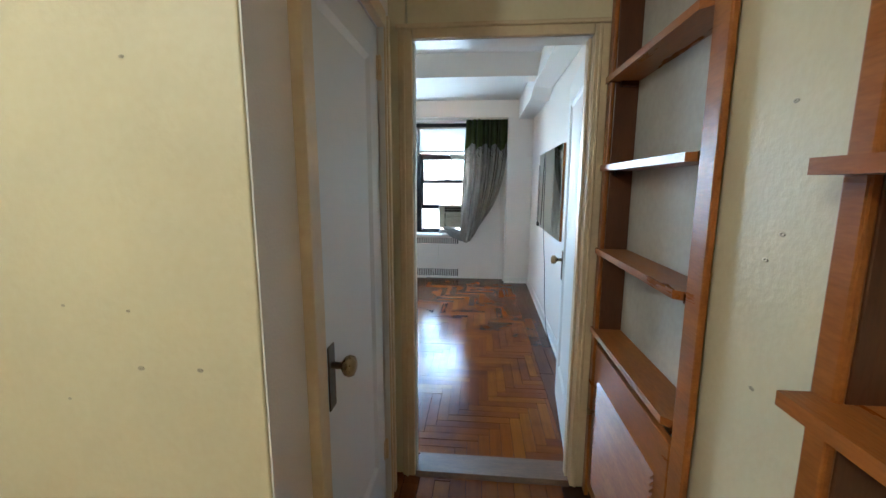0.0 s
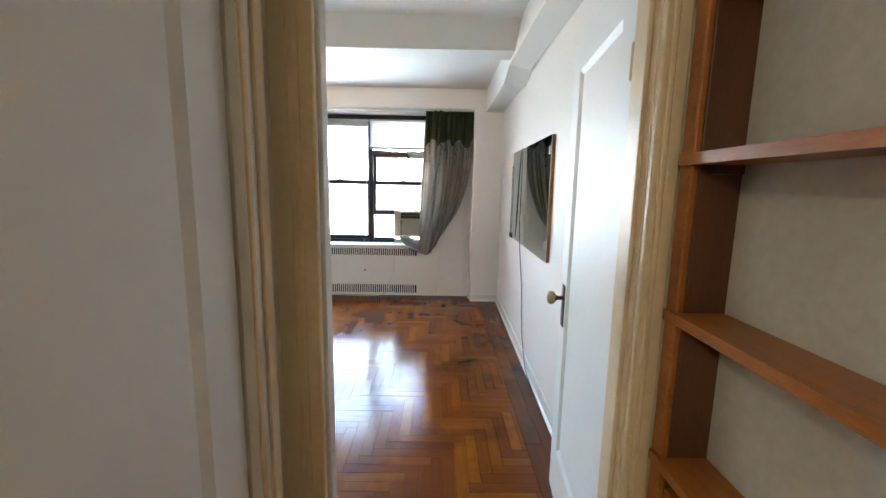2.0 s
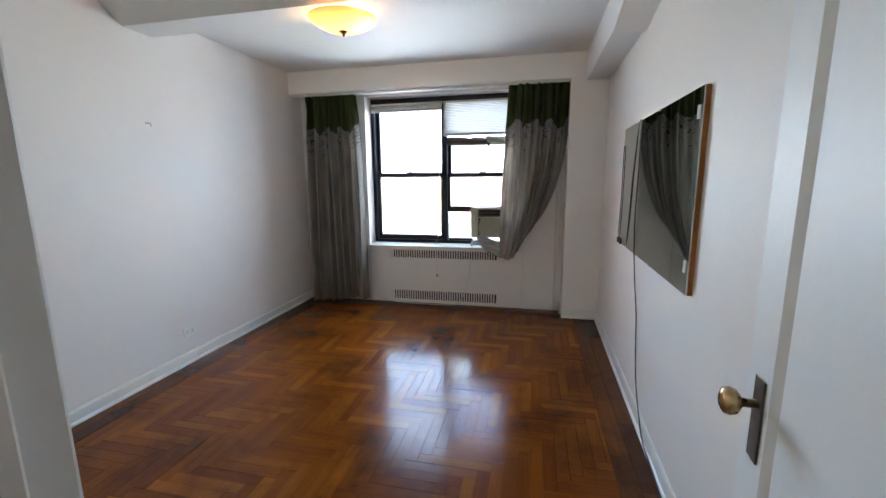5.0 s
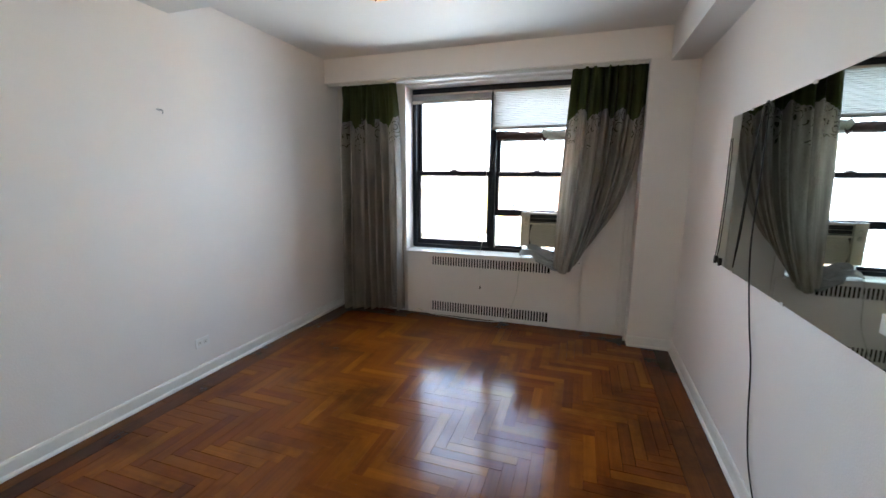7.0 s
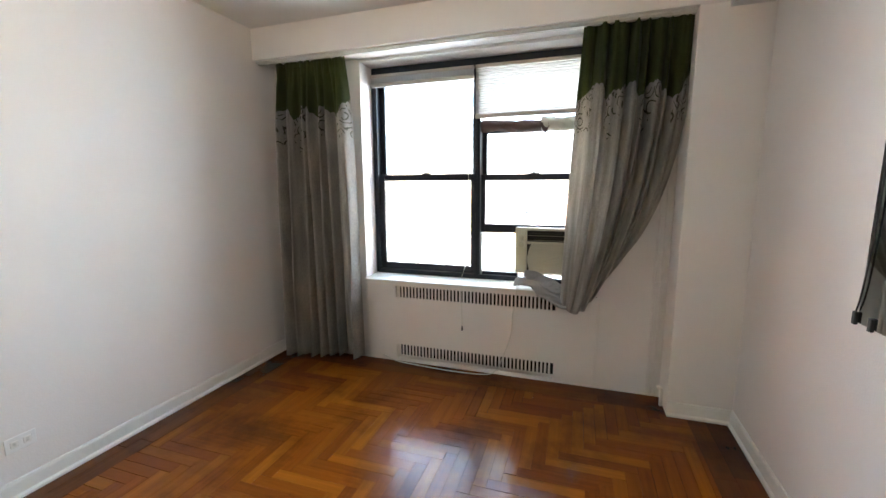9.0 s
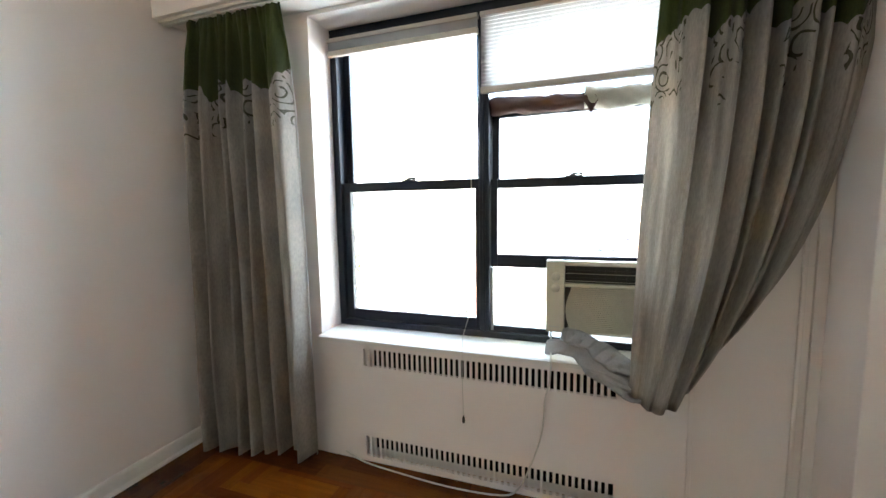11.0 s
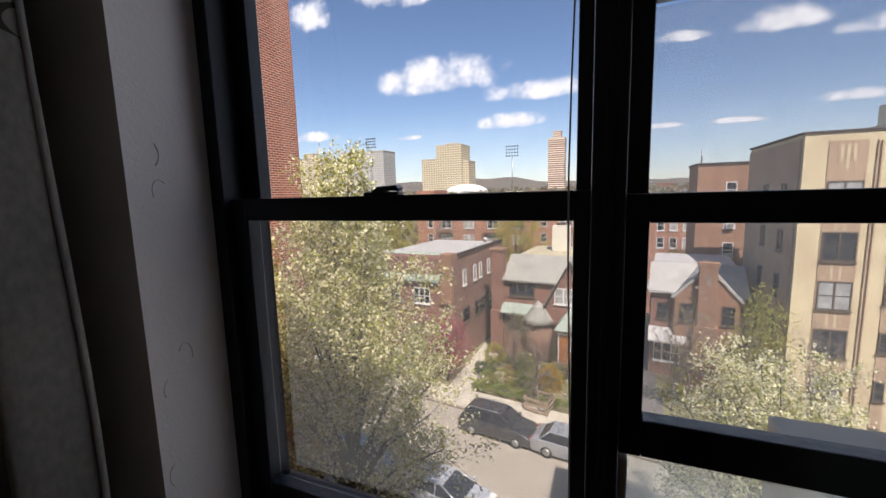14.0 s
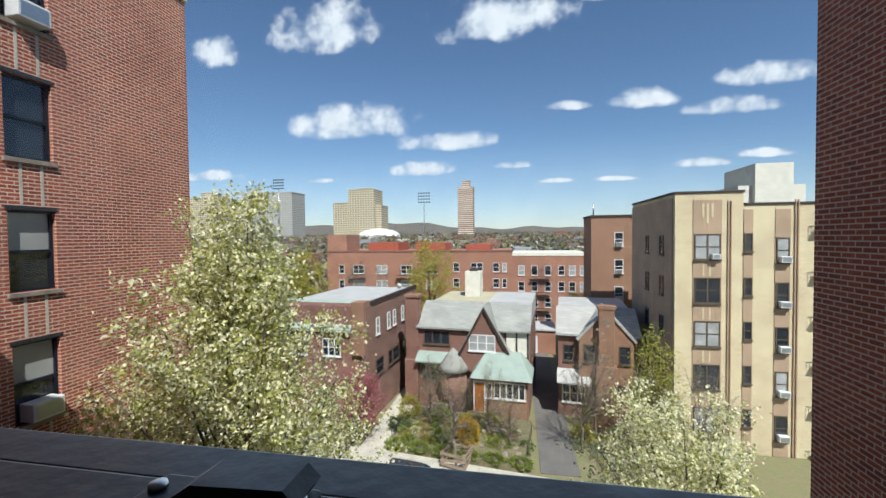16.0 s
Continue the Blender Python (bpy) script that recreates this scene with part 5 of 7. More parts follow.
box(bm, -11.6, 31.0, GZ - 0.3, -9.7, 52, GZ + 0.02)
structure("driveway", bm, CONC, "pale concrete driveway between two houses", "driveway")
bm = bmesh.new()
box(bm, 0.7, 31.5, GZ - 0.3, 3.1, 60, GZ + 0.022)
structure("driveway", bm, DRIVE, "dark asphalt driveway beside the house", "driveway")

# ---- windows shared by the facades ----
WMESH = {}


def facade_window(parent, cx, cz, w, h, y, trim=WTRIM, glass=WINGL, bars=1, mid=True, facing="-y", depth=0.06):
    """One window on a wall: trim with its rails, a sill and panes; drawn facing -y and turned where needed."""
    key = (round(w, 2), round(h, 2), trim.name, bars, mid)
    if key not in WMESH:
        bm = bmesh.new()
        f = 0.07
        for b0 in ((-w / 2, -depth, -h / 2, -w / 2 + f, 0, h / 2), (w / 2 - f, -depth, -h / 2, w / 2, 0, h / 2), (-w / 2, -depth, h / 2 - f, w / 2, 0, h / 2), (-w / 2, -depth, -h / 2, w / 2, 0, -h / 2 + f)):
            box(bm, *b0)
        if mid:
            box(bm, -w / 2 + f, -depth * 0.8, -0.03, w / 2 - f, 0, 0.03)
        for k in range(1, bars):
            x = -w / 2 + k * w / bars
            box(bm, x - 0.05, -depth, -h / 2 + f, x + 0.05, 0, h / 2 - f)
        box(bm, -w / 2 - 0.06, -depth - 0.06, -h / 2 - 0.09, w / 2 + 0.06, 0, -h / 2 - 0.001)
        me = bpy.data.meshes.new("window")
        bm.to_mesh(me)
        bm.free()
        me.materials.append(trim)
        bm = bmesh.new()
        box(bm, -w / 2 + f, -0.022, -h / 2 + f, w / 2 - f, -0.004, h / 2 - f)
        mp_ = bpy.data.meshes.new("pane")
        bm.to_mesh(mp_)
        bm.free()
        WMESH[key] = (me, mp_)
    me, mp_ = WMESH[key]
    o1 = new("window", me)
    o1.parent = parent
    turn = {"-y": 0, "+x": 90, "-x": -90}[facing]
    o1.matrix_basis = pose(*((cx, y, cz) if facing == "-y" else (y, cx, cz)), 0, 0, turn)
    if glass.name not in WMESH.setdefault(key + ("p",), {}):
        q = mp_.copy()
        q.materials.append(glass)
        WMESH[key + ("p",)][glass.name] = q
    o2 = new("pane", WMESH[key + ("p",)][glass.name])
    o2.parent = o1
    return o1


def ac_unit(parent, x, y, z, w=0.62, h=0.40, d=0.35, facing="-y"):
    bm = bmesh.new()
    box(bm, -w / 2, -d, 0, w / 2, 0.02, h, bevel=0.02)
    o = part("window_ac", bm, ACWHITE, parent, "white window air conditioner")
    bm = bmesh.new()
    box(bm, -w / 2 + 0.05, -d - 0.006, 0.05, w / 2 - 0.05, -d + 0.01, h - 0.05)
    part("grille", bm, STEEL, o)
    o.matrix_basis = pose(x, y, z, 0, 0, {"-y": 0, "+x": 90, "-x": -90}[facing])
    return o


rw = random.Random(11)

# ---- the building's own wings round the court ----
def wing(name, x_face, x_back, y1, top, facing, label, brick, col):
    t = thing(name, label, "building")
    bm = bmesh.new()
    x0, x1 = sorted((x_face, x_back))
    thick = 0.35
    f0, f1 = (x_face - thick, x_face) if facing == "+x" else (x_face, x_face + thick)
    zs = [6.10 - 2.73 * k for k in range(7)]
    if col:
        ya, yb = col
        box(bm, f0, 6.36, GZ, f1, ya, top)
        box(bm, f0, yb, GZ, f1, y1, top)
        box(bm, f0, ya, zs[0] + 1.68, f1, yb, top)
        for k, z in enumerate(zs):
            lo = zs[k + 1] + 1.68 if k + 1 < len(zs) else GZ
            box(bm, f0, ya, lo, f1, yb, z)
    else:
        box(bm, f0, 6.36, GZ, f1, y1, top)
    bi0, bi1 = (x0, f0) if facing == "+x" else (f1, x1)
    box(bm, bi0, 6.36, GZ, bi1, y1 - 0.01, top - 0.05)
    part("wall", bm, brick, t)
    part("coping", one(x0 - 0.06, 6.36, top, x1 + 0.06, y1 + 0.06, top + 0.12, bevel=0.02), CONC, t, "pale stone coping")
    if col:
        for k, z in enumerate(zs):
            xg = x_face - 0.14
            bm = bmesh.new()
            f = 0.055
            for b0 in ((ya, z, ya + f, z + 1.68), (yb - f, z, yb, z + 1.68), (ya + f, z + 1.68 - f, yb - f, z + 1.68), (ya + f, z, yb - f, z + f), (ya + f, z + 0.80, yb - f, z + 0.86)):
                box(bm, xg - 0.05, b0[0], b0[1], xg + 0.04, b0[2], b0[3])
            w_ = part("window", bm, BLACK, t, "black double-hung window")
            part("pane", one(xg - 0.02, ya + f, z + f, xg - 0.01, yb - f, z + 0.80), WINGL, w_)
            # most upper panes are coloured pale for the sky mirrored in them
            part("pane", one(xg - 0.02, ya + f, z + 0.86, xg - 0.01, yb - f, z + 1.68 - f), WINBL if k % 3 != 1 else WINGL, w_, "upper pane with the sky's reflection as its pale colour")
            part("sill", one(x_face - 0.14, ya - 0.05, z - 0.10, x_face + 0.05, yb + 0.05, z - 0.002, bevel=0.01), STONE, t)
            part("lintel", one(x_face - 0.10, ya - 0.04, z + 1.681, x_face + 0.012, yb + 0.04, z + 1.76), BTRIM, t)
            for dy in (0.22, 0.60):
                part("cement_strip", one(x_face - 0.01, ya + dy, z - 0.95, x_face + 0.008, ya + dy + 0.055, z - 0.11), CONC, t, "grey cement patch strip")
        for k in (0, 3):
            ac_unit(t, x_face - 0.10, ya + 0.45, zs[k] + 0.06, 0.60, 0.38, 0.34, "+x")
    return t


# the near wing closes the court beside the window
WX, WYE = 3.78, 13.2
wing("apartment_wing", -10.6, -24.0, 17.05, 8.9, "+x", "sunlit red brick apartment wing with black windows", BRICK, (12.46, 13.33))
wing("apartment_wing", WX, 4.5, WYE, 5.8, "-x", "shaded dark brick apartment wing", BRICK, None)
fr = thing("facade", "red brick rear facade of the walker's own building", "building")
bm = bmesh.new()
box(bm, -10.6, 6.362, GZ, -1.30, 6.385, 8.2)
box(bm, 0.50, 6.362, GZ, WX, 6.385, 8.2)
box(bm, -1.30, 6.362, 2.42, 0.50, 6.385, 8.2)
box(bm, -1.30, 6.362, GZ, 0.50, 6.385, 0.62)
part("wall", bm, BRICK, fr)
part("upper_floors", one(-10.6, -6, 2.85, 5.8, 6.36, 8.2), BRICK, fr)
part("lower_floors", one(-10.6, -6, GZ, 5.8, 6.36, -0.15), BRICK, fr)
part("outer_sill", one(-1.32, 6.346, 0.62, 0.52, 6.43, 0.665, bevel=0.008), STONE, fr)

# ---- cream apartment house across the street ----
ca = thing("apartment_house", "cream and tan brick apartment house with paired windows", "building", "buildings across the street", at=(0.52, 0, 0))
bm = bmesh.new()
box(bm, 9.34, 36.0, GZ - 1, 13.5, 46, 4.45)
box(bm, 13.5, 36.0, GZ - 1, 24, 46, 3.6)
part("wall", bm, CREAMB, ca)
part("side_wall", one(9.24, 36.3, GZ - 1, 9.34, 46, 4.2), TANSIDE, ca, "brown brick side wall")
part("roof", one(9.2, 35.92, 4.45, 13.56, 46, 4.6, bevel=0.03), TIMBER, ca)
part("roof", one(13.56, 35.92, 3.6, 24, 46, 3.75, bevel=0.03), TIMBER, ca)
part("bulkhead", one(14.6, 39, 3.75, 18.9, 44, 5.2), STUCCO, ca, "cream roof bulkhead")
part("bulkhead", one(15.5, 38.6, 3.75, 17.9, 43, 6.7), STUCCO, ca, "cream chimney block")
for xa, xb in ((10.45, 12.2), (13.50, 14.06), (15.35, 16.22), (18.2, 19.6)):
    part("spandrel_band", one(xa, 35.955, GZ, xb, 36.0, 4.0 if xa < 13 else 3.3), TANB, ca, "tan brick vertical band")
for q, (xa, lo_) in enumerate(((11.05, 2.75), (11.33, 2.35), (11.61, 2.75))):
    bm = bmesh.new()
    prism(bm, [(xa - 0.07, 3.75), (xa + 0.07, 3.75), (xa + 0.07, lo_ + 0.2), (xa, lo_), (xa - 0.07, lo_ + 0.2)], "y", 35.93, 35.957)
    part("ornament", bm, CREAMB, ca, "stepped brick ornament")
for k in range(6):
    z = 0.87 - 2.93 * k
    facade_window(ca, 11.33, z, 1.60, 1.72, 35.955, BRTRIM, WINBL if k % 2 == 0 else WINGL, 2)
    facade_window(ca, 13.78, z + 0.28, 0.50, 1.20, 35.955, BRTRIM, WINGL, 1)
    facade_window(ca, 15.79, z - 0.25, 0.76, 1.66, 35.955, BRTRIM, WINGL if k % 3 else WINBL, 1)
    facade_window(ca, 18.9, z - 0.25, 1.2, 1.66, 35.955, BRTRIM, WINGL, 2)
    ac_unit(ca, 15.85, 35.93, z - 1.05)
    if k == 0:
        ac_unit(ca, 11.75, 35.93, z - 0.82, 0.5, 0.34)
    for xa in (11.1, 11.5):
        part("stone_bar", one(xa - 0.05, 35.94, z - 1.95, xa + 0.05, 35.957, z - 1.15), CREAMB, ca)
    for yy in (38.2, 41.5):
        facade_window(ca, yy, z + 0.1, 0.8, 1.4, 9.24, BTRIM, WINGL, 1, True, "-x")
for k in range(6):
    z = -1.05 - 2.93 * k + 2.93
    fe_ = part("fire_escape", one(17.45, 35.55, z - 0.04, 18.9, 35.95, z), BTRIM, ca, "black fire escape platform")
    part("top_rail", one(17.45, 35.55, z + 0.86, 18.9, 35.58, z + 0.90), BTRIM, fe_)
    for q in range(9):
        part("baluster", one(17.45 + q * 0.18, 35.55, z, 17.475 + q * 0.18, 35.575, z + 0.87), BTRIM, fe_)
for xa in (12.55, 12.72, 16.45, 16.62):
    part("downpipe", one(xa, 35.90, GZ, xa + 0.07, 35.99, 3.9), TANB, ca)
# brown house behind it
bb = thing("apartment_house", "brown brick apartment block with a lit side", "building", "buildings across the street")
part("wall", one(7.2, 52, GZ, 13.5, 57, 3.7), BRICKB, bb)
part("roof", one(7.1, 51.9, 3.7, 13.6, 57.1, 3.9), TIMBER, bb)
for k in range(5):
    facade_window(bb, 10.0, 1.3 - 2.9 * k, 0.9, 1.5, 51.98, WTRIM, WINGL, 1)
    ac_unit(bb, 10.0, 51.95, 0.6 - 2.9 * k)
bm = bmesh.new()
tube(bm, [(7.6, 53, 3.9), (7.6, 53, 5.2)], 0.08, 6)
part("vent_pipe", bm, STEEL, bb)

# ---- long brick row behind the houses ----
row = thing("apartment_row", "four-storey orange-red brick apartment row with fire escapes", "building", "buildings across the street")
part("wall", one(-32.2, 70, GZ, -1.5, 84, -0.5), BRICKR, row)
part("wall", one(-1.5, 70.4, GZ, 10.2, 84, -1.2), BRICKR, row)
part("roof_block", one(-32.2, 70.2, -0.5, -28.8, 76, 2.3), BRICKR, row)
for xa, xb, h in ((-26, -20.6, 0.95), (-17.6, -12.5, 0.8), (-9.0, -5.0, 0.5)):
    part("roof_block", one(xa, 73, -0.5, xb, 80, h), mat("red_roof_paint", (0.36, 0.09, 0.05), 0.8) if xa == -26 else bpy.data.materials["red_roof_paint"], row, "red painted roof bulkhead")
part("parapet", one(-32.3, 69.93, -0.62, -1.45, 70.2, -0.35, bevel=0.02), BRICKD, row)
part("parapet", one(-1.45, 70.33, -1.32, 10.3, 70.6, -1.05, bevel=0.02), STUCCO, row)
part("roof_deck", one(-1.4, 72, -1.2, 10.1, 83.5, -0.9), STUCCO, row, "pale roof coating")
for k in range(5):
    z = -3.45 - 2.48 * k
    for x, w, n in ((-29.6, 0.95, 1), (-26.6, 1.9, 2), (-22.6, 1.9, 2), (-18.4, 1.9, 2), (-14.2, 1.9, 2), (-10.2, 1.0, 1), (-6.9, 1.9, 2), (-3.9, 1.0, 1), (-2.6, 0.7, 1)):
        facade_window(row, x, z + (0.4 if x > -12 else 0), w, 1.42, 69.99, WTRIM, WINGL if rw.random() < 0.6 else WINBL, n)
    for x in (0.0, 2.0, 4.0, 6.0, 7.6, 9.2):
        facade_window(row, x, z - 0.1, 0.95, 1.5, 70.39, WTRIM, WINGL if rw.random() < 0.6 else WINBL, 1)
    for x0 in (-26.6, 3.0, -18.4):
        yy = 69.0 if x0 < 0 else 69.4
        part("fire_escape", one(x0 - 1.5, yy, z - 0.95, x0 + 1.5, yy + 0.6, z - 0.91), BTRIM, row, "black fire escape platform")
        bm = bmesh.new()
        box(bm, x0 - 1.5, yy, z - 0.05, x0 + 1.5, yy + 0.04, z)
        for q in range(5):
            box(bm, x0 - 1.5 + q * 0.74, yy, z - 0.9, x0 - 1.47 + q * 0.74, yy + 0.03, z)
        part("railing", bm, BTRIM, row)
        bm = bmesh.new()
        prism(bm, [(x0 - 1.1, z - 0.95), (x0 - 1.02, z - 0.95), (x0 + 1.1, z + 1.5), (x0 + 1.02, z + 1.5)], "y", yy + 0.3, yy + 0.35)
        part("stair", bm, BTRIM, row)


# ---- Tudor house opposite ----
ho = thing("house", "brick Tudor house with slate roof and steep front gable", "house", "houses across the street", at=(-4.45, 40.0, -12.5), turn=-5)
part("wall", one(-4.75, 0, -0.6, 4.75, 11, 6.45), BRICKD, ho)
bm = bmesh.new()
prism(bm, [(-0.35, 6.35), (-0.35, 6.50), (2.6, 8.35), (2.6, 8.15)], "x", -4.85, 4.85)
part("roof", bm, SLATE, ho, "grey slate roof slope")
part("rear_roof", one(-4.75, 2.6, 6.3, 0.6, 12, 8.0), SANDROOF, ho, "tan flat rear roof")
part("rear_roof", one(0.6, 2.6, 6.3, 4.75, 12, 8.05), TARROOF, ho, "silver coated flat roof")
ch = part("chimney", one(-2.3, 8, 7.9, -0.7, 9.6, 10.6, bevel=0.03), STUCCO, ho, "cream stuccoed chimney")
part("chimney_cap", one(-1.9, 8.4, 10.6, -1.1, 9.2, 10.85), TIMBER, ch)
bm = bmesh.new()
box(bm, -5.85, -0.25, -0.5, -4.74, 0.75, 9.0, bevel=0.04)
box(bm, -5.95, -0.35, -0.5, -4.74, 0.85, 3.6, bevel=0.06)
c2 = part("chimney", bm, BRICKD, ho, "tall brick chimney with stone base")
part("chimney_cap", one(-5.95, -0.35, 9.0, -4.64, 0.85, 9.2), BRICKB, c2)
bm = bmesh.new()
prism(bm, [(-1.1, 3.0), (3.4, 3.0), (3.4, 4.0), (1.08, 8.15), (-1.1, 4.0)], "y", -0.55, 0.5)
part("front_gable", bm, BRICKD, ho)
bm = bmesh.new()
prism(bm, [(1.08, 8.15), (1.08, 8.42), (3.75, 3.75), (3.55, 3.6)], "y", -0.75, 2.4)
prism(bm, [(1.08, 8.15), (1.08, 8.42), (-1.45, 3.75), (-1.25, 3.6)], "y", -0.75, 2.4)
part("gable_roof", bm, TIMBER, ho, "dark bargeboards")
for pts in ([(1.08, 8.44), (1.08, 8.50), (3.78, 3.80), (3.72, 3.76)], [(1.08, 8.44), (1.08, 8.50), (-1.48, 3.80), (-1.42, 3.76)]):
    bm = bmesh.new()
    prism(bm, pts, "y", -0.6, 2.4)
    part("roof", bm, SLATE, ho)
facade_window(ho, 0.95, 5.45, 2.2, 1.35, -0.56, WTRIM, WINBL, 3, True)
facade_window(ho, -3.1, 5.55, 2.3, 1.15, -0.01, BRTRIM, WINGL, 3, False)
part("stucco_panel", one(2.75, -0.03, 4.3, 4.7, 0.0, 6.3), STUCCO, ho, "cream stucco panel")
for x in (2.75, 3.65, 4.55):
    part("timber", one(x, -0.07, 4.3, x + 0.14, -0.029, 6.3), TIMBER, ho)
bm = bmesh.new()
prism(bm, [(-0.9, 3.55), (-0.9, 3.68), (0.0, 4.35), (0.0, 4.2)], "x", -4.8, -1.9)
part("pent_roof", bm, COPPER, ho)
facade_window(ho, -3.4, 2.5, 2.0, 1.4, -0.01, BRTRIM, WINGL, 3, False)
bm = bmesh.new()
lathe(bm, [(1.35, 3.1), (1.15, 3.5), (0.65, 4.2), (0.02, 4.9)], (-1.5, -0.5, 0), n=12)
part("turret_roof", bm, SLATE, ho, "rounded slate entry roof")
bm = bmesh.new()
lathe(bm, [(1.1, -0.5), (1.1, 3.1)], (-1.5, -0.4, 0), n=12)
part("turret", bm, BRICKD, ho)
part("porch_wall", one(0.5, -2.2, -0.6, 4.7, 0, 3.25), BRICKB, ho)
bm = bmesh.new()
v = [bm.verts.new(p) for p in ((0.3, -2.7, 3.2), (5.1, -2.7, 3.2), (5.1, 0.0, 3.5), (0.3, 0.0, 3.5), (1.3, -0.6, 4.75), (4.1, -0.6, 4.75), (4.1, 0.1, 4.75), (1.3, 0.1, 4.75))]
for q in ((0, 1, 5, 4), (1, 2, 6, 5), (3, 0, 4, 7), (4, 5, 6, 7), (3, 2, 1, 0), (2, 3, 7, 6)):
    bm.faces.new([v[i] for i in q])
part("porch_roof", bm, COPPER, ho, "faded green hipped porch roof")
facade_window(ho, 3.35, 2.25, 2.4, 1.25, -2.21, WTRIM, WINGL, 5, False)
facade_window(ho, 1.75, 2.20, 0.5, 1.2, -2.21, WTRIM, WINGL, 1, False)
bm = bmesh.new()
box(bm, 0.62, -2.26, 0.5, 1.38, -2.19, 2.75, bevel=0.01)
part("front_door", bm, WOOD, ho, "brown wooden front door in white trim")
for b0 in ((0.53, -2.28, 0.5, 0.62, -2.19, 2.85), (1.38, -2.28, 0.5, 1.47, -2.19, 2.85), (0.53, -2.28, 2.75, 1.47, -2.19, 2.87)):
    part("door_trim", one(*b0), WTRIM, ho)
for k in range(5):
    part("step", one(0.3, -2.5 - 0.35 * k, -0.9, 1.8, -2.2 - 0.35 * k, 0.48 - 0.20 * k, bevel=0.02), BRICKB, ho, "brick entry step")

# ---- long brick house beside the driveway ----
h2 = thing("house", "dark brick house with flat silver roof and long side wall", "house", "houses across the street", at=(-12.3, 36.0, GZ), turn=-4)
part("wall", one(-8, 0, 0, 0, 12.5, 9.3), BRICKD, h2)
part("roof", one(-7.8, 1.8, 9.2, -0.15, 12.3, 9.35), TARROOF, h2)
bm = bmesh.new()
prism(bm, [(-0.4, 7.3), (-0.4, 7.5), (1.8, 9.5), (1.8, 9.2)], "x", -8.2, -1.2)
part("front_roof", bm, COPPER, h2, "grey-green sloped front roof")
part("chimney", one(-1.1, -0.3, 5.5, -0.05, 0.9, 9.7, bevel=0.03), BRICKB, h2)
part("parapet", one(-0.2, 0.9, 9.3, 0.06, 12.55, 9.62), TIMBER, h2)
for k, y in enumerate((2.2, 4.6, 6.0, 8.2, 9.6, 11.4)):
    facade_window(h2, y, 7.4, 0.7, 1.4, 0.01, WTRIM, WINBL, 1, True, "+x")
    facade_window(h2, y + 0.3, 4.0, 0.9 if k % 2 else 1.6, 1.3, 0.01, BRTRIM, WINGL, 1, True, "+x")
for x in (-6, -3):
    facade_window(h2, x, 6.0, 1.6, 1.4, -0.01, WTRIM, WINGL, 3)
bm = bmesh.new()
lathe(bm, [(0.28, 0), (0.22, 0.06), (0.1, 0.10)], (-0.6, 9, 9.9), axis="y", n=14)
part("satellite_dish", bm, TARROOF, h2)

# ---- brick house with chimney, beyond the dark driveway ----
h3 = thing("house", "brick gabled house with stone-flecked chimney and slate roof", "house", "houses across the street", at=(5.6, 40.0, GZ), turn=-6)
part("wall", one(-3.0, 0, -0.5, 3.0, 11, 6.9), BRICKD, h3)
bm = bmesh.new()
prism(bm, [(-0.35, 6.65), (-0.35, 6.82), (2.8, 8.55), (2.8, 8.35)], "x", -3.2, 3.2)
part("roof", bm, PALESLATE, h3, "pale grey slate front slope")
part("rear_roof", one(-3.0, 2.8, 6.9, 3.0, 10.9, 8.2), TARROOF, h3, "silver coated flat roof")
bm = bmesh.new()
prism(bm, [(-1.4, 3.0), (2.6, 3.0), (2.6, 6.6), (0.6, 8.75), (-1.4, 6.6)], "y", -0.6, 2.6)
part("front_gable", bm, BRICKB, h3)
for sg in (-1, 1):
    bm = bmesh.new()
    prism(bm, [(0.6, 8.78), (0.6, 8.94), (0.6 + sg * 2.25, 6.52), (0.6 + sg * 2.12, 6.38)], "y", -0.72, 2.9)
    part("gable_roof", bm, PALESLATE, h3)
facade_window(h3, -0.65, 5.4, 0.9, 1.4, -0.61, BRTRIM, WINGL, 1)
facade_window(h3, -2.2, 5.2, 0.8, 1.3, -0.01, BRTRIM, WINGL, 1)
bm = bmesh.new()
box(bm, 0.0, -1.2, 0, 1.15, -0.55, 9.25, bevel=0.05)
box(bm, -0.1, -1.25, 9.0, 1.25, -0.5, 9.3, bevel=0.03)
box(bm, -0.2, -1.3, 0, 1.35, -0.5, 4.6, bevel=0.05)
part("chimney", bm, BRICKB, h3, "broad brick chimney with stone flecks")
rs = random.Random(3)
for k in range(26):
    x, z = rs.uniform(-0.1, 1.0), rs.uniform(0.5, 8.8)
    part("stone", one(x - 0.12, -1.23 if z > 4.6 else -1.33, z - 0.08, x + 0.12, -1.19 if z > 4.6 else -1.29, z + 0.08, bevel=0.01), STONE, h3)
facade_window(h3, 1.95, 5.4, 0.8, 1.4, -0.61, BRTRIM, WINGL, 1)
facade_window(h3, -1.8, 1.9, 1.8, 1.5, -0.01, WTRIM, WINGL, 3)
bm = bmesh.new()
prism(bm, [(-1.2, 3.0), (-1.2, 3.12), (0, 3.9), (0, 3.7)], "x", -3.1, -0.5)
part("porch_roof", bm, TARROOF, h3)
ga = thing("garage", "low red garage with white door at the driveway end", "garage", at=(1.6, 58, GZ))
part("wall", one(-1.8, 0, 0, 2.4, 5, 2.9), BRICKR, ga)
part("door", one(-1.4, -0.05, 0, 0.2, 0.0, 2.2), WTRIM, ga, "white garage door")
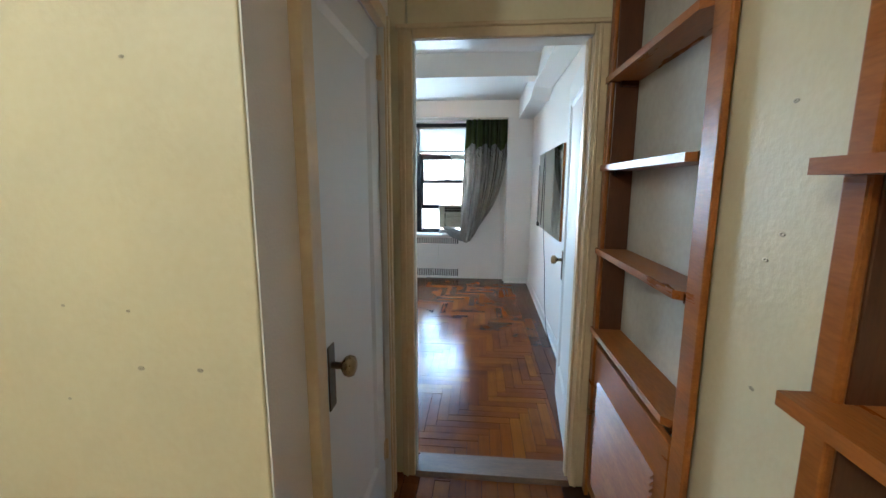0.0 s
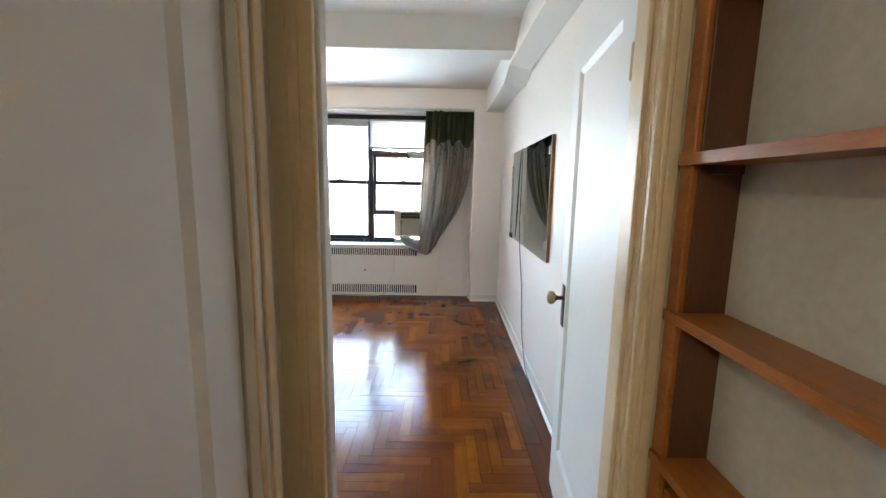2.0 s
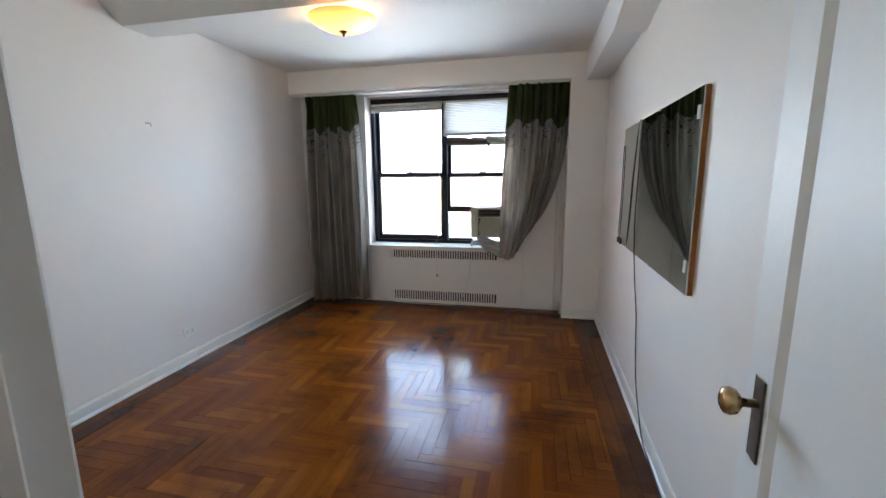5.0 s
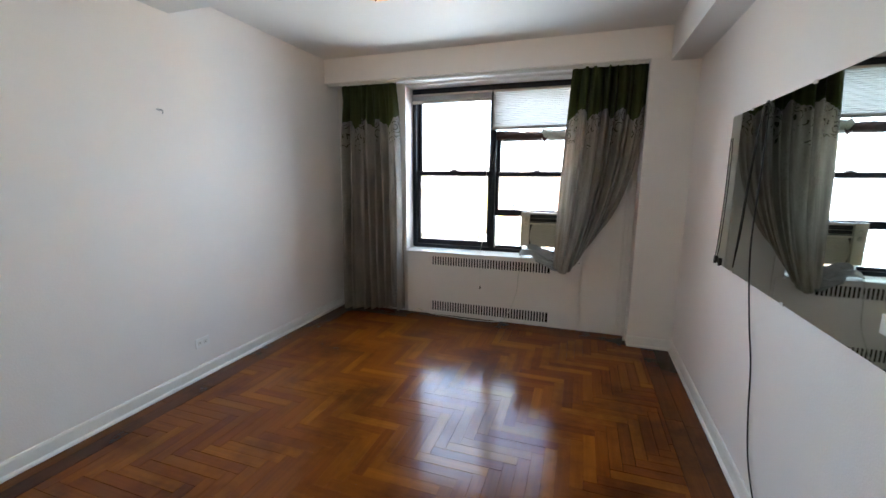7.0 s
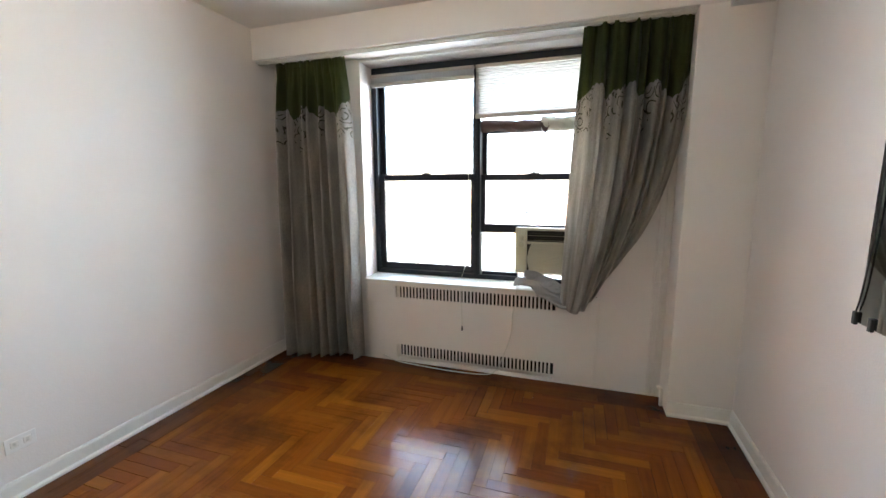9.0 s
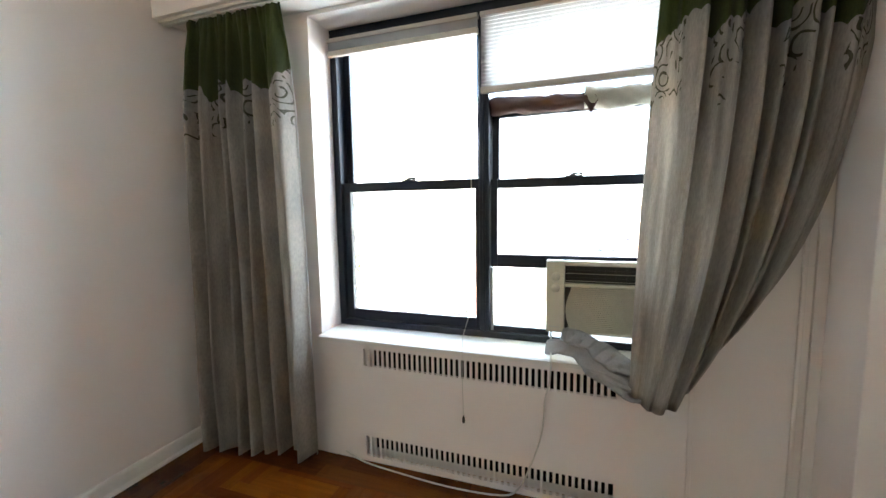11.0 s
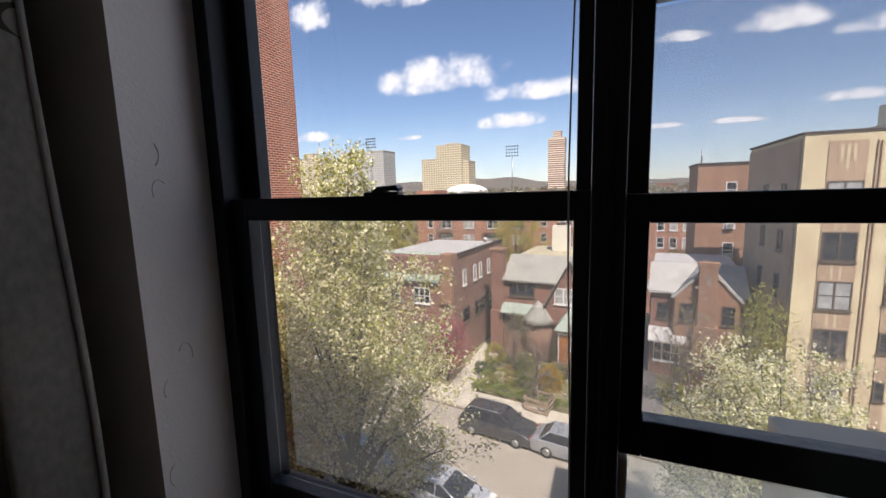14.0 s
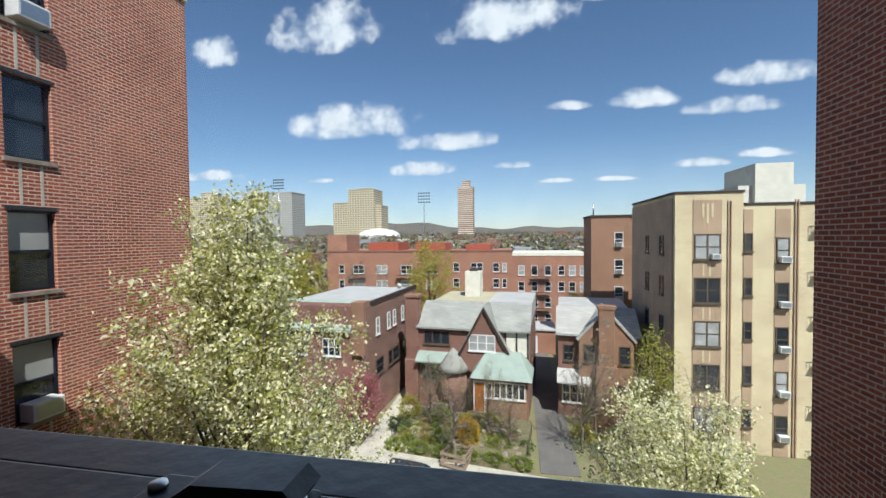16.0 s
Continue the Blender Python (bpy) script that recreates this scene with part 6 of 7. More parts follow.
part("roof", one(-1.9, -0.2, 2.9, 2.5, 5, 3.1), TARROOF, ga)


# ---- front garden ----
gd = thing("garden_bed", "raised front garden of rock and green plants", "garden", at=(-4.9, 33.6, GZ), turn=-8)
EARTH = mat("garden_earth", (0.22, 0.17, 0.10), 0.95, var=0.35, scale=2.2, fine=14, bump=0.6, tint=(0.07, 0.08, 0.03))
bm = bmesh.new()
prism(bm, [(-1.6, -0.1), (-1.5, 0.35), (0.2, 0.75), (3.6, 1.0), (3.7, -0.1)], "x", -4.4, 4.8)
part("earth", bm, EARTH, gd)
rg = random.Random(8)
for k in range(46):
    x, y = rg.uniform(-4.2, 4.6), rg.uniform(-1.3, 2.4)
    s = rg.uniform(0.12, 0.30)
    bm = bmesh.new()
    bmesh.ops.create_icosphere(bm, subdivisions=1, radius=s)
    for v_ in bm.verts:
        v_.co = v_.co * rg.uniform(0.75, 1.2)
        v_.co.z *= 0.6
    bmesh.ops.translate(bm, verts=bm.verts[:], vec=(x, y, 0.45 + 0.16 * (y + 1.3)))
    part("rock", bm, STONE, gd)


def shrub(label, at, rx, ry, rz, n, mats, weights, size, seed, cat="shrub"):
    t = thing("shrub", label, cat, "garden shrubs", at=at, turn=-8)
    g = np.random.default_rng(seed)
    d = g.normal(size=(n, 3))
    d /= np.linalg.norm(d, axis=1)[:, None]
    lump = 0.78 + 0.22 * np.sin(d[:, 0] * 5 + seed) * np.sin(d[:, 1] * 6 + seed) + g.normal(size=n) * 0.07
    p = d * (lump * g.uniform(0.55, 1.0, n) ** 0.4)[:, None] * np.array([rx, ry, rz])
    p[:, 2] = np.abs(p[:, 2] + rz * 0.45)
    quads("foliage", p, g.uniform(0.6, 1.3, n) * size, mats, weights, t, seed)
    bm = bmesh.new()
    for k in range(5):
        a = k * 1.26
        tube(bm, [(0, 0, -0.4), (0.3 * rx * math.cos(a), 0.3 * ry * math.sin(a), 0.4 * rz), (0.7 * rx * math.cos(a), 0.7 * ry * math.sin(a), 1.0 * rz)], 0.03, 5, 0.3)
    part("stems", bm, BARK, t)
    return t


for k in range(6):
    shrub("clipped green hedge clump along the pavement", (-9.0 + k * 1.7, 32.75 - k * 0.24 + (0 if k < 3 else 0.1), GZ + 0.25), 0.95, 0.5, 0.5, 1500, [HEDGEG, SPRING], [0.6, 0.4], 0.10, 40 + k, "hedge")
shrub("bright yellow forsythia bush", (-4.1, 33.6, GZ + 0.5), 1.0, 0.9, 1.45, 2600, [FORS, SPRING], [0.85, 0.15], 0.11, 51)
shrub("light green rounded shrub by the steps", (-9.0, 36.6, GZ + 0.6), 1.05, 0.95, 1.4, 2200, [YELLOWG, SPRING], [0.6, 0.4], 0.11, 52)
shrub("dark green shrub by the driveway", (-9.8, 35.4, GZ + 0.3), 0.7, 0.6, 0.7, 1000, [DEEPG], [1.0], 0.10, 53)
shrub("green shrub before the house", (-6.2, 35.3, GZ + 0.7), 1.0, 0.9, 1.3, 1900, [DEEPG, SPRING], [0.5, 0.5], 0.11, 54)
shrub("white flowering bush in the garden", (-8.0, 34.2, GZ + 0.6), 0.5, 0.4, 0.35, 500, [BLOSSOM, SPRING], [0.7, 0.3], 0.10, 55)
shrub("low green ground cover in the garden", (-2.0, 33.3, GZ + 0.5), 1.3, 0.7, 0.5, 1200, [HEDGEG, YELLOWG], [0.7, 0.3], 0.10, 56)
shrub("reddish brown bush by the driveway", (3.9, 36.0, GZ), 0.9, 1.1, 1.0, 1200, [SPRING, FORS], [0.7, 0.3], 0.11, 57)
for k in range(58):
    gx, gy = rg.uniform(-9.0, 0.0), rg.uniform(32.9, 37.0)
    shrub("mixed green perennials in the rock garden", (gx, gy, GZ + 0.45 + 0.1 * (gy - 33)), rg.uniform(0.35, 0.7), rg.uniform(0.35, 0.6), rg.uniform(0.25, 0.55), 420,
          [[HEDGEG, SPRING], [SPRING, YELLOWG], [DEEPG, HEDGEG], [SPRING, PINKL]][k % 4], [0.7, 0.3], 0.10, 70 + k)
for k in range(8):
    shrub("scrubby budding bush beside the drive", (3.6 + rg.uniform(0, 2.6), 32.6 + k * 0.9, GZ), rg.uniform(0.5, 0.9), rg.uniform(0.5, 0.9), rg.uniform(0.5, 1.1), 600,
          [[SPRING, FORS], [HEDGEG, SPRING], [PINKL, SPRING]][k % 3], [0.6, 0.4], 0.10, 90 + k)
GUARDW = mat("weathered_board", (0.36, 0.27, 0.19), 0.85, var=0.2, scale=4, fine=30, bump=0.2)
be = thing("tree_guard", "weathered wooden slat guard round a street tree", "tree guard", at=(-4.55, 31.35, GZ + 0.145), turn=-12)
for x in (-0.75, 0.65):
    for y in (-0.6, 0.6):
        part("post", one(x, y, 0, x + 0.10, y + 0.10, 1.05, bevel=0.01), GUARDW, be)
for k, z in enumerate((0.14, 0.48, 0.82)):
    for y in (-0.64, 0.70):
        bm = bmesh.new()
        box(bm, -0.88, y, -0.09, 0.88, y + 0.04, 0.09, bevel=0.008)
        bmesh.ops.rotate(bm, verts=bm.verts[:], cent=(0, y, 0), matrix=Matrix.Rotation((0.05, -0.10, 0.04)[k], 3, "Y"))
        bmesh.ops.translate(bm, verts=bm.verts[:], vec=(0, 0, z + 0.06))
        part("board", bm, GUARDW, be)
    for x in (-0.79, 0.75):
        part("board", one(x, -0.6, z, x + 0.04, 0.7, z + 0.17, bevel=0.008), GUARDW, be)
sr = thing("garden_steps", "curved stone garden steps with iron rail", "steps", at=(-7.2, 36.4, GZ + 0.3), turn=-8)
for k in range(6):
    part("step", one(-0.6, 0.33 * k, 0, 0.7, 0.33 * k + 0.32, 0.14 * (k + 1), bevel=0.015), STONE, sr)
fe = thing("railing", "low black iron railing along the driveway", "railing", at=(-9.5, 33.4, GZ + 0.2), turn=-4)
for k in range(14):
    part("post", one(-0.015, 0.25 * k, 0, 0.015, 0.25 * k + 0.03, 0.9), BTRIM, fe)
part("rail", one(-0.02, 0, 0.86, 0.02, 3.3, 0.9), BTRIM, fe)


# ---- parked cars ----
def car(label, at, turn, paint, suv=False, length=4.6):
    t = thing("car", label, "car", "parked cars", at=at, turn=turn)
    L_, hw = length / 2, 0.91
    roof = 1.66 if suv else 1.43
    belt = 1.05 if suv else 0.95
    low = 0.26
    if suv:
        lower = [(-L_, 0.55), (-L_ + 0.05, 1.0), (-L_ + 0.25, belt), (L_ - 1.25, belt), (L_ - 0.35, 0.90), (L_ - 0.04, 0.74), (L_, 0.48), (L_ - 0.10, low), (-L_ + 0.12, low)]
        green = [(-L_ + 0.16, belt - 0.02), (-L_ + 0.42, roof - 0.12), (-L_ + 0.85, roof - 0.02), (0.25, roof), (0.62, roof - 0.06), (L_ - 1.05, belt - 0.02)]
    else:
        lower = [(-L_, 0.52), (-L_ + 0.04, 0.88), (-L_ + 0.30, belt + 0.02), (L_ - 1.30, belt), (L_ - 0.40, 0.80), (L_ - 0.05, 0.62), (L_, 0.42), (L_ - 0.10, low - 0.03), (-L_ + 0.12, low - 0.03)]
        green = [(-L_ + 0.42, belt), (-L_ + 1.05, roof - 0.06), (-0.35, roof), (0.30, roof - 0.03), (L_ - 1.12, belt - 0.02)]
    bm = bmesh.new()
    prism(bm, lower, "y", -hw, hw)
    bmesh.ops.bevel(bm, geom=bm.edges[:], offset=0.07, segments=2, affect="EDGES", profile=0.6)
    for f in bm.faces:
        f.smooth = True
    part("body", bm, paint, t)
    bm = bmesh.new()
    prism(bm, green, "y", -hw + 0.08, hw - 0.08)
    for v_ in bm.verts:
        if v_.co.z > belt + 0.1:
            v_.co.y *= 0.80
    bmesh.ops.bevel(bm, geom=bm.edges[:], offset=0.05, segments=2, affect="EDGES", profile=0.6)
    part("windows", bm, WINGL, t, "dark glass cabin")
    bm = bmesh.new()
    x0, x1 = (-L_ + 0.62, 0.45) if suv else (-L_ + 1.02, 0.22)
    box(bm, x0, -0.66, roof - 0.045, x1, 0.66, roof + 0.015, bevel=0.025)
    part("roof", bm, paint, t)
    for sg in (-1, 1):
        bm = bmesh.new()
        for xa, xb in (((x1 - 0.02, roof - 0.02), (L_ - 1.10, belt)), ((x0 + 0.02, roof - 0.02), (-L_ + (0.22 if suv else 0.46), belt)), ((-0.15, roof - 0.02), (-0.12, belt))):
            tube(bm, [(xa[0], sg * 0.66, xa[1]), (xb[0], sg * 0.83, xb[1])], 0.035, 6)
        part("pillars", bm, paint, t)
        bm = bmesh.new()
        box(bm, L_ - 1.35, sg * 0.90, belt + 0.02, L_ - 1.18, sg * 1.08, belt + 0.14, bevel=0.03)
        part("wing_mirror", bm, paint, t)
        bm = bmesh.new()
        box(bm, L_ - 0.32, sg * 0.52, 0.62, L_ - 0.03, sg * 0.86, 0.76, bevel=0.03)
        part("headlight", bm, WTRIM, t)
        bm = bmesh.new()
        box(bm, -L_ - 0.01, sg * 0.55, 0.75, -L_ + 0.22, sg * 0.88, 0.90, bevel=0.03)
        part("tail_light", bm, bpy.data.materials["red_roof_paint"], t)
        if suv:
            bm = bmesh.new()
            tube(bm, [(x0 + 0.1, sg * 0.60, roof + 0.02), (x0 + 0.2, sg * 0.60, roof + 0.07), (x1 - 0.2, sg * 0.60, roof + 0.07), (x1 - 0.1, sg * 0.60, roof + 0.01)], 0.02, 6)
            part("roof_rail", bm, STEEL, t)
        for wx in (-L_ * 0.60, L_ * 0.62):
            bm = bmesh.new()
            lathe(bm, [(0.20, -0.10), (0.31, -0.11), (0.34, -0.07), (0.34, 0.07), (0.31, 0.11), (0.20, 0.10)], (wx, sg * 0.82, 0.34), axis="y", n=22)
            w_ = part("wheel", bm, CORD, t)
            bm = bmesh.new()
            lathe(bm, [(0.21, -0.02), (0.21, 0.02)], (wx, sg * 0.925, 0.34), axis="y", n=18)
            for q in range(5):
                a = q * 1.2566
                box(bm, wx + 0.10 * math.cos(a) - 0.03, sg * 0.94 - 0.01, 0.34 + 0.10 * math.sin(a) - 0.03, wx + 0.10 * math.cos(a) + 0.03, sg * 0.94 + 0.01, 0.34 + 0.10 * math.sin(a) + 0.03)
            part("rim", bm, STEEL, w_)
    return t


def paint_mat(name, col):
    m = mat(name, col, 0.28, metal=0.4, var=0.03, scale=1, bump=0, coat=0.6)
    return m


car("dark grey sport utility car with roof rails, parked at the kerb", (-6.45, 27.95, GZ), -8, paint_mat("graphite_paint", (0.06, 0.06, 0.065)), True)
car("silver grey sedan parked at the kerb", (-1.85, 27.30, GZ), -8, paint_mat("silver_paint", (0.36, 0.37, 0.39)), False, 4.75)
car("pale blue sedan parked under the blossom tree", (-12.6, 22.6, GZ), -8, paint_mat("pale_blue_paint", (0.32, 0.42, 0.52)), False, 4.6)
car("white sedan parked under the blossom tree", (-7.3, 21.6, GZ), -8, paint_mat("white_car_paint", (0.55, 0.57, 0.60)), False, 4.6)
car("blue-grey sedan parked on the near side", (4.6, 20.4, GZ), -8, paint_mat("blue_grey_paint", (0.16, 0.20, 0.28)), False, 4.6)

# ---- trees ----
pear = lambda h: 4.9 * (1 - h) ** 0.6 * min(1, 0.42 + h * 2.6) + 0.25
tree("tall white blossoming pear tree with young green leaves", (-7.6, 15.2, GZ), 15.8, 3.6, pear, 64, [BLOSSOM, SPRING], [0.58, 0.42], 66000, 0.105, 21, 0.19, clump=0.16, twigs=13, twig_r=0.009, thin=0.38)
round_ = lambda h: 3.1 * math.sqrt(max(0.02, 1 - (2 * h - 0.9) ** 2 / 1.3))
tree("white blossoming pear tree at the kerb", (3.8, 18.9, GZ), 10.0, 3.0, round_, 50, [BLOSSOM, SPRING], [0.74, 0.26], 34000, 0.102, 22, 0.15, clump=0.15, twigs=10, twig_r=0.009)
oval = lambda h: 1.9 * math.sqrt(max(0.02, 1 - (2 * h - 0.9) ** 2 / 1.25))
tree("narrow green street tree beside the cream building", (8.0, 34.2, GZ), 8.4, 1.6, lambda h: 1.6 * math.sqrt(max(0.02, 1 - (2 * h - 0.9) ** 2 / 1.25)), 26, [SPRING, YELLOWG], [0.7, 0.3], 5000, 0.13, 23, 0.12)
tree("pink blossoming cherry tree by the brick house", (-12.0, 33.6, GZ), 5.4, 1.3, oval, 22, [PINKL, DEEPG], [0.85, 0.15], 5000, 0.12, 24, 0.10)
tree("yellow-green budding tree behind the houses", (-12.8, 62, GZ), 14.2, 2.0, lambda h: 4.2 * math.sqrt(max(0.02, 1 - (2 * h - 0.9) ** 2 / 1.25)), 34, [YELLOWG, SPRING], [0.8, 0.2], 9500, 0.22, 25, 0.16, clump=0.4)
tree("yellow-green budding tree behind the houses", (-33.5, 64, GZ), 13.2, 2.0, lambda h: 4.0 * math.sqrt(max(0.02, 1 - (2 * h - 0.9) ** 2 / 1.25)), 30, [YELLOWG, SPRING], [0.85, 0.15], 8000, 0.24, 26, 0.16, clump=0.4)
tree("small green tree behind the garage", (7.0, 62, GZ), 8.0, 2.0, oval, 20, [SPRING, YELLOWG], [0.5, 0.5], 2500, 0.2, 27, 0.12)
for x, y, h, s in ((-4.55, 31.4, 7.2, 43), (-6.9, 35.4, 6.2, 31), (-2.6, 34.6, 6.0, 32), (-1.3, 33.4, 5.2, 37), (3.6, 34.4, 7.4, 33), (4.9, 36.6, 7.8, 39), (6.3, 31.6, 7.4, 34), (9.0, 29.8, 8.2, 35), (-19.5, 60.0, 11.5, 40), (-23.5, 60.5, 12.0, 41)):
    tree("bare spring tree with fine grey twigs", (x, y, GZ), h, h * 0.24, lambda q, h=h: h * 0.27 * math.sqrt(max(0.05, 1 - (2 * q - 0.9) ** 2 / 1.2)), 26, [SPRING], [1.0], 500, 0.08, s, 0.085, PALEBARK, twigs=16, twig_r=0.009 if y < 50 else 0.022)

# ---- the city beyond ----
def tower_mat(name, wall, dark, cw, ch_, ms):
    m = brick_mat(name, dark, tuple(c * 1.6 for c in dark), wall, course=ch_, length=cw, msize=ms)
    for n in m.node_tree.nodes:
        if n.type == "TEX_BRICK":
            n.offset = 0.0
        if n.type == "BUMP":
            n.inputs["Strength"].default_value = 0.1
    return m


TOWERT = tower_mat("tan_tower_windows", (0.56, 0.48, 0.32), (0.16, 0.14, 0.11), 4.2, 3.4, 0.75)
TOWERB = tower_mat("brown_tower_windows", (0.20, 0.105, 0.07), (0.50, 0.44, 0.36), 30.0, 2.9, 0.95)
TOWERG = tower_mat("grey_tower_windows", (0.42, 0.40, 0.35), (0.12, 0.13, 0.15), 4.5, 2.9, 0.9)


def tower(label, parts_, mate):
    t = thing("tower", label, "tower", "distant towers")
    for x0, x1, y0, y1, z1 in parts_:
        part("block", one(x0, y0, -60, x1, y1, z1), mate, t)
        part("roof", one(x0 - 0.5, y0 - 0.5, z1, x1 + 0.5, y1 + 0.5, z1 + 1.2), CONC, t)
    return t


tower("distant tan stepped apartment tower", [(-285, -257, 606, 640, 57), (-257, -215, 600, 640, 76.5), (-215, -206, 606, 640, 52), (-245, -225, 612, 630, 80)], TOWERT)
tower("distant slim brown tower with balconies", [(-86, -63.7, 600, 622, 75), (-80, -69, 604, 618, 84.5)], TOWERB)
tower("distant cream apartment slab", [(-570, -480, 600, 640, 71), (-520, -500, 605, 620, 80)], TOWERT)
tower("distant grey apartment slab", [(-480, -462, 600, 640, 63), (-462, -440, 620, 640, 55)], TOWERG)
tower("distant pale apartment slab", [(-440, -352, 600, 640, 76)], TOWERG)
dm = thing("stadium_dome", "white inflated dome far off", "dome", at=(-208, 600, 4))
bm = bmesh.new()
bmesh.ops.create_uvsphere(bm, u_segments=24, v_segments=10, radius=1.0, matrix=Matrix.Diagonal((34, 20, 12.5, 1)))
for f in bm.faces:
    f.smooth = True
part("shell", bm, WTRIM, dm)
for x, z in ((-375, 94), (-137, 66)):
    fl = thing("floodlight_mast", "tall stadium floodlight mast", "floodlight", "stadium floodlights", at=(x, 600, -10))
    bm = bmesh.new()
    tube(bm, [(0, 0, 0), (0, 0, z)], 0.9, 6)
    part("mast", bm, STEEL, fl)
    bm = bmesh.new()
    for a in range(5):
        for b_ in range(4):
            box(bm, -8 + a * 4 - 1.0, -1, z - 2 + b_ * 4.5, -8 + a * 4 + 1.0, 1, z - 0.2 + b_ * 4.5)
    part("lamp_bank", bm, BTRIM, fl)
bm = bmesh.new()
prof = [(-2600, 30), (-1500, 34), (-900, 34), (-620, 32), (-420, 32), (-300, 34), (-120, 26), (60, 20), (300, 18), (700, 24), (1300, 20), (2600, 22)]
up, lo, nr = [], [], []
for k in range(len(prof) - 1):
    for q in range(8):
        x = prof[k][0] + (prof[k + 1][0] - prof[k][0]) * q / 8
        z = prof[k][1] + (prof[k + 1][1] - prof[k][1]) * q / 8 + 3.5 * math.sin(x * 0.021) + 2.5 * math.sin(x * 0.057)
        up.append(bm.verts.new((x, 900 + 60 * math.sin(x * 0.004), z)))
        lo.append(bm.verts.new((x, 900 + 200, -60)))
        nr.append(bm.verts.new((x, 560, -30)))
for k in range(len(up) - 1):
    bm.faces.new((nr[k], nr[k + 1], up[k + 1], up[k]))
    bm.faces.new((up[k], up[k + 1], lo[k + 1], lo[k]))
HILL = mat("hazy_spring_hillside", (0.15, 0.125, 0.10), 1.0, var=0.3, scale=0.02, fine=0.15, bump=0.0, tint=(0.09, 0.085, 0.07))
structure("hills", bm, HILL, "low hazy hillside under bare woods", "hills")
rd = random.Random(17)
CITYM = [mat("city_tan", (0.42, 0.36, 0.27), 0.9, var=0.15, scale=0.1), mat("city_red", (0.30, 0.14, 0.10), 0.9, var=0.15, scale=0.1), mat("city_grey", (0.36, 0.36, 0.36), 0.9, var=0.15, scale=0.1), mat("city_white", (0.62, 0.60, 0.56), 0.9, var=0.1, scale=0.1)]
bm = bmesh.new()
for k in range(520):
    y = 100 + 640 * rd.random() ** 1.1
    x = rd.uniform(-0.85, 0.45) * y - 5
    w, d = rd.uniform(6, 16) * (0.6 + y / 500), rd.uniform(8, 18)
    zt = -10 + rd.uniform(0, 7) + max(0, (y - 180)) * 0.020 + (rd.uniform(1, 4) if rd.random() < 0.07 else 0)
    box(bm, x - w / 2, y, -40, x + w / 2, y + d, zt, mi=rd.choice([0, 1, 1, 2, 3]))
tagged(obj("distant_houses", bm, CITYM), "distant low brick and pale houses", "houses", kind="stuff")
g = np.random.default_rng(9)
n = 9000
yy = 95 + 700 * g.random(n) ** 1.2
pts = np.stack([g.uniform(-0.9, 0.5, n) * yy - 5, yy, -9 + g.uniform(0, 5, n) + np.maximum(0, yy - 180) * 0.026], 1)
wt = thing("distant_woods", "hazy bare and budding woods between houses", "woods", kind="stuff")
WOODM = [leaf_mat("far_bare_wood", (0.15, 0.12, 0.10), 0.1), leaf_mat("far_budding_wood", (0.20, 0.19, 0.07), 0.1), leaf_mat("far_green_wood", (0.09, 0.11, 0.05), 0.1)]
pts3 = np.repeat(pts, 3, axis=0) + g.normal(size=(n * 3, 3)) * np.array([2.2, 2.0, 1.2])
quads("foliage", pts3, g.uniform(1.4, 3.4, n * 3), WOODM, [0.5, 0.3, 0.2], wt, 9)

# ---- clouds: a far backdrop of sky ----
cm = bpy.data.materials.new("cumulus_clouds")
cm.use_nodes = True
nt = cm.node_tree
N, L = nt.nodes, nt.links
N.remove(N["Principled BSDF"])
geo, sep = N.new("ShaderNodeNewGeometry"), N.new("ShaderNodeSeparateXYZ")
L.new(geo.outputs["Position"], sep.inputs[0])


def mnode(op, a, b=0.0, c=None):
    n = N.new("ShaderNodeMath")
    n.operation = op
    for i, s in enumerate((a, b) if c is None else (a, b, c)):
        if isinstance(s, (int, float)):
            n.inputs[i].default_value = s
        else:
            L.new(s, n.inputs[i])
    return n.outputs[0]


nz = N.new("ShaderNodeTexNoise")
nz.inputs["Scale"].default_value, nz.inputs["Detail"].default_value, nz.inputs["Roughness"].default_value = 0.0048, 7, 0.56
L.new(geo.outputs["Position"], nz.inputs["Vector"])
warp = mnode("MULTIPLY_ADD", nz.outputs["Fac"], 3.2, -1.6)
CLOUDS = [(-1030, 730, 488, 159), (-1200, 760, 219, 121), (-420, 590, 317, 83), (-1210, 1330, 402, 222), (-100, 1290, 427, 202), (-2040, 1270, 231, 162), (700, 770, 207, 81),
          (1180, 700, 244, 74), (1330, 860, 268, 94), (-570, 420, 231, 64), (-2100, 440, 317, 56), (560, 1400, 219, 81), (1040, 400, 183, 40), (-40, 430, 134, 35), (300, 760, 146, 40), (240, 330, 134, 24), (560, 330, 170, 21), (1330, 440, 207, 35), (-1270, 380, 109, 29)]
total = None
for x, z, rx, rz in CLOUDS:
    dx = mnode("MULTIPLY", mnode("SUBTRACT", sep.outputs["X"], x), 1.0 / rx)
    dz0 = mnode("MULTIPLY", mnode("SUBTRACT", sep.outputs["Z"], z), 1.0 / rz)
    dz = mnode("MAXIMUM", dz0, mnode("MULTIPLY", dz0, -1.7))
    r2 = mnode("ADD", mnode("MULTIPLY", dx, dx), mnode("MULTIPLY", dz, dz))
    v_ = mnode("SUBTRACT", 1.0, r2)
    total = v_ if total is None else mnode("MAXIMUM", total, v_)
cov = N.new("ShaderNodeMapRange")
cov.interpolation_type = "SMOOTHSTEP"
cov.inputs["From Min"].default_value, cov.inputs["From Max"].default_value = 0.0, 1.05
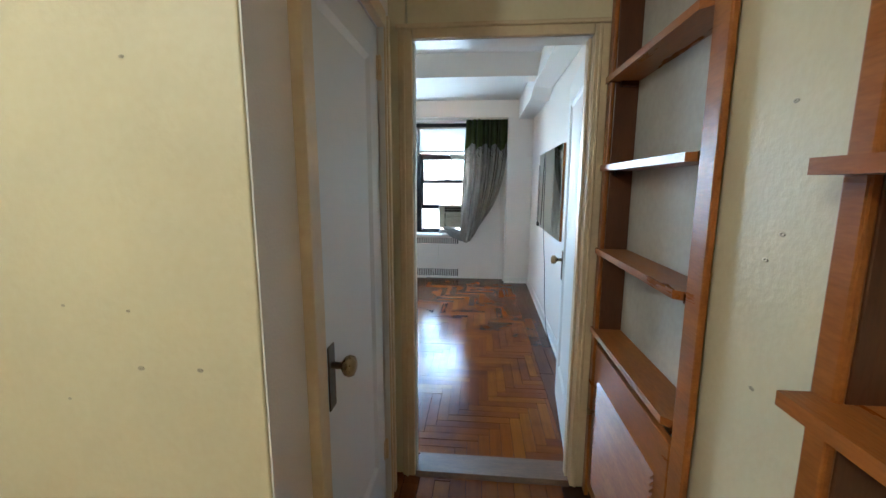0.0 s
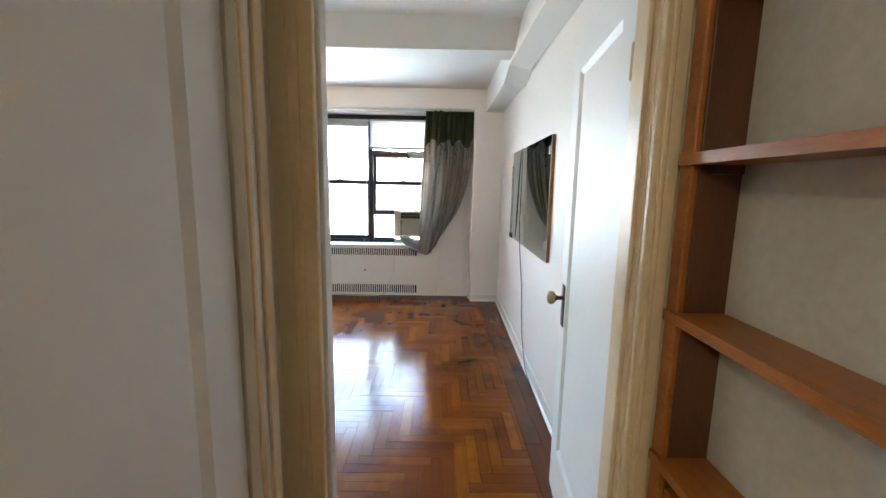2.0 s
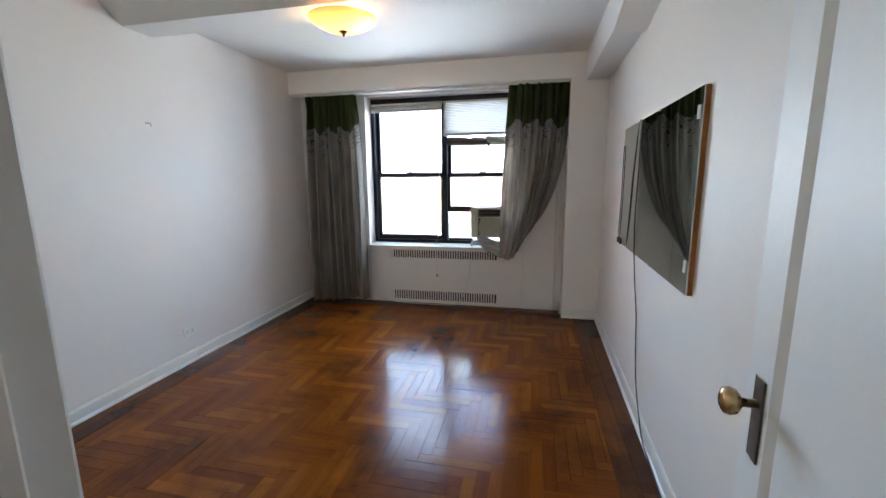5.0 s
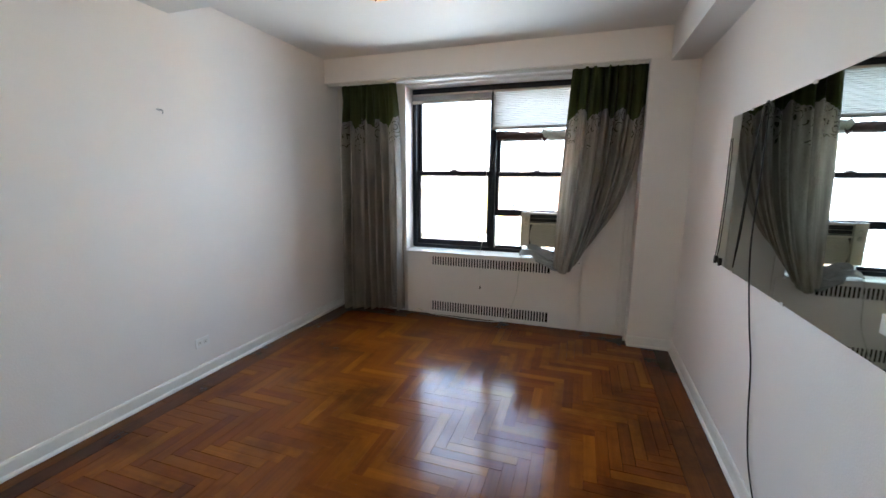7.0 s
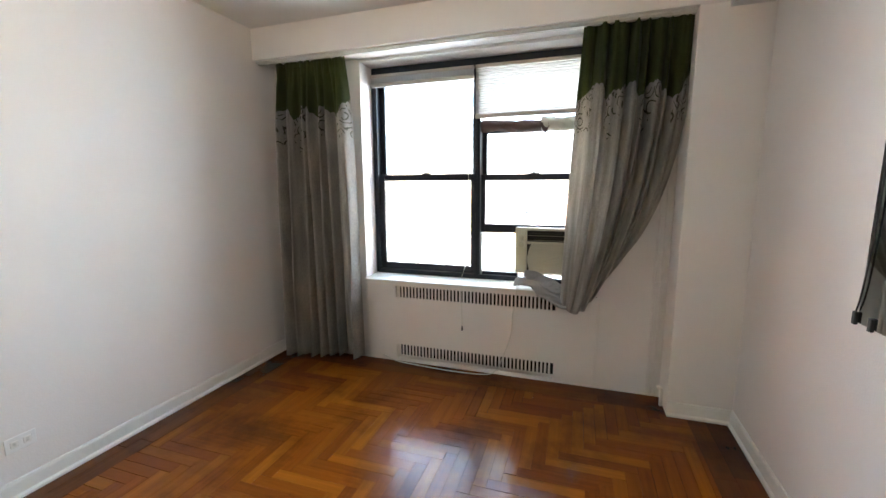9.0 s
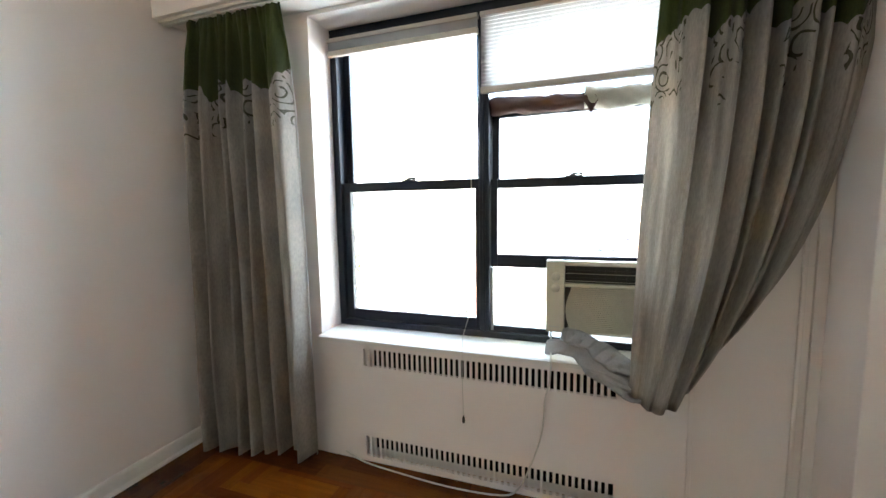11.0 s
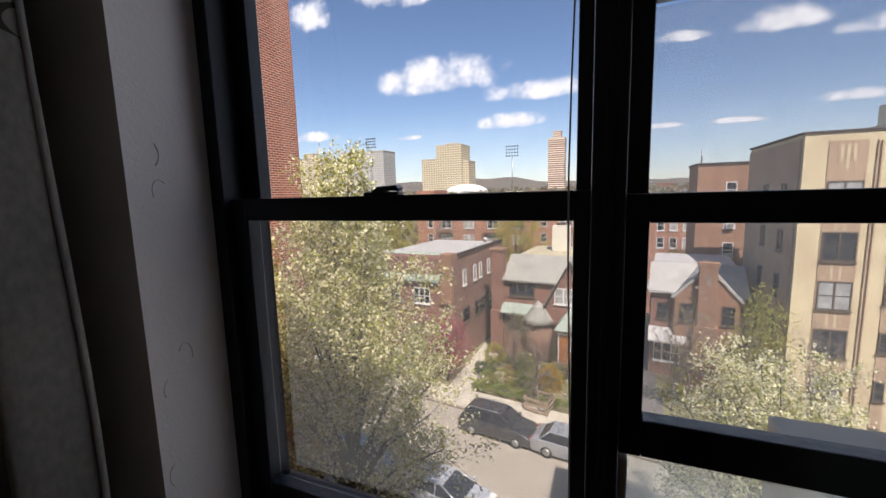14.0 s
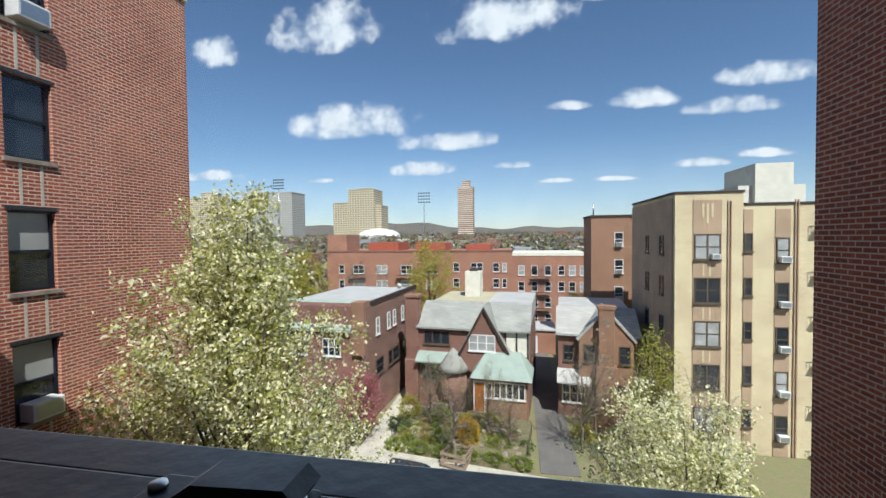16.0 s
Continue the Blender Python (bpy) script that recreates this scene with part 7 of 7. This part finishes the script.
L.new(mnode("ADD", mnode("MULTIPLY", warp, 1.15), total), cov.inputs["Value"])
gate = N.new("ShaderNodeMapRange")
gate.interpolation_type = "SMOOTHSTEP"
gate.inputs["From Min"].default_value, gate.inputs["From Max"].default_value = -1.1, -0.1
L.new(total, gate.inputs["Value"])
puffs = mnode("MULTIPLY", cov.outputs["Result"], gate.outputs["Result"])
low = N.new("ShaderNodeMapRange")
low.interpolation_type = "SMOOTHSTEP"
for key, value in (("From Min", 620.0), ("From Max", 60.0), ("To Min", 0.0), ("To Max", 0.26)):
    low.inputs[key].default_value = value
L.new(sep.outputs["Z"], low.inputs["Value"])
band = N.new("ShaderNodeTexNoise")
band.inputs["Scale"].default_value, band.inputs["Detail"].default_value = 1.0, 5
stretch = N.new("ShaderNodeMapping")
stretch.inputs["Scale"].default_value = (0.0035, 0.0035, 0.014)
L.new(geo.outputs["Position"], stretch.inputs["Vector"])
L.new(stretch.outputs[0], band.inputs["Vector"])
haze = mnode("MULTIPLY", low.outputs["Result"], mnode("MULTIPLY_ADD", band.outputs["Fac"], 0.9, 0.45))
alpha = mnode("MAXIMUM", puffs, haze)
em, tr, mx = N.new("ShaderNodeEmission"), N.new("ShaderNodeBsdfTransparent"), N.new("ShaderNodeMixShader")
shade_ = N.new("ShaderNodeValToRGB")
shade_.color_ramp.elements[0].color, shade_.color_ramp.elements[1].color = (0.50, 0.57, 0.67, 1), (0.88, 0.89, 0.90, 1)
shade_.color_ramp.elements[0].position, shade_.color_ramp.elements[1].position = 0.25, 0.6
L.new(nz.outputs["Fac"], shade_.inputs["Fac"])
L.new(shade_.outputs["Color"], em.inputs["Color"])
em.inputs["Strength"].default_value = 0.72
L.new(alpha, mx.inputs["Fac"])
L.new(tr.outputs[0], mx.inputs[1])
L.new(em.outputs[0], mx.inputs[2])
L.new(mx.outputs[0], N["Material Output"].inputs["Surface"])
bm = bmesh.new()
bm.faces.new([bm.verts.new(p) for p in ((-3800, 2500, -100), (3800, 2500, -100), (3800, 2500, 2600), (-3800, 2500, 2600))])
ob = structure("backdrop", bm, cm, "white cumulus clouds in a blue spring sky", "sky")
ob.visible_shadow = False
